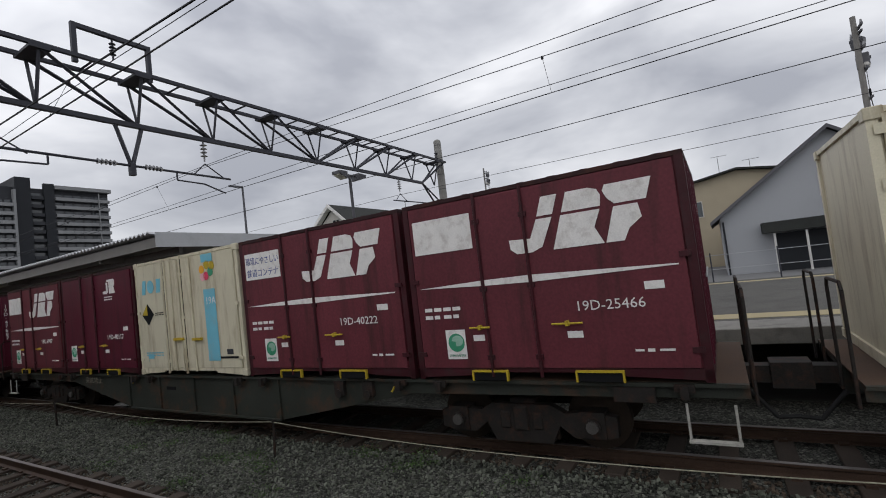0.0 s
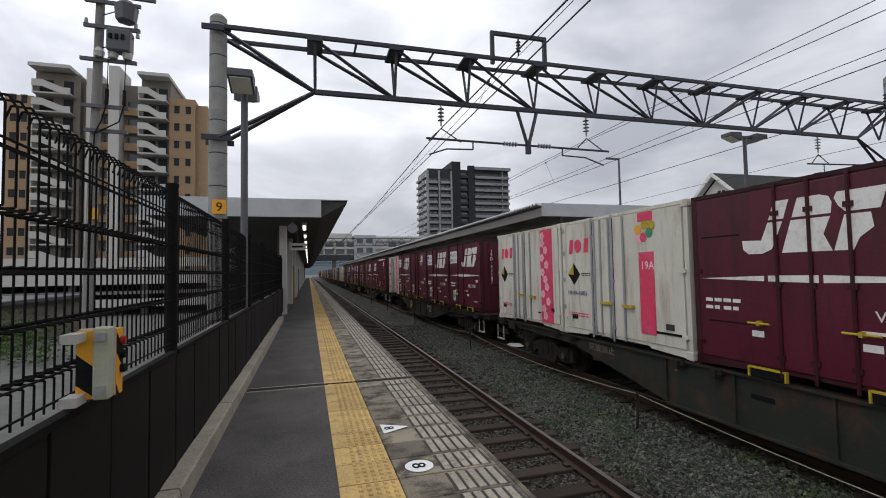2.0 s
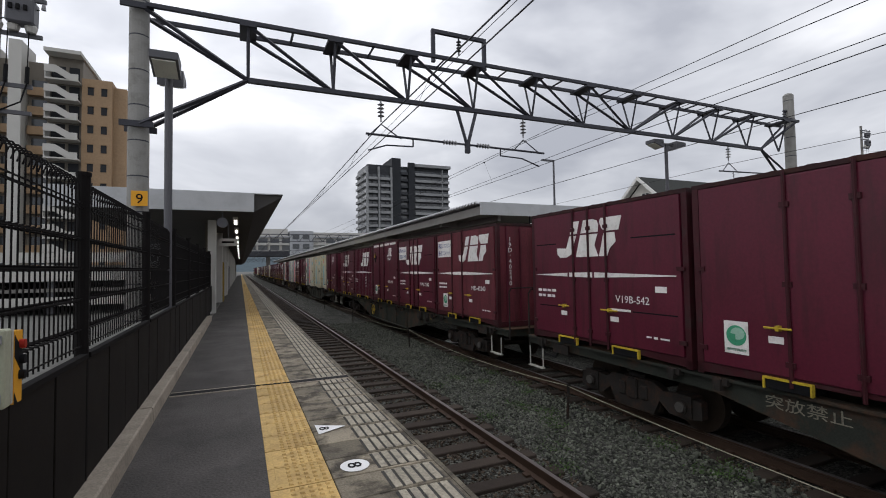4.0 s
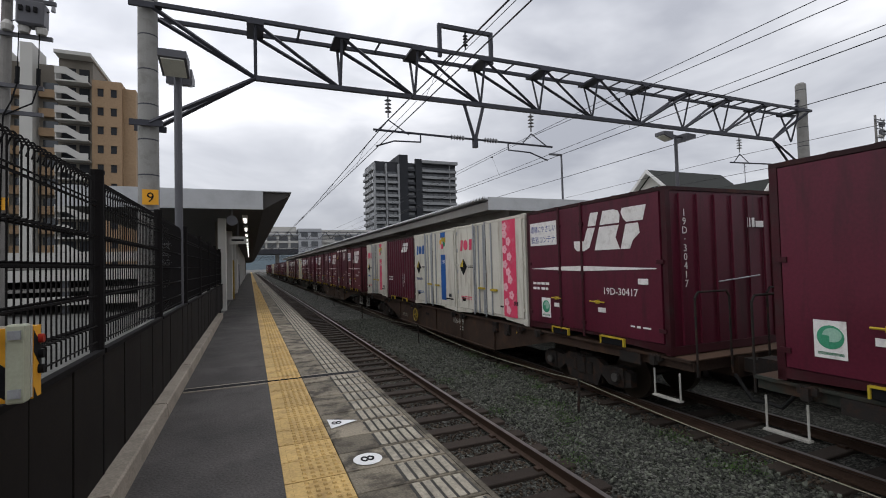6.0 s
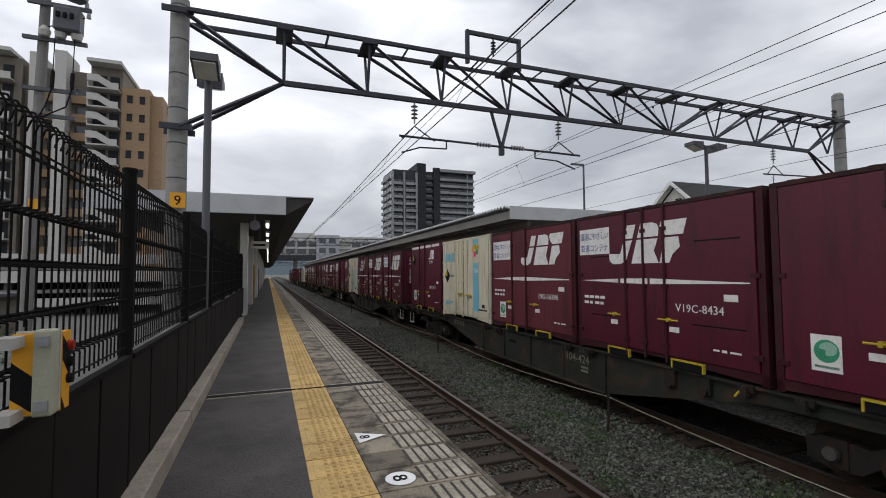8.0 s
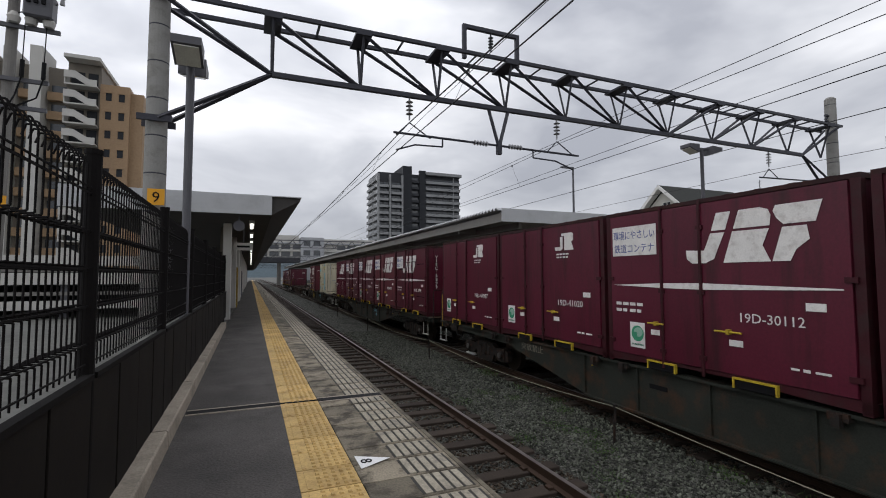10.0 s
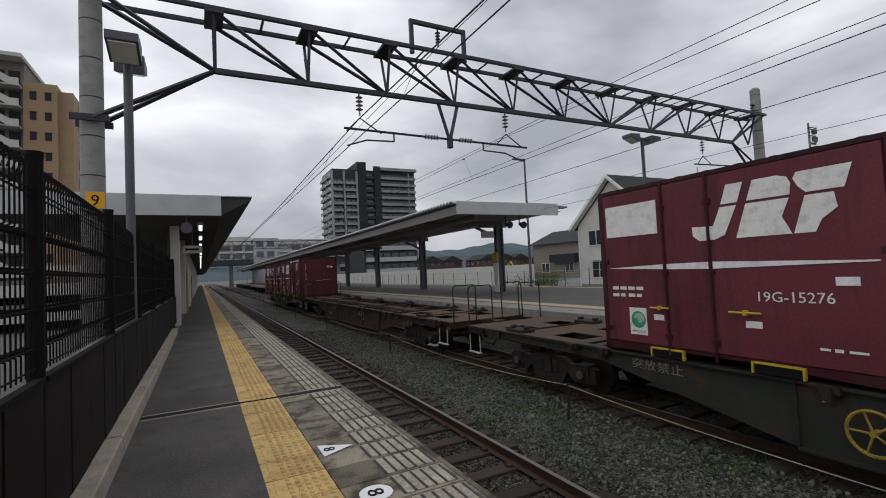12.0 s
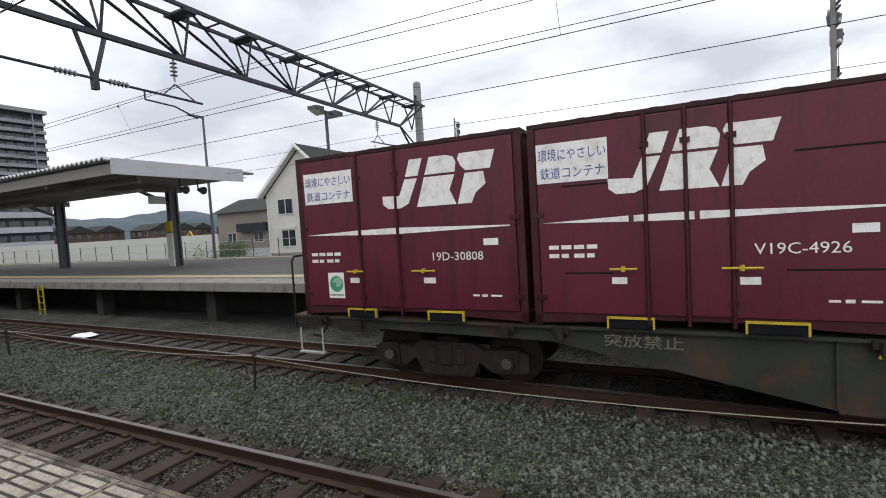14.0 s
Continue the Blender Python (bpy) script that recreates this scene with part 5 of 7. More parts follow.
g = thing("catenary_gantry", "dark steel lattice gantry spanning the tracks with insulators", "gantry", kind="structure")
x0, x1, step = -1.40, 16.95, 1.61
for s in (-1, 1):
    bm = boxes((x0, x1, GY + s * 0.28 - 0.035, GY + s * 0.28 + 0.035, GT - 0.04, GT + 0.03))
    part("top_chord", bm, M["gantry"], g)
part("bottom_chord", boxes((0.22, 15.4, GY - 0.045, GY + 0.045, GB - 0.045, GB + 0.045)), M["gantry"], g)
nodes = [0.22 + i * step for i in range(11)]
for i, x in enumerate(nodes):
    if x > 16.9:
        continue
    part("gusset_plate", boxes((x - 0.15, x + 0.15, GY - 0.33, GY + 0.33, GT - 0.09, GT - 0.042)), M["gantry"], g)
    for s in (-1, 1):
        bm = bmesh.new()
        top = (x, GY + s * 0.28, GT - 0.05)
        beam(bm, top, (x, GY, GB), 0.042)
        part("web_post", bm, M["gantry"], g)
        if i + 1 < len(nodes) and x + step < 15.6:
            bm = bmesh.new()
            if i < 6:
                beam(bm, top, (x + step, GY, GB), 0.055)
            else:
                beam(bm, (x, GY, GB), (x + step, GY + s * 0.28, GT - 0.05), 0.05)
            part("web_diagonal", bm, M["gantry"], g)
    if i:
        bm = bmesh.new()
        beam(bm, (x - step / 2, GY - 0.28, GT), (x - step / 2, GY + 0.28, GT), 0.035)
        part("lacing_bar", bm, M["gantry"], g)
for xa, za, xb, zb in ((-1.45, GT - 0.02, 0.22, GB), (-1.5, 3.98, 0.22, GB), (15.4, GB, 16.95, 4.0), (15.4, GB, 16.95, GT)):
    for s in (-1, 1):
        bm = bmesh.new()
        beam(bm, (xa, GY + s * 0.2 * (xa < 0 or xa > 16), za), (xb, GY + s * 0.2 * (xb > 16), zb), 0.06)
        part("knee_brace", bm, M["gantry"], g)
bm = boxes((-1.8, -1.3, GY - 0.22, GY - 0.17, 3.93, 4.03), (-1.8, -1.3, GY + 0.17, GY + 0.22, 3.93, 4.03), (-1.8, -1.3, GY - 0.24, GY - 0.19, GT - 0.05, GT + 0.05))
part("pole_clamp", bm, M["gantry"], g)
bm = boxes((4.02, 4.10, GY - 0.04, GY + 0.04, GT, 6.72), (5.32, 5.40, GY - 0.04, GY + 0.04, GT, 6.72), (4.02, 5.40, GY - 0.04, GY + 0.04, 6.72, 6.80))
part("wire_portal", bm, M["gantry"], g)


def insulator(parent, x, y, ztop, zbot, r=0.06):
    bm = bmesh.new()
    n = 4
    h = (ztop - zbot)
    tube(bm, (x, y, ztop), (x, y, zbot), 0.018, 6)
    for i in range(n):
        z = ztop - h * (0.25 + 0.5 * i / (n - 1))
        tube(bm, (x, y, z), (x, y, z + 0.03), r, 12, r * 0.45)
    part("insulator", bm, M["insulator"] if r > 0.065 else M["gantry"], parent)


insulator(g, 4.7, GY, 6.72, 6.30)
for x in (2.83, 6.40, 13.83):
    insulator(g, x, GY, GB - 0.02, 4.55, 0.075)
    bm = bmesh.new()
    tube(bm, (x, GY, 4.50), (x - 0.28, GY, 4.22), 0.014, 5)
    tube(bm, (x, GY, 4.50), (x + 0.45, GY, 4.22), 0.014, 5)
    part("wire_hanger", bm, M["gantry"], g)
bm = bmesh.new()
tube(bm, (2.50, GY, 4.27), (7.0, GY, 4.22), 0.025, 8)
tube(bm, (13.4, GY, 4.22), (16.9, GY, 4.32), 0.022, 8)
part("cross_tube", bm, M["gantry"], g)
bm = bmesh.new()
for xx in (4.62, 5.12):
    beam(bm, (xx, GY, GB), (4.88, GY, 4.2), 0.06)
box(bm, 4.83, 4.93, GY - 0.05, GY + 0.05, 4.05, 4.3)
part("drop_bracket", bm, M["gantry"], g)
for xx in (4.45, 5.30):
    bm = bmesh.new()
    for i in range(5):
        tube(bm, (xx - 0.16 + i * 0.07, GY, 4.25), (xx - 0.12 + i * 0.07, GY, 4.25), 0.058, 10, 0.03)
    part("insulator", bm, M["insulator"], g)
bm = bmesh.new()
for a, b in (((3.55, 4.24), (3.55, 4.08)), ((3.55, 4.08), (2.95, 4.06)), ((2.95, 4.06), (2.55, 3.92)), ((5.75, 4.22), (5.75, 4.06)), ((5.75, 4.06), (6.35, 4.04)), ((6.35, 4.04), (6.85, 3.88))):
    tube(bm, (a[0], GY, a[1]), (b[0], GY, b[1]), 0.017, 6)
part("steady_arm", bm, M["gantry"], g)


def wire(x, z, label, r=0.007, y0=-45, y1=260, sag=0.0, name="overhead_wire"):
    bm = bmesh.new()
    ys = [y0, GY - 40, GY - 25, GY - 12, GY, GY + 12, GY + 25, GY + 40, GY + 55, GY + 90, GY + 140, y1]
    strand(bm, [(x, y, z - sag * 4 * (((y - GY) / 50.0) % 1.0) * (1 - ((y - GY) / 50.0) % 1.0)) for y in ys], r)
    return tagged(new(name, mesh_of(name, bm, M["wire"])), label, "overhead wire", "overhead wires")


wire(2.83, 4.50, "thick messenger wire above the near track", 0.012, sag=0.35)
wire(2.60, 3.92, "thin contact wire above the near track", 0.009)
wire(6.55, 4.50, "thin messenger wire above the train's track", 0.006, sag=0.35)
wire(6.80, 3.88, "thin contact wire above the train's track", 0.007)
wire(4.70, 6.30, "feeder cable hung from the gantry portal", 0.008, sag=0.2)
wire(10.0, 6.24, "thin power line over the far platform", 0.009, sag=0.15)
wire(12.3, 6.16, "thin power line over the far platform", 0.010, sag=0.15)
wire(16.7, 6.22, "thick power line on the far pole", 0.014, sag=0.1)
wire(13.8, 4.45, "messenger wire over the far platform", 0.007, sag=0.2)
wire(13.8, 3.90, "contact wire over the far platform", 0.007)

# distant gantries along the line
dg = None
for y in (62, 112, 160, 215):
    if dg is None:
        dg = thing("distant_gantry", "distant dark steel catenary gantry over the tracks", "gantry", "distant gantries", at=(0, y, 0))
        bm = boxes((-2.0, 17.5, -0.06, 0.06, 5.9, 6.0), (-2.0, 17.5, -0.06, 0.06, 5.0, 5.08))
        for i in range(13):
            beam(bm, (-2 + i * 1.5, 0, 5.0), (-1.25 + i * 1.5, 0, 6.0), 0.06)
            beam(bm, (-1.25 + i * 1.5, 0, 6.0), (-0.5 + i * 1.5, 0, 5.0), 0.06)
        part("lattice", bm, M["gantry"], dg)
        for x in (-2.0, 17.5):
            bm = bmesh.new()
            tube(bm, (x, 0, -1.4), (x, 0, 7), 0.17, 12)
            part("pole", bm, M["pole"], dg)
    else:
        copy_thing(dg, pose(0, y, 0))


# ---- platform lamps ----
def platform_lamp(x, y, h, reach, base):
    l = thing("platform_lamp", "grey twin-head platform lamp on a slim post", "lamp", "platform lamps", at=(x, y, 0))
    bm = bmesh.new()
    tube(bm, (0, 0, base), (0, 0, h), 0.052, 12)
    part("post", bm, M["lamp_pole"], l)
    for s in (-1, 1):
        bm = bmesh.new()
        prism(bm, [(s * reach, h - 0.16), (s * (reach + 0.40), h - 0.03), (s * (reach + 0.40), h + 0.07), (s * reach, h + 0.09)], (-0.17, 0.17), "y")
        box(bm, min(s * 0.02, s * (reach + 0.02)), max(s * 0.02, s * (reach + 0.02)), -0.03, 0.03, h - 0.03, h + 0.03)
        hd = part("lamp_head", bm, M["lamp_pole"], l)
        bm = bmesh.new()
        prism(bm, [(s * (reach + 0.03), h - 0.153), (s * (reach + 0.37), h - 0.043), (s * (reach + 0.37), h - 0.056), (s * (reach + 0.03), h - 0.166)], (-0.14, 0.14), "y")
        part("lens", bm, M["lamp_glass"], hd, "pale lamp lens")
    return l


lamp_a = platform_lamp(-0.86, 7.37, 4.32, 0.14, -0.2)
lamp_a.rotation_euler = (0, 0, radians(90))
lamp_b = platform_lamp(12.4, 10.28, 5.2, 0.28, 0.0)
lamp_b.rotation_euler = (0, 0, radians(0))
for xa, xb, za in ((2.83, 2.60, 3.92), (6.55, 6.80, 3.88)):
    bm = bmesh.new()
    for i in range(44):
        y = -20 + i * 5.0 + 1.5
        u = ((y - GY) / 50.0) % 1.0
        zt = 4.50 - 0.35 * 4 * u * (1 - u)
        tube(bm, (xa, y, zt), (xb, y, za), 0.003, 4)
        tube(bm, (xa, y, zt - 0.02), (xa, y, zt + 0.02), 0.02, 6)
    tagged(new("dropper_wire", mesh_of("dropper_wire", bm, M["wire"])), "thin droppers between the two overhead wires", "overhead wire", kind="stuff")

# ---- far platform ----
solid("platform_far", boxes((9.95, 19.6, -45, 190, -0.30, 0.0)), M["asphalt_grey"], "grey asphalt surface of the far platform", "platform")
# the dark void below the slab is put into this wall's colour
solid("platform_far_support", boxes((11.6, 19.6, -45, 190, -1.44, -0.302)), M["concrete_dark"], "concrete wall under the far platform, shade painted into its colour", "platform wall")
fe = thing("far_platform_edge", "pale concrete edge beams of the far platform on short piers", "platform edge", kind="structure")
eb = mesh_of("edge_beam", boxes((9.0, 9.945, 0.006, 1.994, -0.26, 0.0)), M["edge_concrete"], bevel=0.012)
# the piers carry the same painted shade
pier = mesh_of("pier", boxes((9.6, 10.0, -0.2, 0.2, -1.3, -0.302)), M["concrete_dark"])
for i in range(70):
    piece("edge_beam", eb, fe, (0, -36 + i * 2.0, 0))
    if i % 3 == 0:
        piece("pier", pier, fe, (0, -35 + i * 2.0, 0))
solid("far_warning_strip", boxes((10.15, 10.75, -45, 190, -0.02, 0.006)), M["tactile_far"], "faded yellow warning strip on the far platform", "tactile paving")
solid("far_back_strip", boxes((18.5, 18.9, -45, 60, -0.02, 0.005)), M["tactile_far"], "pale yellow line at the back of the far platform", "floor marking")
solid("far_expansion_joint", boxes((9.0, 19.5, 7.42, 7.45, -0.02, 0.009), (9.0, 19.5, 7.55, 7.58, -0.02, 0.009)), M["edge_concrete"], "pale expansion joint across the far platform", "joint")
fl = thing("steel_ladder", "small yellow steel ladder against the far platform", "ladder", at=(8.93, 21.5, -1.25))
bm = boxes((-0.02, 0.02, -0.2, -0.17, 0, 1.15), (-0.02, 0.02, 0.17, 0.2, 0, 1.15), *[(-0.015, 0.015, -0.17, 0.17, z, z + 0.03) for z in (0.2, 0.45, 0.7, 0.95)])
part("frame", bm, M["yellow"], fl)

rail_bay = None
for i in range(52):
    y = -32 + i * 2.0
    if rail_bay is None:
        rail_bay = thing("railing_bay", "thin grey steel railing at the back of the far platform", "railing", "railing bays", at=(19.45, y, 0))
        bm = bmesh.new()
        tube(bm, (0, 0, 0), (0, 0, 1.05), 0.024, 6)
        part("post", bm, M["gantry"], rail_bay)
        for z in (0.45, 0.95):
            bm = bmesh.new()
            tube(bm, (0, 0, z), (0, 2.0, z), 0.012, 5)
            part("rail", bm, M["galv"], rail_bay)
    else:
        copy_thing(rail_bay, pose(19.45, y, 0))

# canopy over the far platform
cr = thing("far_canopy", "grey corrugated platform canopy on steel columns", "canopy", kind="structure")
CY0, CY1 = 17.0, 150.0
bm = bmesh.new()
n = int((CY1 - CY0) / 0.30)
vs = []
for i in range(n * 2 + 1):
    y = CY0 + i * 0.15
    z = 0.10 if i % 2 else 0.0
    vs.append([bm.verts.new((9.15, y, 4.10 + z)), bm.verts.new((13.0, y, 3.90 + z)), bm.verts.new((15.2, y, 4.02 + z)), bm.verts.new((15.2, y, 3.98 + z)), bm.verts.new((13.0, y, 3.86 + z)), bm.verts.new((9.15, y, 4.06 + z))])
for a, b in zip(vs, vs[1:]):
    for k in range(6):
        bm.faces.new((a[k], a[(k + 1) % 6], b[(k + 1) % 6], b[k]))
part("corrugated_roof", bm, M["canopy"], cr)
part("front_fascia", boxes((9.32, 14.7, CY0 - 0.06, CY0 - 0.01, 3.62, 4.16)), M["canopy"], cr, "flat grey end fascia")
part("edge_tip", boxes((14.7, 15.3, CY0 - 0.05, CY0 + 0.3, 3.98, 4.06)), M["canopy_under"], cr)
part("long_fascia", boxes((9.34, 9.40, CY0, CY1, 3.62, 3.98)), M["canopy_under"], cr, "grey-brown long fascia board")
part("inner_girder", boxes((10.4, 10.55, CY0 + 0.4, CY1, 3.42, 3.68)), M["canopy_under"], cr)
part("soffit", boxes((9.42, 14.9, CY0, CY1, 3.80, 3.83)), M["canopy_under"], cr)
yy = 21.6
k = 0
while yy < 120:
    bm = boxes((14.28, 14.36, yy - 0.14, yy + 0.14, 0.0, 3.7), (14.64, 14.72, yy - 0.14, yy + 0.14, 0.0, 3.7), (14.36, 14.64, yy - 0.03, yy + 0.03, 0.0, 3.7))
    col = part("column", bm, M["lamp_pole"], cr)
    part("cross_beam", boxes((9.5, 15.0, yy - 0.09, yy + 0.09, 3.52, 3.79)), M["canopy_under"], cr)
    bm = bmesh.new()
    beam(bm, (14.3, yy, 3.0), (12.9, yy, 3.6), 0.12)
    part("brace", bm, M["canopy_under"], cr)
    if k == 0:
        part("cover_panel", boxes((14.20, 14.27, yy - 0.2, yy + 0.2, 0.0, 1.6)), M["trim"], cr, "white panel on a column")
        part("warning_band", boxes((14.17, 14.27, yy - 0.21, yy + 0.21, 1.65, 2.15)), M["yellow"], cr, "yellow and black warning band")
        part("small_sign", boxes((13.2, 14.0, yy - 0.3, yy - 0.26, 2.95, 3.3)), M["trim"], cr, "white hanging sign board")
    yy += 10.0
    k += 1
for i in range(8):
    part("strip_light", boxes((12.0, 12.2, CY0 + 3 + i * 9, CY0 + 7 + i * 9, 3.38, 3.46)), M["canopy"], cr, "grey hanging light trunking")
for x in (12.6, 13.4):
    s = thing("loudspeaker", "dark horn loudspeaker hung under the canopy", "loudspeaker", "loudspeakers", at=(x, CY0 + 1.2, 3.35))
    bm = bmesh.new()
    tube(bm, (0, 0, 0), (0, -0.35, -0.08), 0.06, 12, 0.17)
    part("horn", bm, M["gantry"], s)
    part("bracket", boxes((-0.02, 0.02, -0.02, 0.02, 0.0, 0.44)), M["gantry"], s)

# ---- canopy over the near platform ----
cl = thing("near_canopy", "pale flat canopy with a shade-toned sloping eave over the platform", "canopy", kind="structure")
bm = bmesh.new()
# shade under the roof is put into this darker colour
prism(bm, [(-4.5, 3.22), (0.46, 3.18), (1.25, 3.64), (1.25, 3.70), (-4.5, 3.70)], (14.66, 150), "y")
part("roof", bm, M["canopy_dark"], cl, "canopy underside and eave, shade painted into the dark colour")
part("front_fascia", boxes((-4.5, 0.46, 14.58, 14.655, 3.17, 3.70)), M["canopy"], cl, "pale grey end fascia")
part("roof_sheet", boxes((-4.5, 1.27, 14.6, 150, 3.703, 3.73)), M["canopy"], cl)
for i in range(12):
    y = 17.5 + i * 6.0
    part("column", boxes((-0.93, -0.67, y - 0.13, y + 0.13, 0.0, 3.18)), M["trim"], cl, "white square column", bevel=0.02)
for i in range(14):
    t = part("light_housing", boxes((-0.14, 0.02, 16.2 + i * 4.0, 18.0 + i * 4.0, 3.08, 3.17)), M["trim"], cl)
    part("tube", boxes((-0.10, -0.02, 16.3 + i * 4.0, 17.9 + i * 4.0, 3.06, 3.078)), M["tube_light"], t, "lit fluorescent tube")
s = thing("round_loudspeaker", "round grey loudspeaker under the canopy", "loudspeaker", at=(-0.40, 14.95, 2.86))
bm = bmesh.new()
tube(bm, (0, -0.08, 0), (0, 0.06, 0), 0.15, 20)
part("cone", bm, M["lamp_pole"], s)
part("stem", boxes((-0.02, 0.02, -0.02, 0.02, 0.1, 0.34)), M["lamp_pole"], s)
s = thing("hanging_sign", "small pale hanging sign under the canopy", "sign", at=(-0.32, 18.6, 0))
part("board", boxes((-0.30, 0.30, -0.04, 0.04, 2.35, 2.62)), M["trim"], s)
part("hanger", boxes((-0.02, 0.02, -0.02, 0.02, 2.62, 3.19)), M["lamp_pole"], s)
part("caption", boxes((-0.22, 0.2, -0.046, -0.041, 2.45, 2.52)), M["black"], s)
solid("platform_back_wall", boxes((-1.1, -0.98, 19.0, 150, -0.2, 3.2)), M["back_wall"], "dull panelled wall at the back of the platform", "wall")
for y, h, c in ((24.0, 1.85, "dull_yellow"), (30.5, 2.0, "trim"), (36.0, 1.8, "lamp_pole")):
    s = thing("platform_cabinet", "narrow equipment cabinet on the platform", "cabinet", at=(-0.72, y, 0))
    part("body", boxes((-0.2, 0.1, -0.3, 0.3, 0.0, h)), M[c], s, bevel=0.02)
    part("door", boxes((0.101, 0.112, -0.26, 0.26, 0.1, h - 0.1)), M[c], s)


# ---- houses beyond the far platform ----
solid("parking_ground", boxes((19.62, 200, -40, 230, -1.44, -0.60)), M["lot"], "grey asphalt ground behind the station", "ground")


def window(parent, x, y0, y1, z0, z1, frame_paint="trim"):
    """Two-leaf window in a wall that faces the tracks."""
    ym = (y0 + y1) / 2
    f = part("window", boxes((x - 0.06, x - 0.002, y0 - 0.05, y1 + 0.05, z1, z1 + 0.06), (x - 0.08, x - 0.002, y0 - 0.07, y1 + 0.07, z0 - 0.06, z0), (x - 0.06, x - 0.002, y0 - 0.05, y0, z0, z1), (x - 0.06, x - 0.002, y1, y1 + 0.05, z0, z1), (x - 0.05, x - 0.002, ym - 0.025, ym + 0.025, z0, z1)), M[frame_paint], parent, "pale framed window")
    part("pane", boxes((x - 0.02, x - 0.003, y0, ym - 0.025, z0, z1)), M["glass"], f)
    part("pane", boxes((x - 0.03, x - 0.003, ym + 0.025, y1, z0, z1)), M["glass"], f)
    return f


def end_window(parent, y, x0, x1, z0, z1):
    """The same in a wall that faces back along the platform."""
    xm = (x0 + x1) / 2
    f = part("window", boxes((x0 - 0.05, x1 + 0.05, y - 0.06, y - 0.002, z1, z1 + 0.06), (x0 - 0.07, x1 + 0.07, y - 0.08, y - 0.002, z0 - 0.06, z0), (x0 - 0.05, x0, y - 0.06, y - 0.002, z0, z1), (x1, x1 + 0.05, y - 0.06, y - 0.002, z0, z1), (xm - 0.025, xm + 0.025, y - 0.05, y - 0.002, z0, z1)), M["trim"], parent, "pale framed window")
    part("pane", boxes((x0, xm - 0.025, y - 0.02, y - 0.003, z0, z1)), M["glass"], f)
    part("pane", boxes((xm + 0.025, x1, y - 0.03, y - 0.003, z0, z1)), M["glass"], f)
    return f


def gable(parent, name, mat, x0, x1, yl, ym, yr, ze, zp, th, label=""):
    for ya, tag in ((yl, 0), (yr, 1)):
        bm = bmesh.new()
        prism(bm, [(ya, ze), (ym, zp), (ym, zp + th), (ya, ze + th)], (x0, x1))
        part(name, bm, M[mat], parent, label)


h = thing("detached_house", "cream two-storey house with steep dark slate roofs", "house")
HX, HZ = 26.0, -0.6
bm = bmesh.new()
prism(bm, [(20.5, HZ), (27.5, HZ), (27.5, 4.15), (24.0, 7.2), (20.5, 4.15)], (HX, 32.6))
part("gable_wall", bm, M["cream_wall"], h)
gable(h, "roof_slope", "roof_tile", HX - 0.42, 33.0, 27.95, 24.0, 20.05, 3.92, 7.40, 0.15)
gable(h, "bargeboard", "trim_white", HX - 0.49, HX - 0.425, 27.97, 24.0, 20.03, 3.82, 7.30, 0.27, "white bargeboard")
gable(h, "soffit", "trim_white", HX - 0.415, HX - 0.004, 27.9, 24.0, 20.1, 3.91, 7.35, 0.03, "white soffit board")
WX, WY = 27.6, 18.27
bm = bmesh.new()
prism(bm, [(WX, HZ), (30.65, HZ), (30.65, 4.1), (29.1, 5.72), (WX, 4.1)], (WY, 20.494), "y")
part("wing_wall", bm, M["cream_wall"], h)
for xa, tag in ((27.2, 0), (31.0, 1)):
    for name, mat, y0, y1, dz, th in (("wing_roof_slope", "roof_tile", 17.9, 23.6, 0.0, 0.15), ("wing_bargeboard", "trim_white", 17.835, 17.895, -0.1, 0.27), ("wing_soffit", "trim_white", 17.905, WY - 0.005, -0.04, 0.03)):
        bm = bmesh.new()
        prism(bm, [(xa, 3.86 + dz), (29.1, 5.88 + dz), (29.1, 5.88 + dz + th), (xa, 3.86 + dz + th)], (y0, y1), "y")
        part(name, bm, M[mat], h)
part("gutter", boxes((27.08, 27.19, 17.95, 20.4, 3.86, 3.98)), M["trim_white"], h)
bm = bmesh.new()
prism(bm, disc(29.1, 4.95, 0.16, 0.16, 16), (WY - 0.05, WY - 0.003), "y")
part("round_vent", bm, M["gantry"], h, "dark round gable vent")
end_window(h, WY, 28.4, 29.5, 2.55, 3.7)
end_window(h, WY, 28.35, 28.9, 0.35, 1.2)
part("balcony", boxes((30.66, 32.3, 18.35, 18.5, 1.9, 2.85), (30.66, 32.3, 18.5, 20.49, 1.9, 2.05), (32.18, 32.3, 18.5, 20.49, 2.05, 2.85)), M["beige_wall"], h)
part("balcony_rail", boxes((30.66, 32.32, 18.33, 18.52, 2.855, 2.9)), M["trim"], h)
stone = [mesh_of("quoin_stone", boxes((WX - 0.03, WX + a, WY - 0.03, WY + b, 0.005, 0.355)), M["beige_wall"], bevel=0.008) for a, b in ((0.34, 0.2), (0.2, 0.34))]
for k in range(12):
    piece("quoin_stone", stone[k % 2], h, (0, 0, HZ + k * 0.36))
bm = bmesh.new()
prism(bm, [(18.3, HZ), (20.3, HZ), (20.3, 2.28), (18.3, 1.60)], (25.6, 27.59))
part("porch_wall", bm, M["beige_wall"], h, "beige porch wall")
bm = bmesh.new()
prism(bm, [(17.4, 1.40), (20.49, 2.45), (20.49, 2.57), (17.4, 1.52)], (25.25, 27.56))
part("porch_roof", bm, M["roof_tile"], h)
bm = bmesh.new()
prism(bm, [(17.36, 1.30), (20.49, 2.36), (20.49, 2.52), (17.36, 1.46)], (25.18, 25.245))
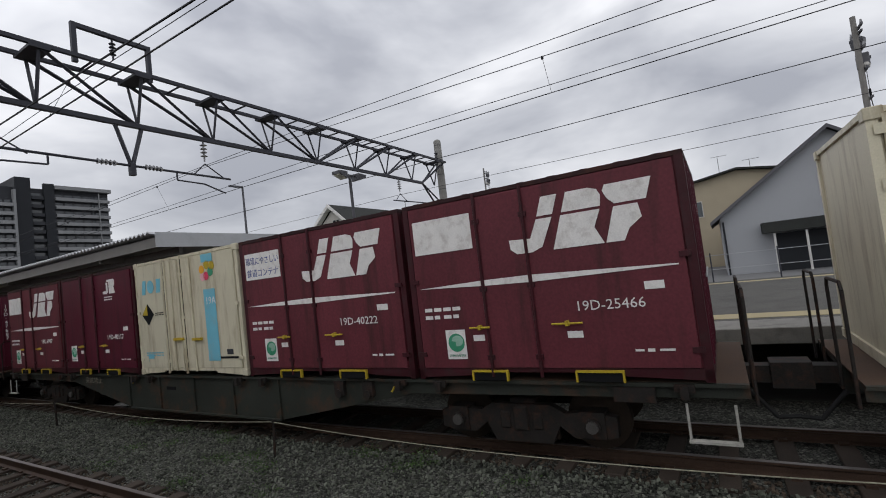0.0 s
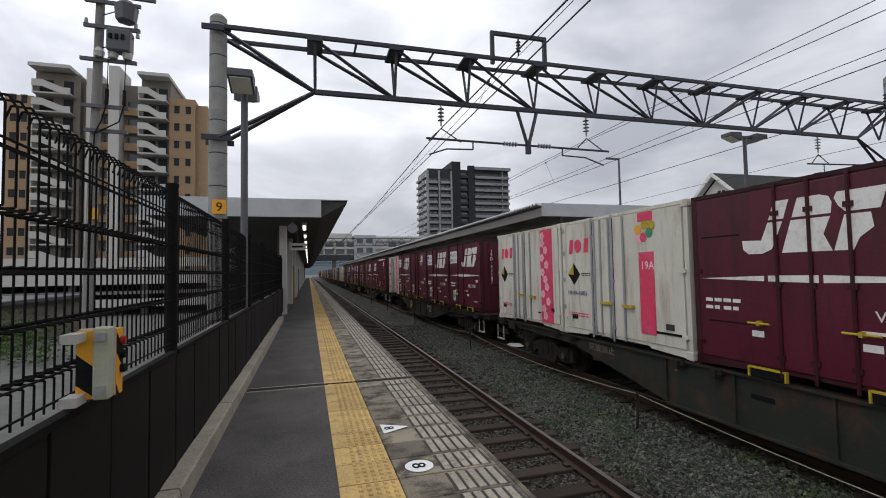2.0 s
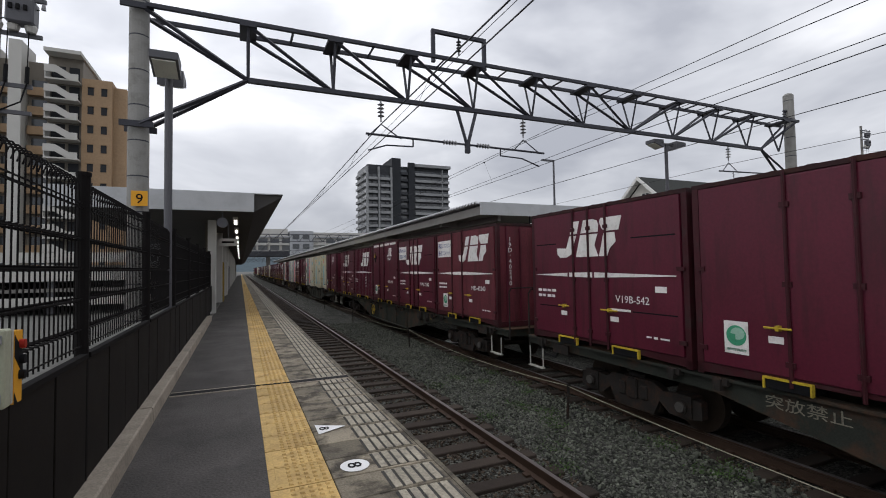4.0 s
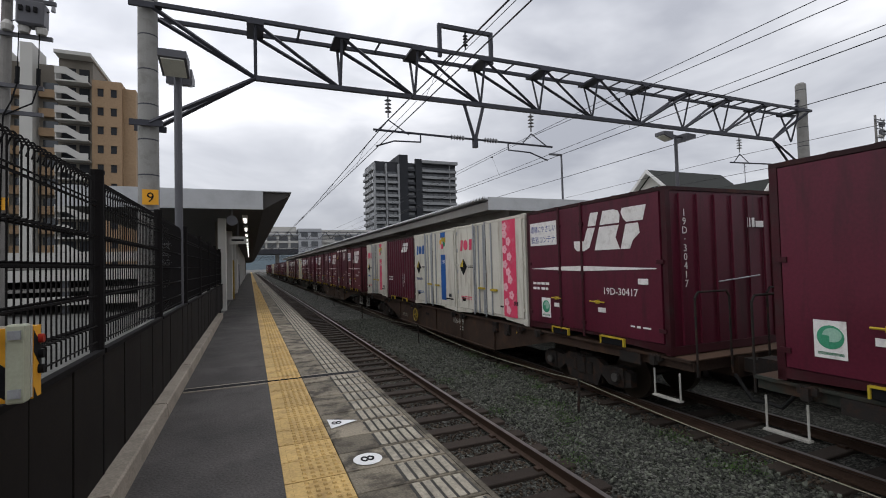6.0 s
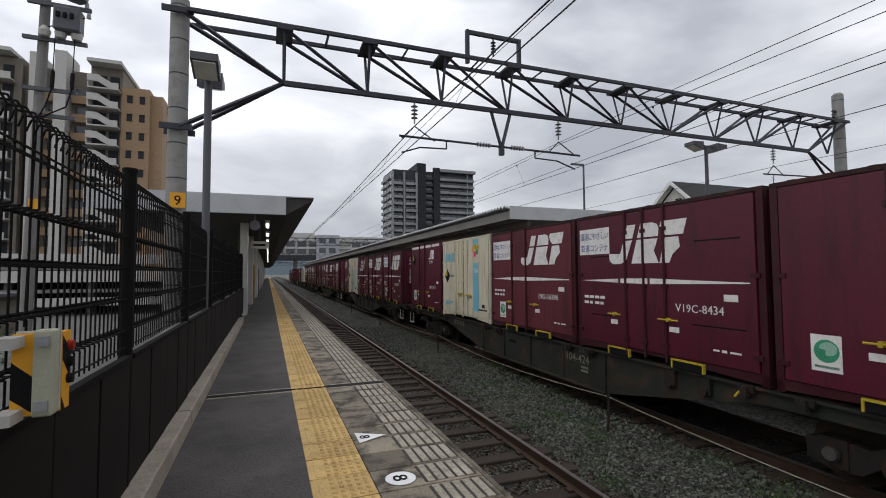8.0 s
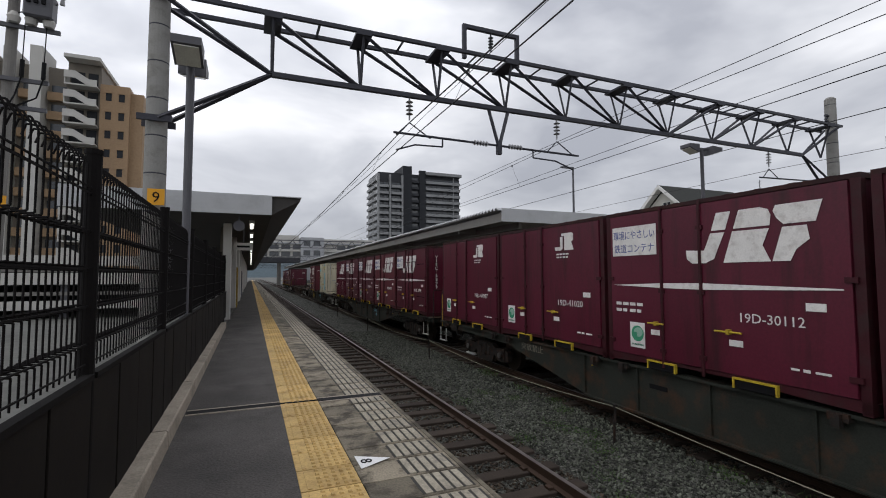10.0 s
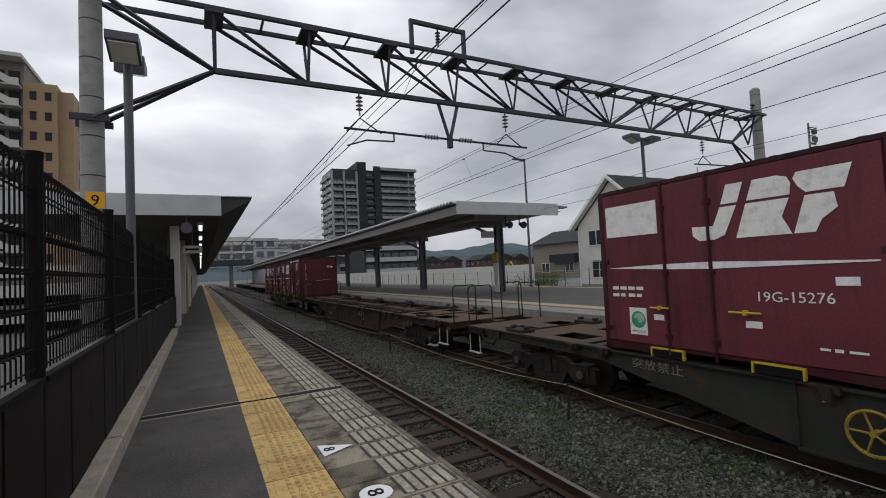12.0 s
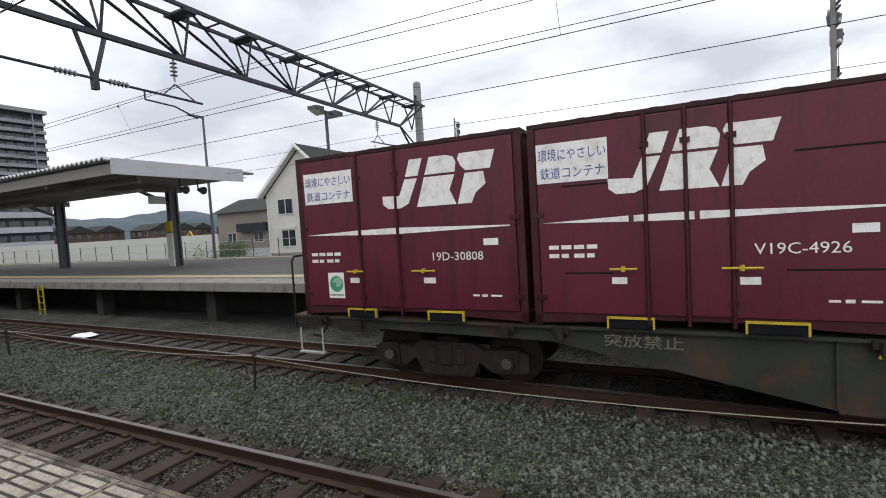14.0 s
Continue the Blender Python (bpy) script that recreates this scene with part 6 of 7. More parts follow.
part("porch_trim", bm, M["trim_white"], h)
part("porch_post", boxes((25.5, 25.62, 17.5, 17.62, HZ, 1.42)), M["trim"], h)
# the entrance recess is a flat sheet with its shade as colour
part("porch_door", boxes((26.1, 27.2, 18.25, 18.297, HZ, 1.45)), M["dark_facade"], h, "dark sheet standing for the shaded porch entrance")
for z in (0.2, 1.05):
    window(h, 25.6, 18.75, 19.15, z, z + 0.36)
for y0, y1, z0, z1 in ((24.95, 26.35, 2.65, 3.7), (24.85, 26.15, 0.25, 1.4), (23.4, 24.0, 5.2, 6.35), (22.1, 22.4, 3.35, 3.95), (21.3, 21.6, 3.45, 4.0), (21.1, 21.4, 0.15, 1.5)):
    window(h, HX, y0, y1, z0, z1)
for i in range(11):
    part("louvre_slat", boxes((HX - 0.05, HX - 0.003, 22.5, 23.0, -0.3 + i * 0.14, -0.2 + i * 0.14)), M["gantry"], h)
part("louvre_frame", boxes((HX - 0.06, HX - 0.003, 22.42, 22.495, -0.36, 1.28), (HX - 0.06, HX - 0.003, 23.005, 23.08, -0.36, 1.28)), M["trim"], h)
part("shutter_box", boxes((HX - 0.14, HX - 0.003, 24.75, 26.3, 1.5, 1.74)), M["trim"], h)
part("plinth", boxes((HX - 0.03, HX - 0.003, 20.5, 27.5, HZ, -0.25)), M["concrete"], h)
for y in (20.58, 27.42):
    bm = bmesh.new()
    tube(bm, (HX - 0.06, y, HZ), (HX - 0.06, y, 3.9), 0.035, 8)
    part("downpipe", bm, M["trim_white"], h)
bm = bmesh.new()
tube(bm, (HX - 0.03, 22.75, 2.0), (HX - 0.03, 22.75, 5.6), 0.022, 6)
tube(bm, (HX - 0.03, 22.75, 2.0), (HX - 0.03, 22.0, 1.95), 0.022, 6)
tube(bm, (HX - 0.03, 22.0, 1.95), (HX - 0.03, 22.0, -0.1), 0.022, 6)
part("cable_duct", bm, M["trim"], h)
bm = bmesh.new()
tube(bm, (29.1, 19.5, 5.95), (29.1, 19.5, 7.3), 0.02, 6)
for z in (6.8, 7.0, 7.2):
    tube(bm, (28.8, 19.2, z), (29.4, 19.8, z), 0.01, 5)
part("aerial", bm, M["gantry"], h)


def block_house(x0, x1, y0, y1, top, wall, label, dark=None, overhang=True):
    b = thing("modern_house", label, "house", "flat-roofed houses")
    part("wall", boxes((x0, x1, y0, y1, HZ, top)), M[wall], b, bevel=0.03)
    part("parapet", boxes((x0 - 0.08, x1 + 0.08, y0 - 0.08, y1 + 0.08, top, top + 0.12)), M[wall], b)
    if dark:
        part("dark_panel", boxes((x0 - 0.06, x0 - 0.003, dark[0], dark[1], 2.1, top - 0.1)), M["dark_facade"], b, "dark cladding panel")
    if overhang:
        part("carport_roof", boxes((x0 - 4.0, x0 - 0.01, y0, y1, 1.75, 2.15)), M["canopy"], b)
        for y in (y0 + 0.3, y1 - 0.3):
            part("carport_post", boxes((x0 - 3.9, x0 - 3.75, y - 0.08, y + 0.08, HZ, 1.75)), M["lamp_pole"], b)
        # flat charcoal sheet painted in place of the garage's inner shade
        part("garage_opening", boxes((x0 - 0.05, x0 - 0.003, y0 + 0.5, y1 - 0.5, HZ, 1.6)), M["dark_facade"], b, "dark sheet standing for the shade inside the open garage")
    w = (y1 - y0)
    for f in (0.45, 0.75):
        window(b, x0, y0 + f * w, y0 + f * w + 0.7, 3.2, 4.3)
    return b


block_house(40.0, 43.5, 19.1, 24.0, 7.0, "grey_render", "grey flat-roofed house with a dark panel and carport", (19.5, 20.3))
block_house(52.0, 58.0, 20.5, 23.9, 6.3, "pale_render", "pale modern house with a dark panel", (20.9, 21.8))
block_house(52.0, 60.0, 14.0, 19.8, 6.7, "pale_render", "pale grey modern house with dark cladding", (14.6, 15.8))
block_house(41.0, 50.0, 5.2, 10.4, 5.4, "grey_render", "grey modern house with a carport", (8.35, 9.0))

# grey gabled house and the beige one behind it
gb = thing("gabled_house", "grey rendered house with a dark gabled roof and porch", "house")
bm = bmesh.new()
prism(bm, [(-11.5, HZ), (-0.6, HZ), (-0.6, 2.75), (-6.0, 6.75), (-11.5, 2.75)], (32.0, 41.0))
part("wall", bm, M["pale_facade"], gb)
gable(gb, "roof_slope", "roof_tile", 31.6, 41.4, -0.1, -6.0, -11.9, 2.42, 6.80, 0.16)
gable(gb, "bargeboard", "lamp_pole", 31.53, 31.595, -0.08, -6.0, -11.92, 2.36, 6.74, 0.20, "grey bargeboard")
part("awning", boxes((30.9, 31.997, -6.6, -2.5, 1.55, 2.15)), M["roof_tile"], gb, "dark porch awning", bevel=0.03)
# the doorway's depth is only shade colour on a flat sheet
part("doorway", boxes((31.93, 31.997, -6.3, -3.1, HZ, 1.5)), M["dark_facade"], gb, "dark sheet standing for the shade in a recessed doorway")
for y in (-3.0, -4.4):
    part("porch_post", boxes((31.0, 31.1, y - 0.05, y + 0.05, HZ, 1.55)), M["trim"], gb)
window(gb, 32.0, -6.9, -5.4, 3.3, 4.4)
bm = bmesh.new()
tube(bm, (31.9, -0.72, HZ), (31.9, -0.72, 2.5), 0.05, 8)
part("downpipe", bm, M["dark_facade"], gb)
bg = thing("beige_house", "beige house with a low dark gabled roof and aerials", "house")
bm = bmesh.new()
prism(bm, [(-7.4, HZ), (2.8, HZ), (2.8, 6.05), (-2.3, 6.9), (-7.4, 6.05)], (44.0, 52.0))
part("wall", bm, M["beige_wall"], bg)
gable(bg, "roof_slope", "roof_tile", 43.5, 52.4, 3.2, -2.3, -7.8, 6.0, 6.93, 0.14)
for y, top in ((-1.2, 8.6), (-3.4, 7.9)):
    bm = bmesh.new()
    tube(bm, (46, y, 6.8), (46, y, top), 0.02, 5)
    tube(bm, (46, y - 0.7, top - 0.05), (46, y + 0.5, top - 0.05), 0.014, 5)
    for k in range(5):
        tube(bm, (45.8, y - 0.6 + k * 0.25, top - 0.05), (46.2, y - 0.6 + k * 0.25, top - 0.05), 0.01, 4)
    part("aerial", bm, M["gantry"], bg)
for y in (-5.6, 0.4):
    window(bg, 44.0, y, y + 1.5, 3.6, 4.8)

# dark-roofed house, wall and distant row
dh = thing("dark_house", "dark grey house with brown-shuttered balcony", "house")
part("wall", boxes((45.0, 54.0, 47.0, 57.0, HZ, 4.4)), M["grey_tile"], dh)
bm = bmesh.new()
prism(bm, [(44.4, 4.3), (49.5, 6.4), (54.6, 4.3)], (46.4, 57.6), "y")
part("roof", bm, M["roof_tile"], dh)
part("balcony", boxes((44.2, 44.98, 47.5, 52.5, 1.6, 2.7)), M["dark_facade"], dh)
for y in (48.5, 53.5):
    window(dh, 45.0, y, y + 1.6, 0.2, 1.5)
wall = thing("boundary_wall", "long white boundary wall panels behind the station", "wall", kind="structure")
wp = mesh_of("wall_panel", boxes((0, 0.12, 0.01, 2.99, -0.6, 1.45)), M["trim"])
for i in range(24):
    piece("wall_panel", wp, wall, (24.2, 31 + i * 3.0, 0))
rowh = None
for i in range(9):
    x, y = 64 + i * 11.5, 158 + 5 * (i % 3)
    if rowh is None:
        rowh = thing("terraced_house", "brown terraced house with a dark pitched roof", "house", "distant houses", at=(x, y, HZ))
        part("wall", boxes((0, 9, 0, 11, 0, 5.2)), M["brick"], rowh)
        bm = bmesh.new()
        prism(bm, [(-0.6, 5.1), (4.5, 7.4), (9.6, 5.1)], (-0.5, 11.5), "y")
        part("roof", bm, M["roof_tile"], rowh)
        for yy in (1.5, 5.0, 8.5):
            for z in (0.9, 3.4):
                window(rowh, 0.0, yy, yy + 1.3, z, z + 1.2)
                part("front_window", boxes((yy * 0.75, yy * 0.75 + 1.2, -0.05, -0.003, z, z + 1.2)), M["glass"], rowh)
    else:
        copy_thing(rowh, pose(x, y, HZ))
ex = thing("excavator", "small yellow excavator standing behind the white wall", "excavator", at=(45.0, 66.0, HZ))
ex.scale = (0.85, 0.85, 0.85)
part("body", boxes((-1.0, 1.0, -1.2, 1.2, 0.9, 1.7), (-1.0, 0.0, -0.9, 0.3, 1.7, 2.5)), M["yellow"], ex, bevel=0.08)
part("tracks", boxes((-1.1, -0.6, -1.5, 1.5, 0, 0.8), (0.6, 1.1, -1.5, 1.5, 0, 0.8)), M["rubber"], ex, bevel=0.1)
bm = bmesh.new()
beam(bm, (0.4, -1.0, 1.6), (0.4, -3.0, 3.2), 0.3)
beam(bm, (0.4, -3.0, 3.2), (0.4, -4.2, 1.8), 0.24)
part("arm", bm, M["yellow"], ex)


# ---- parked cars ----
def car(x, y, turn, paint, label, tall=1.5, length=4.3):
    c = thing("parked_car", label, "car", "parked cars", at=(x, y, HZ))
    c.rotation_euler = (0, 0, radians(turn))
    L2 = length / 2
    bm = bmesh.new()
    prism(bm, [(-L2, 0.3), (L2, 0.3), (L2, 0.75), (L2 - 0.1, 0.9), (L2 - 1.0, 1.0), (-L2 + 0.15, 1.0), (-L2, 0.85)], (-0.85, 0.85), "y")
    part("body", bm, M[paint], c, bevel=0.06)
    bm = bmesh.new()
    prism(bm, [(-L2 + 0.25, 1.0), (L2 - 1.0, 1.0), (L2 - 1.65, tall - 0.04), (L2 - 1.9, tall), (-L2 + 0.7, tall), (-L2 + 0.45, tall - 0.08)], (-0.74, 0.74), "y")
    part("cabin", bm, M[paint], c, bevel=0.05)
    bm = bmesh.new()
    prism(bm, [(L2 - 1.02, 1.05), (L2 - 1.00, 1.05), (L2 - 1.60, tall - 0.08), (L2 - 1.64, tall - 0.08)], (-0.66, 0.66), "y")
    part("windscreen", bm, M["glass"], c)
    for s in (-1, 1):
        bm = bmesh.new()
        prism(bm, [(-L2 + 0.5, 1.04), (L2 - 1.2, 1.04), (L2 - 1.72, tall - 0.12), (-L2 + 0.7, tall - 0.12)], (min(s * 0.742, s * 0.752), max(s * 0.742, s * 0.752)), "y")
        part("side_window", bm, M["glass"], c)
        for wx in (-L2 + 0.8, L2 - 0.85):
            bm = bmesh.new()
            tube(bm, (wx, s * 0.66, 0.32), (wx, s * 0.87, 0.32), 0.32, 18)
            t = part("tyre", bm, M["rubber"], c)
            bm = bmesh.new()
            tube(bm, (wx, s * 0.86, 0.32), (wx, s * 0.885, 0.32), 0.19, 14)
            part("rim", bm, M["galv"], t)
        part("headlight", boxes((L2 - 0.06, L2 + 0.012, s * 0.62 - 0.16, s * 0.62 + 0.16, 0.68, 0.82)), M["lamp_glass"], c)
    part("number_board", boxes((L2 + 0.001, L2 + 0.014, -0.18, 0.18, 0.42, 0.54)), M["trim"], c)
    return c


car(33.2, 18.25, 178, "car_silver", "pale blue boxy van parked beside the house", 1.9, 3.6)
car(33.0, 16.1, 176, "car_dark", "dark blue minivan parked nose out", 1.8, 4.6)
car(37.8, 17.2, 182, "car_dark", "dark hatchback parked behind the minivan", 1.5, 4.0)
car(42.0, 17.6, 174, "car_white", "white saloon parked in the lot", 1.5, 4.5)
car(46.6, 18.3, 185, "car_white", "white minivan parked in the lot", 1.8, 4.7)
car(47.5, 15.6, 175, "car_white", "white estate car parked in the lot", 1.6, 4.6)


# ---- poles ----
def utility_pole(x, y, top, label, lean=0.0, base=-1.4, gear=True):
    p = thing("utility_pole", label, "utility pole", "utility poles", at=(x, y, 0))
    p.rotation_euler = (0, radians(lean), 0)
    bm = bmesh.new()
    tube(bm, (0, 0, base), (0, 0, top), 0.145, 14, 0.10)
    part("shaft", bm, M["concrete"], p)
    if gear:
        for z, a, b in ((top - 0.5, -0.5, 1.35), (top - 0.72, -0.3, 1.0), (top - 1.4, -0.3, 1.0), (top - 2.3, -0.35, 0.95), (top - 3.55, -0.3, 0.8), (top - 4.2, -0.2, 0.8)):
            part("cross_arm", boxes((a, b, -0.19, -0.11, z - 0.045, z + 0.045)), M["lamp_pole"], p)
        for xx, z in ((-0.4, top - 0.45), (0.6, top - 0.45), (1.25, top - 0.45), (0.9, top - 1.35), (0.95, top - 1.6), (-0.25, top - 1.35)):
            bm = bmesh.new()
            tube(bm, (xx, -0.15, z), (xx, -0.15, z + 0.14), 0.05, 10, 0.035)
            part("pin_insulator", bm, M["insulator"], p)
        for xx in (0.1, 0.42, 0.75):
            bm = bmesh.new()
            tube(bm, (xx, -0.22, top - 2.25), (xx, -0.22, top - 2.12), 0.10, 12, 0.13)
            tube(bm, (xx, -0.22, top - 2.12), (xx, -0.22, top - 2.0), 0.13, 12, 0.06)
            part("bell_insulator", bm, M["white_steel"], p, "pale bell insulator")
        bm = bmesh.new()
        tube(bm, (0.68, -0.2, top - 1.2), (0.68, -0.2, top - 0.78), 0.24, 6, 0.29)
        tube(bm, (0.68, -0.2, top - 0.78), (0.68, -0.2, top - 0.66), 0.27, 6, 0.14)
        part("transformer", bm, M["lamp_pole"], p, "grey hexagonal pole transformer")
        part("switch_box", boxes((0.3, 0.85, -0.42, -0.06, top - 2.1, top - 1.5)), M["lamp_pole"], p, "grey switch box", bevel=0.04)
        for xx in (0.38, 0.52, 0.66):
            part("bushing", boxes((xx, xx + 0.07, -0.47, -0.42, top - 1.8, top - 1.68)), M["black"], p)
        for xx in (0.32, 0.72):
            bm = bmesh.new()
            tube(bm, (xx, -0.24, top - 2.1), (xx, -0.24, top - 3.1), 0.012, 5)
            tube(bm, (xx, -0.24, top - 3.1), (xx, -0.24, top - 3.5), 0.045, 8)
            tube(bm, (xx, -0.24, top - 3.5), (xx - 0.1, -0.24, top - 3.95), 0.018, 5)
            tube(bm, (xx - 0.1, -0.24, top - 3.95), (0.06, -0.2, top - 4.3), 0.018, 5)
            tube(bm, (0.06, -0.2, top - 4.3), (0.06, -0.2, 0.2), 0.018, 5)
            part("lead_cable", bm, M["black"], p)
        for zz in (top - 2.0, top - 1.1):
            bm = bmesh.new()
            tube(bm, (0.13, -0.18, zz), (0.9, -0.24, zz + 0.35), 0.014, 5)
            part("jumper", bm, M["black"], p)
    return p


up = utility_pole(-5.45, 14.0, 9.5, "grey utility pole with transformer and cross arms", 1.2)
part("marker_plate", boxes((-0.02, 0.20, -0.19, -0.17, 2.95, 3.25)), M["orange"], up, "amber marker plate")
utility_pole(26.0, -6.4, 10.2, "utility pole with small transformer beyond the far platform", 0.5)
utility_pole(58.5, 25.9, 15.2, "slim utility pole with cross arms behind the houses", -0.5)
utility_pole(39.5, 8.9, 8.2, "slim utility pole in the parking lot", 0.4, gear=False)
utility_pole(30.1, 15.6, 4.6, "short service pole in the parking lot", 0.0, gear=False)
st = thing("street_lamp", "tall slim grey street lamp behind the far canopy", "street lamp", at=(18.6, 24.2, 0))
bm = bmesh.new()
tube(bm, (0, 0, 0), (0, 0, 8.2), 0.09, 10, 0.06)
part("post", bm, M["lamp_pole"], st)
part("head", boxes((-0.9, 0.0, -0.08, 0.08, 8.12, 8.22)), M["lamp_pole"], st)
for p0, p1 in (((58.5, 25.9, 12.7), (39.5, 8.9, 8.0)), ((58.5, 25.9, 11.2), (39.5, 8.9, 7.6)), ((58.5, 25.9, 10.8), (30.6, 18.6, 4.6)), ((58.5, 25.9, 12.0), (74.0, 6.0, 9.4)), ((58.5, 25.9, 11.6), (74.0, 6.0, 8.8)), ((58.5, 25.9, 11.0), (74.0, 6.0, 8.0))):
    bm = bmesh.new()
    strand(bm, [tuple(p0[k] * (1 - i / 12) + p1[k] * i / 12 - (0.5 * 4 * i / 12 * (1 - i / 12) if k == 2 else 0) for k in range(3)) for i in range(13)], 0.012)
    tagged(new("service_wire", mesh_of("service_wire", bm, M["wire"])), "thin sagging service wire between poles", "overhead wire", "service wires")


# ---- tall buildings ----
def storeys(parent, x0, x1, y, z0, top, wall, rail, step=3.0, depth=1.2, bays=2):
    """Stacked balconies with dark recessed openings on a wall that faces the tracks' near end."""
    z = z0
    bal = mesh_of("balcony", boxes((x0, x1, y - depth, y - 0.01, 0.0, 0.18), (x0, x1, y - depth, y - depth + 0.12, 0.18, 1.15), (x0, x0 + 0.12, y - depth + 0.12, y - 0.01, 0.18, 1.15), (x1 - 0.12, x1, y - depth + 0.12, y - 0.01, 0.18, 1.15)), rail)
    w = (x1 - x0) / bays
    win = mesh_of("window", boxes((x0 + 0.25, x0 + w - 0.25, y - 0.06, y - 0.012, 0.2, 2.35)), M["glass"])
    while z + step <= top + 0.1:
        piece("balcony", bal, parent, (0, 0, z))
        for i in range(bays):
            piece("window", win, parent, (i * w, 0, z))
        z += step


tower = thing("apartment_tower", "tall charcoal and pale grey apartment tower with balconies", "apartment building")
part("wall", boxes((51.5, 90.5, 200, 218, -1.4, 47.6)), M["tower_wall"], tower)
part("dark_core", boxes((62.2, 66.4, 198.2, 216, -1.4, 50.8)), M["dark_facade"], tower)
part("dark_bay", boxes((70.2, 73.2, 198.6, 199.99, -1.4, 49.4)), M["dark_facade"], tower)
part("roof_slab", boxes((73.2, 91.0, 198.0, 218.4, 47.62, 48.9)), M["tower_pale"], tower)
part("wing_wall", boxes((51.0, 62.19, 199.2, 199.99, -1.4, 46.2)), M["tower_wall"], tower)
fin = mesh_of("fin", boxes((-0.35, 0.35, 197.7, 199.19, -1.4, 46.4)), M["tower_pale"])
for x in (51.0, 56.2, 61.9):
    piece("fin", fin, tower, (x, 0, 0))
storeys(tower, 51.0, 55.6, 199.2, 1.6, 46, None, M["tower_pale"], 3.0, 1.4, 2)
storeys(tower, 56.8, 61.8, 199.2, 1.6, 46, None, M["tower_pale"], 3.0, 1.4, 2)
storeys(tower, 66.6, 70.0, 200.0, 1.6, 47, None, M["tower_wall"], 3.0, 1.4, 1)
storeys(tower, 73.4, 90.4, 200.0, 1.6, 47.5, None, M["tower_pale"], 3.0, 1.6, 6)
face = mesh_of("side_balcony", boxes((50.1, 51.19, 200.6, 208.0, 0.0, 0.2), (50.1, 50.25, 200.6, 208.0, 0.2, 1.15), (50.1, 51.19, 209.5, 217.0, 0.0, 0.2), (50.1, 50.25, 209.5, 217.0, 0.2, 1.15)), M["tower_pale"])
glz = mesh_of("side_window", boxes((51.14, 51.19, 201.5, 207.0, 0.3, 2.3)), M["glass"])
for i in range(15):
    piece("side_balcony", face, tower, (0, 0, 1.6 + i * 3.0))
    for dy in (0.0, 9.0):
        piece("side_window", glz, tower, (0, dy, 1.6 + i * 3.0))
part("side_wall", boxes((51.2, 51.495, 199.99, 218, -1.4, 47.0)), M["tower_pale"], tower)
part("mast", boxes((86.5, 86.8, 197.9, 198.2, -1.4, 47)), M["tower_pale"], tower)

apt = thing("apartment_block", "tan and white apartment block with stacked white balconies", "apartment building")
for name, r, m in (("tan_wing", (-41.6, -38.2, 80.0, 92, -1.4, 28.0), "tan_tile"), ("balcony_wall", (-38.2, -32.6, 80.6, 92, -1.4, 31.8), "grey_tile"), ("shaft", (-31.4, -30.3, 79.4, 84, -1.4, 32.6), "white_facade"), ("recess", (-32.6, -24.6, 81.5, 92, -1.4, 31.2), "grey_tile"), ("shaft", (-28.5, -27.1, 79.2, 84, -1.4, 33.2), "white_facade"), ("balcony_wall", (-24.6, -20.6, 80.6, 92, -1.4, 32.0), "grey_tile"), ("tan_wing", (-20.6, -17.0, 80.0, 100, -1.4, 29.2), "tan_tile"), ("tan_wing", (-17.0, -15.4, 80.9, 100, -1.4, 28.6), "tan_tile")):
    part(name, boxes(r), M[m], apt)
for xa, xb, reach in ((-37.9, -33.2, 1.8), (-24.5, -20.7, 2.0)):
    bm = bmesh.new()
    yb = 80.6 - reach
    prism(bm, [(xa, 0.75), (xa + 1.3, 0.75), (xb - 0.9, -0.25), (xb, -0.25), (xb, 0.75), (xb - 0.9, 0.75), (xa + 1.3, 1.75), (xa, 1.75)], (yb, yb + 0.15), "y")
    box(bm, xa, xb, yb + 0.15, 80.59, -0.2, 0.0)
    box(bm, xa, xa + 0.15, yb + 0.15, 80.59, 0.0, 1.6)
    parapet = mesh_of("stair_balcony", bm, M["white_facade"])
    # charcoal sheets put the shade between the balconies into colour
    voids = [mesh_of("opening", boxes((a, b, 80.5, 80.588, 0.1, 2.3)), M["dark_facade"]) for a, b in ((xa + 0.3, xa + 1.9), (xb - 1.5, xb - 0.3))]
    for i in range(11):
        piece("stair_balcony", parapet, apt, (0, 0, 0.9 + i * 2.75))
        for void in voids:
            piece("opening", void, apt, (0, 0, 0.9 + i * 2.75))
storeys(apt, -26.9, -24.7, 81.5, 1.5, 31.0, None, M["tan_tile"], 2.75, 0.9, 1)
storeys(apt, -30.1, -28.7, 81.5, 1.5, 31.0, None, M["tan_tile"], 2.75, 0.9, 1)
for x0, x1 in ((-38.3, -33.2), (-24.6, -20.4)):
    part("roof_cap", boxes((x0, x1, 78.6, 92, 32.0, 32.5)), M["white_facade"], apt)
wm = mesh_of("window", boxes((0.1, 0.8, -0.05, -0.003, 0.2, 1.3)), M["dark_facade"])
wf = mesh_of("window_hood", boxes((0.05, 0.85, -0.2, -0.003, 1.32, 1.40)), M["tan_tile"])
for i in range(10):
    for x in (-41.0, -39.7, -20.0, -18.4):
        o = piece("window", wm, apt, (x, 80.0, 1.9 + i * 2.75))
        piece("window_hood", wf, o, (0, 0, 0))
wm2 = mesh_of("window", boxes((0.003, 0.05, 0, 1.0, 0, 1.4)), M["glass"])
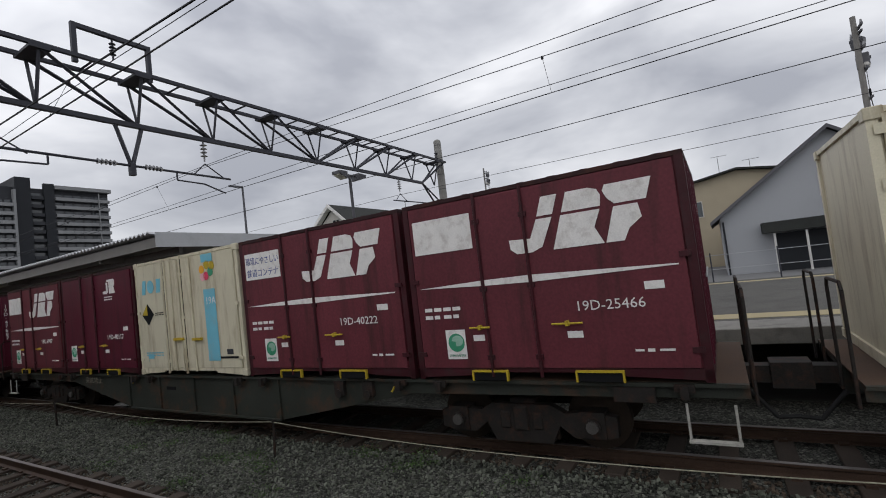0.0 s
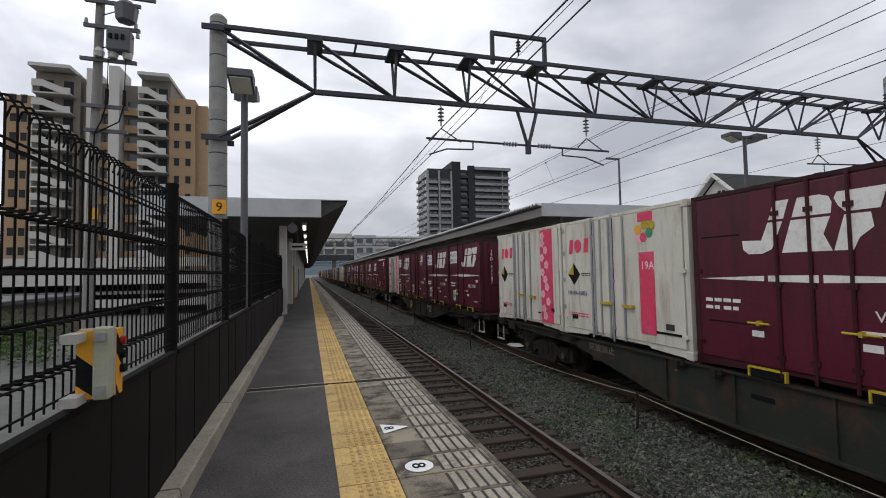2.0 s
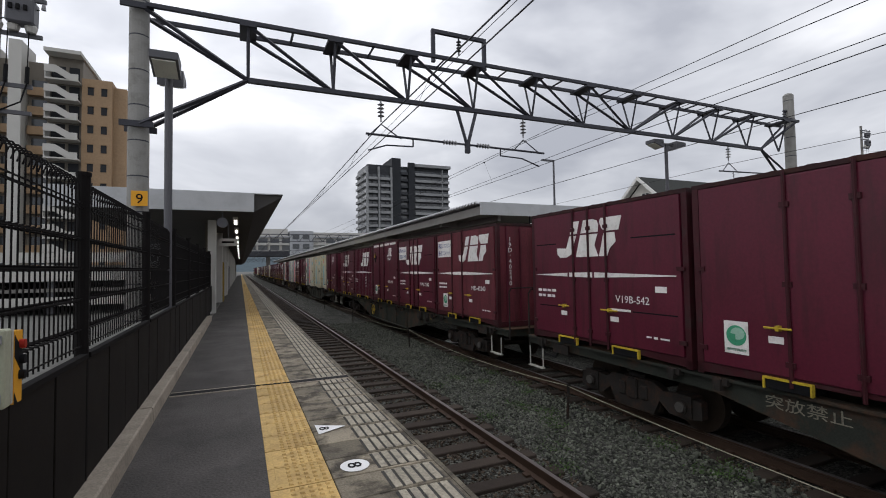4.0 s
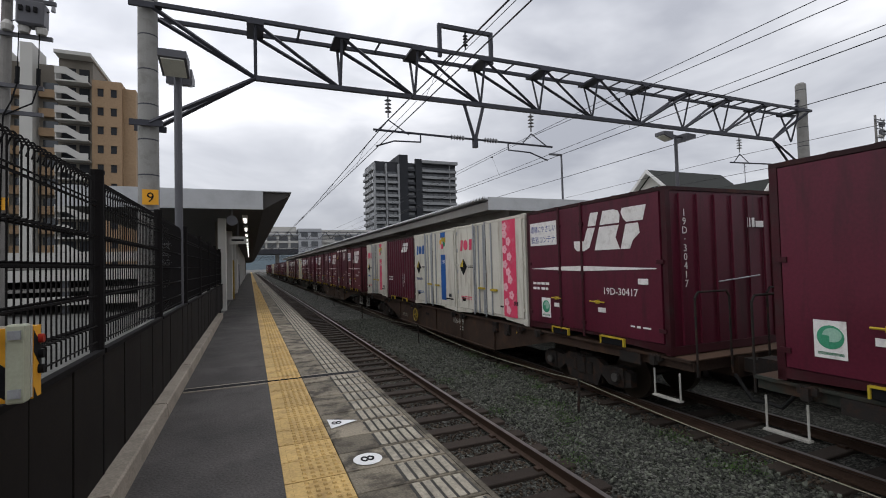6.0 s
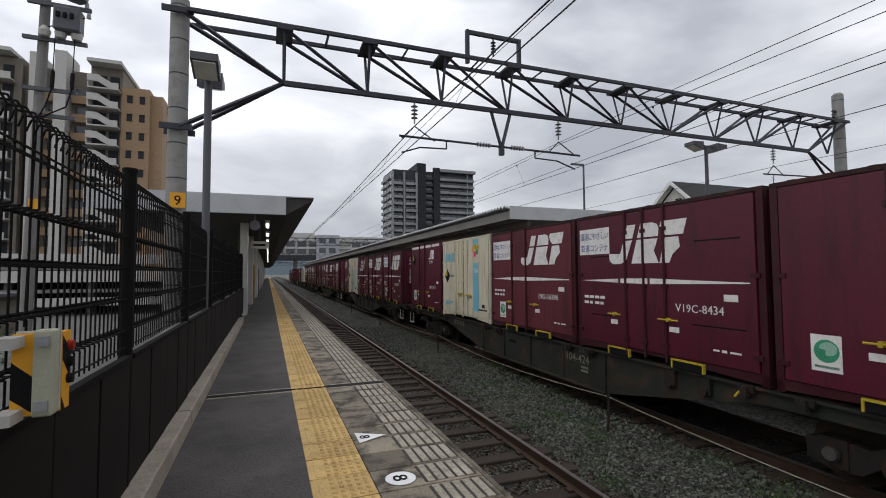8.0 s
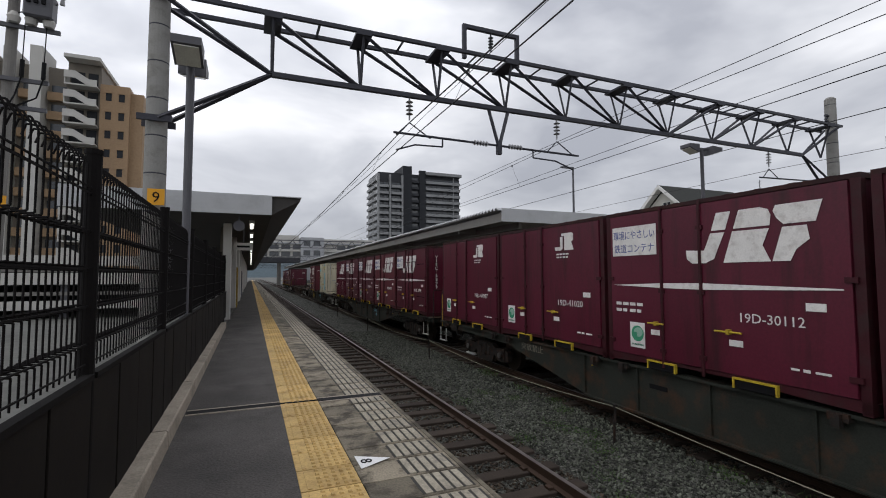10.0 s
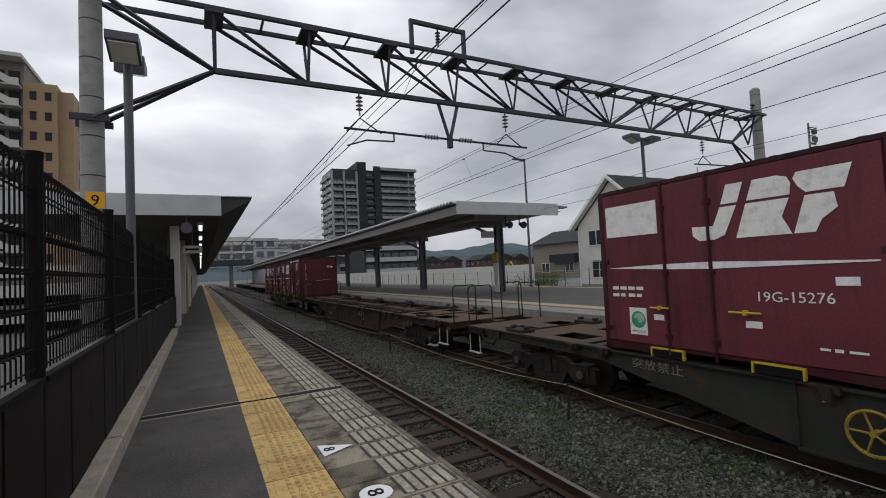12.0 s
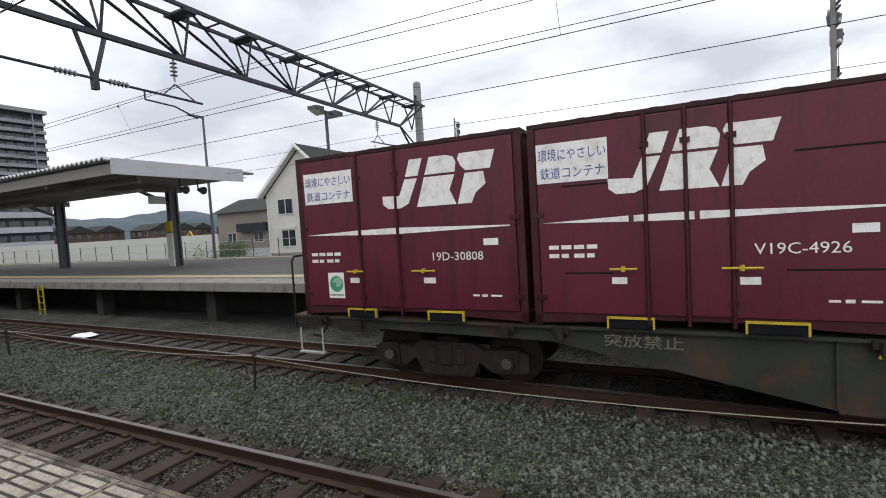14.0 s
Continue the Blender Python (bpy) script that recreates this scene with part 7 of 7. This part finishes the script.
for i in range(10):
    for y in (84.0, 88.5, 93.0):
        piece("window", wm2, apt, (-15.4, y, 1.9 + i * 2.75))

deck = thing("parking_deck", "low white two-level parking deck with guard beams", "parking structure")
for z0, z1 in ((2.2, 2.9), (0.9, 1.7), (-0.8, -0.2)):
    part("guard_beam", boxes((-60, -6.0, 40.0, 40.25, z0, z1)), M["white_facade"], deck)
for z in (2.0, 0.4):
    part("floor_slab", boxes((-60, -6.0, 40.3, 58, z - 0.25, z)), M["concrete"], deck)
pm = mesh_of("column", boxes((-0.2, 0.2, -0.2, 0.2, -1.4, 2.0)), M["lamp_pole"])
for i in range(12):
    piece("column", pm, deck, (-59 + i * 4.7, 40.6, 0))
# added dark sheet; its colour stands for the shaded deck interior
part("rear_wall", boxes((-60, -6.0, 58.02, 58.3, -1.4, 2.2)), M["dark_facade"], deck)
low = thing("low_building", "low white building behind the fence", "building")
part("wall", boxes((-30, -12, 22, 30, -1.4, 0.4)), M["grey_tile"], low)
part("roof", boxes((-30.4, -11.6, 21.6, 30.4, 0.4, 0.55)), M["lamp_pole"], low)
wmx = mesh_of("window", boxes((0, 1.6, 21.93, 21.997, -0.9, 0.1)), M["glass"])
for i in range(7):
    piece("window", wmx, low, (-29 + i * 2.5, 0, 0))

# station bridge and far buildings down the line
sb = thing("station_bridge", "white station footbridge building over the tracks", "station building")
part("deck", boxes((-6, 42, 150, 158, 5.6, 7.2)), M["tower_wall"], sb, "dark bridge girder")
part("wall", boxes((-6, 42, 150.2, 157.8, 7.2, 11.4)), M["white_facade"], sb)
part("tower", boxes((14, 21, 149.0, 158, -1.4, 13.4)), M["pale_facade"], sb)
part("roof", boxes((-7, 43, 149.4, 158.6, 11.4, 11.75)), M["pale_facade"], sb)
part("roof_house", boxes((3, 13.5, 150.4, 157.6, 11.76, 14.0)), M["white_facade"], sb)
gm = mesh_of("window", boxes((0, 2.6, 150.12, 150.19, 0, 1.35)), M["glass"])
mull = mesh_of("mullion", boxes((-0.35, -0.15, 150.0, 150.19, 7.3, 11.3)), M["trim"])
for i in range(14):
    piece("mullion", mull, sb, (-5 + i * 3.35, 0, 0))
    for z in (7.6, 9.7):
        if not 5.2 < i < 8.2:
            piece("window", gm, sb, (-5 + i * 3.35, 0, z))
part("ledge", boxes((-6.4, 42.4, 149.3, 150.15, 9.05, 9.55)), M["white_facade"], sb)
gm2 = mesh_of("window", boxes((0, 2.0, 148.93, 148.99, 0, 1.6)), M["glass"])
for z in (7.8, 10.8):
    for x in (14.8, 17.8):
        piece("window", gm2, sb, (x, 0, z))
for x in (-5, 8, 28, 40):
    part("pier", boxes((x - 0.5, x + 0.5, 152, 156, -1.4, 5.6)), M["concrete"], sb)
for x0, x1, y0, top, wl_, lab in ((24, 46, 175, 15, "white_facade", "white office block beyond the station"), (38, 53, 118, 12, "tower_wall", "grey apartment block beyond the far canopy"), (-34, -12, 190, 14, "pale_facade", "pale block beyond the end of the platform")):
    b = thing("distant_block", lab, "building", "distant blocks")
    part("wall", boxes((x0, x1, y0, y0 + 14, -1.4, top)), M[wl_], b)
    storeys(b, x0 + 0.4, x1 - 0.4, y0, 1.2, top - 0.5, None, M["pale_facade"], 3.0, 1.0, 6)

# hills
def ridge(y, x0, x1, base, amp, seed, label):
    rng = random.Random(seed)
    bm = bmesh.new()
    ph = [rng.uniform(0, 6.28) for _ in range(6)]
    last = None
    n = 160
    for i in range(n + 1):
        x = x0 + (x1 - x0) * i / n
        low = 0.42 + 0.58 * min(1.0, max(0.0, (x - 300) / 600))
        z = low * base + low * amp * (0.5 * math.sin(x / 410 + ph[0]) + 0.3 * math.sin(x / 170 + ph[1]) + 0.13 * math.sin(x / 61 + ph[2]) + 0.05 * math.sin(x / 17 + ph[3]))
        col = [bm.verts.new((x, y, -2)), bm.verts.new((x, y + 120, z * 0.6)), bm.verts.new((x, y + 320, max(z, 4)))]
        if last:
            for a in range(2):
                bm.faces.new((last[a], col[a], col[a + 1], last[a + 1]))
        last = col
    return solid("backdrop", bm, M["hill"], label, "hills")


# the blue-grey of distance haze is put into the hills' own colour
ridge(1300, -1500, 2600, 105, 55, 4, "wooded hills on the horizon, blue-grey with painted haze")

# ---- plants ----
def leaves(name, label, centres, count, size, seed, mat):
    rng = np.random.default_rng(seed)
    per = count // len(centres)
    cs = np.concatenate([np.array(c[:3])[None] + rng.normal(0, 1, (per, 3)) * np.array(c[3:6])[None] * 0.5 for c in centres])
    n = len(cs)
    d1, d2 = rng.normal(0, 1, (n, 3)), rng.normal(0, 1, (n, 3))
    d1 /= np.linalg.norm(d1, axis=1, keepdims=True)
    d2 /= np.linalg.norm(d2, axis=1, keepdims=True)
    s = size * rng.uniform(0.6, 1.4, (n, 1))
    co = np.stack((cs - d1 * s, cs + d2 * s * 0.5, cs + d1 * s, cs - d2 * s * 0.5), 1).reshape(-1, 3)
    me = bpy.data.meshes.new(name)
    me.from_pydata(co.tolist(), [], np.arange(4 * n).reshape(-1, 4).tolist())
    me.materials.append(mat)
    return tagged(new(name, me), label, "shrub", kind="stuff")


leaves("shrub_row", "green shrubs and weeds behind the fence", [(-9 - i * 1.1, 19 + (i % 3) * 1.2, -0.9 + 0.2 * (i % 2), 1.2, 1.2, 0.9) for i in range(12)], 9000, 0.07, 5, M["leaf"])
leaves("garden_shrub", "green garden shrubs beside the cream house", [(24.6 + (i % 2), 29.5 + i * 0.9, 0.0, 0.9, 0.9, 0.8) for i in range(5)], 3500, 0.07, 6, M["leaf"])
weeds = random.Random(11)
leaves("weed_tuft", "small green weeds growing in the ballast", [(weeds.uniform(3.9, 5.9), weeds.uniform(-1.5, 12.0), -1.175, 0.22, 0.30, 0.035) for _ in range(34)], 5200, 0.016, 8, M["leaf"])
solid("grass_verge", boxes((19.7, 24.1, 26, 60, -0.60, -0.56)), M["grass"], "rough grass behind the far platform", "grass")

vm = thing("vending_machine", "white and purple vending machine by the lot", "vending machine", at=(22.0, 6.8, HZ))
part("case", boxes((-0.35, 0.35, -0.5, 0.5, 0, 1.8)), M["trim"], vm, bevel=0.02)
part("front_panel", boxes((-0.37, -0.352, -0.45, 0.45, 0.3, 1.7)), material("purple_panel", (0.10, 0.07, 0.30), 0.4), vm, "purple front panel")
sh = thing("bicycle_shelter", "low shelter with a pale pitched roof on posts", "shelter", at=(22.5, 0.5, HZ))
bm = bmesh.new()
prism(bm, [(-1.5, 2.3), (0.0, 3.5), (1.5, 2.3), (1.5, 2.42), (0.0, 3.62), (-1.5, 2.42)], (0, 4.5), "y")
part("roof", bm, M["canopy"], sh)
for x in (-1.3, 1.3):
    for y in (0.3, 4.2):
        part("post", boxes((x - 0.05, x + 0.05, y - 0.05, y + 0.05, 0, 2.45)), M["lamp_pole"], sh)


# how far the train is behind an even pace, in metres
DRIFT = [(0.0, 0.37), (1.5, -0.35), (3.0, -0.88), (5.0, -0.90), (7.0, -0.80), (9.0, -0.62), (10.5, -0.46), (12.5, -0.14), (14.0, 0.03)]


def motions():
    """The whole train runs at a nearly even speed along its track."""
    for ob, start in MOVING:
        walk(ob, [(t, pose(TRACK2, start + drift - SPEED * t, TOP)) for t, drift in DRIFT])


motions()
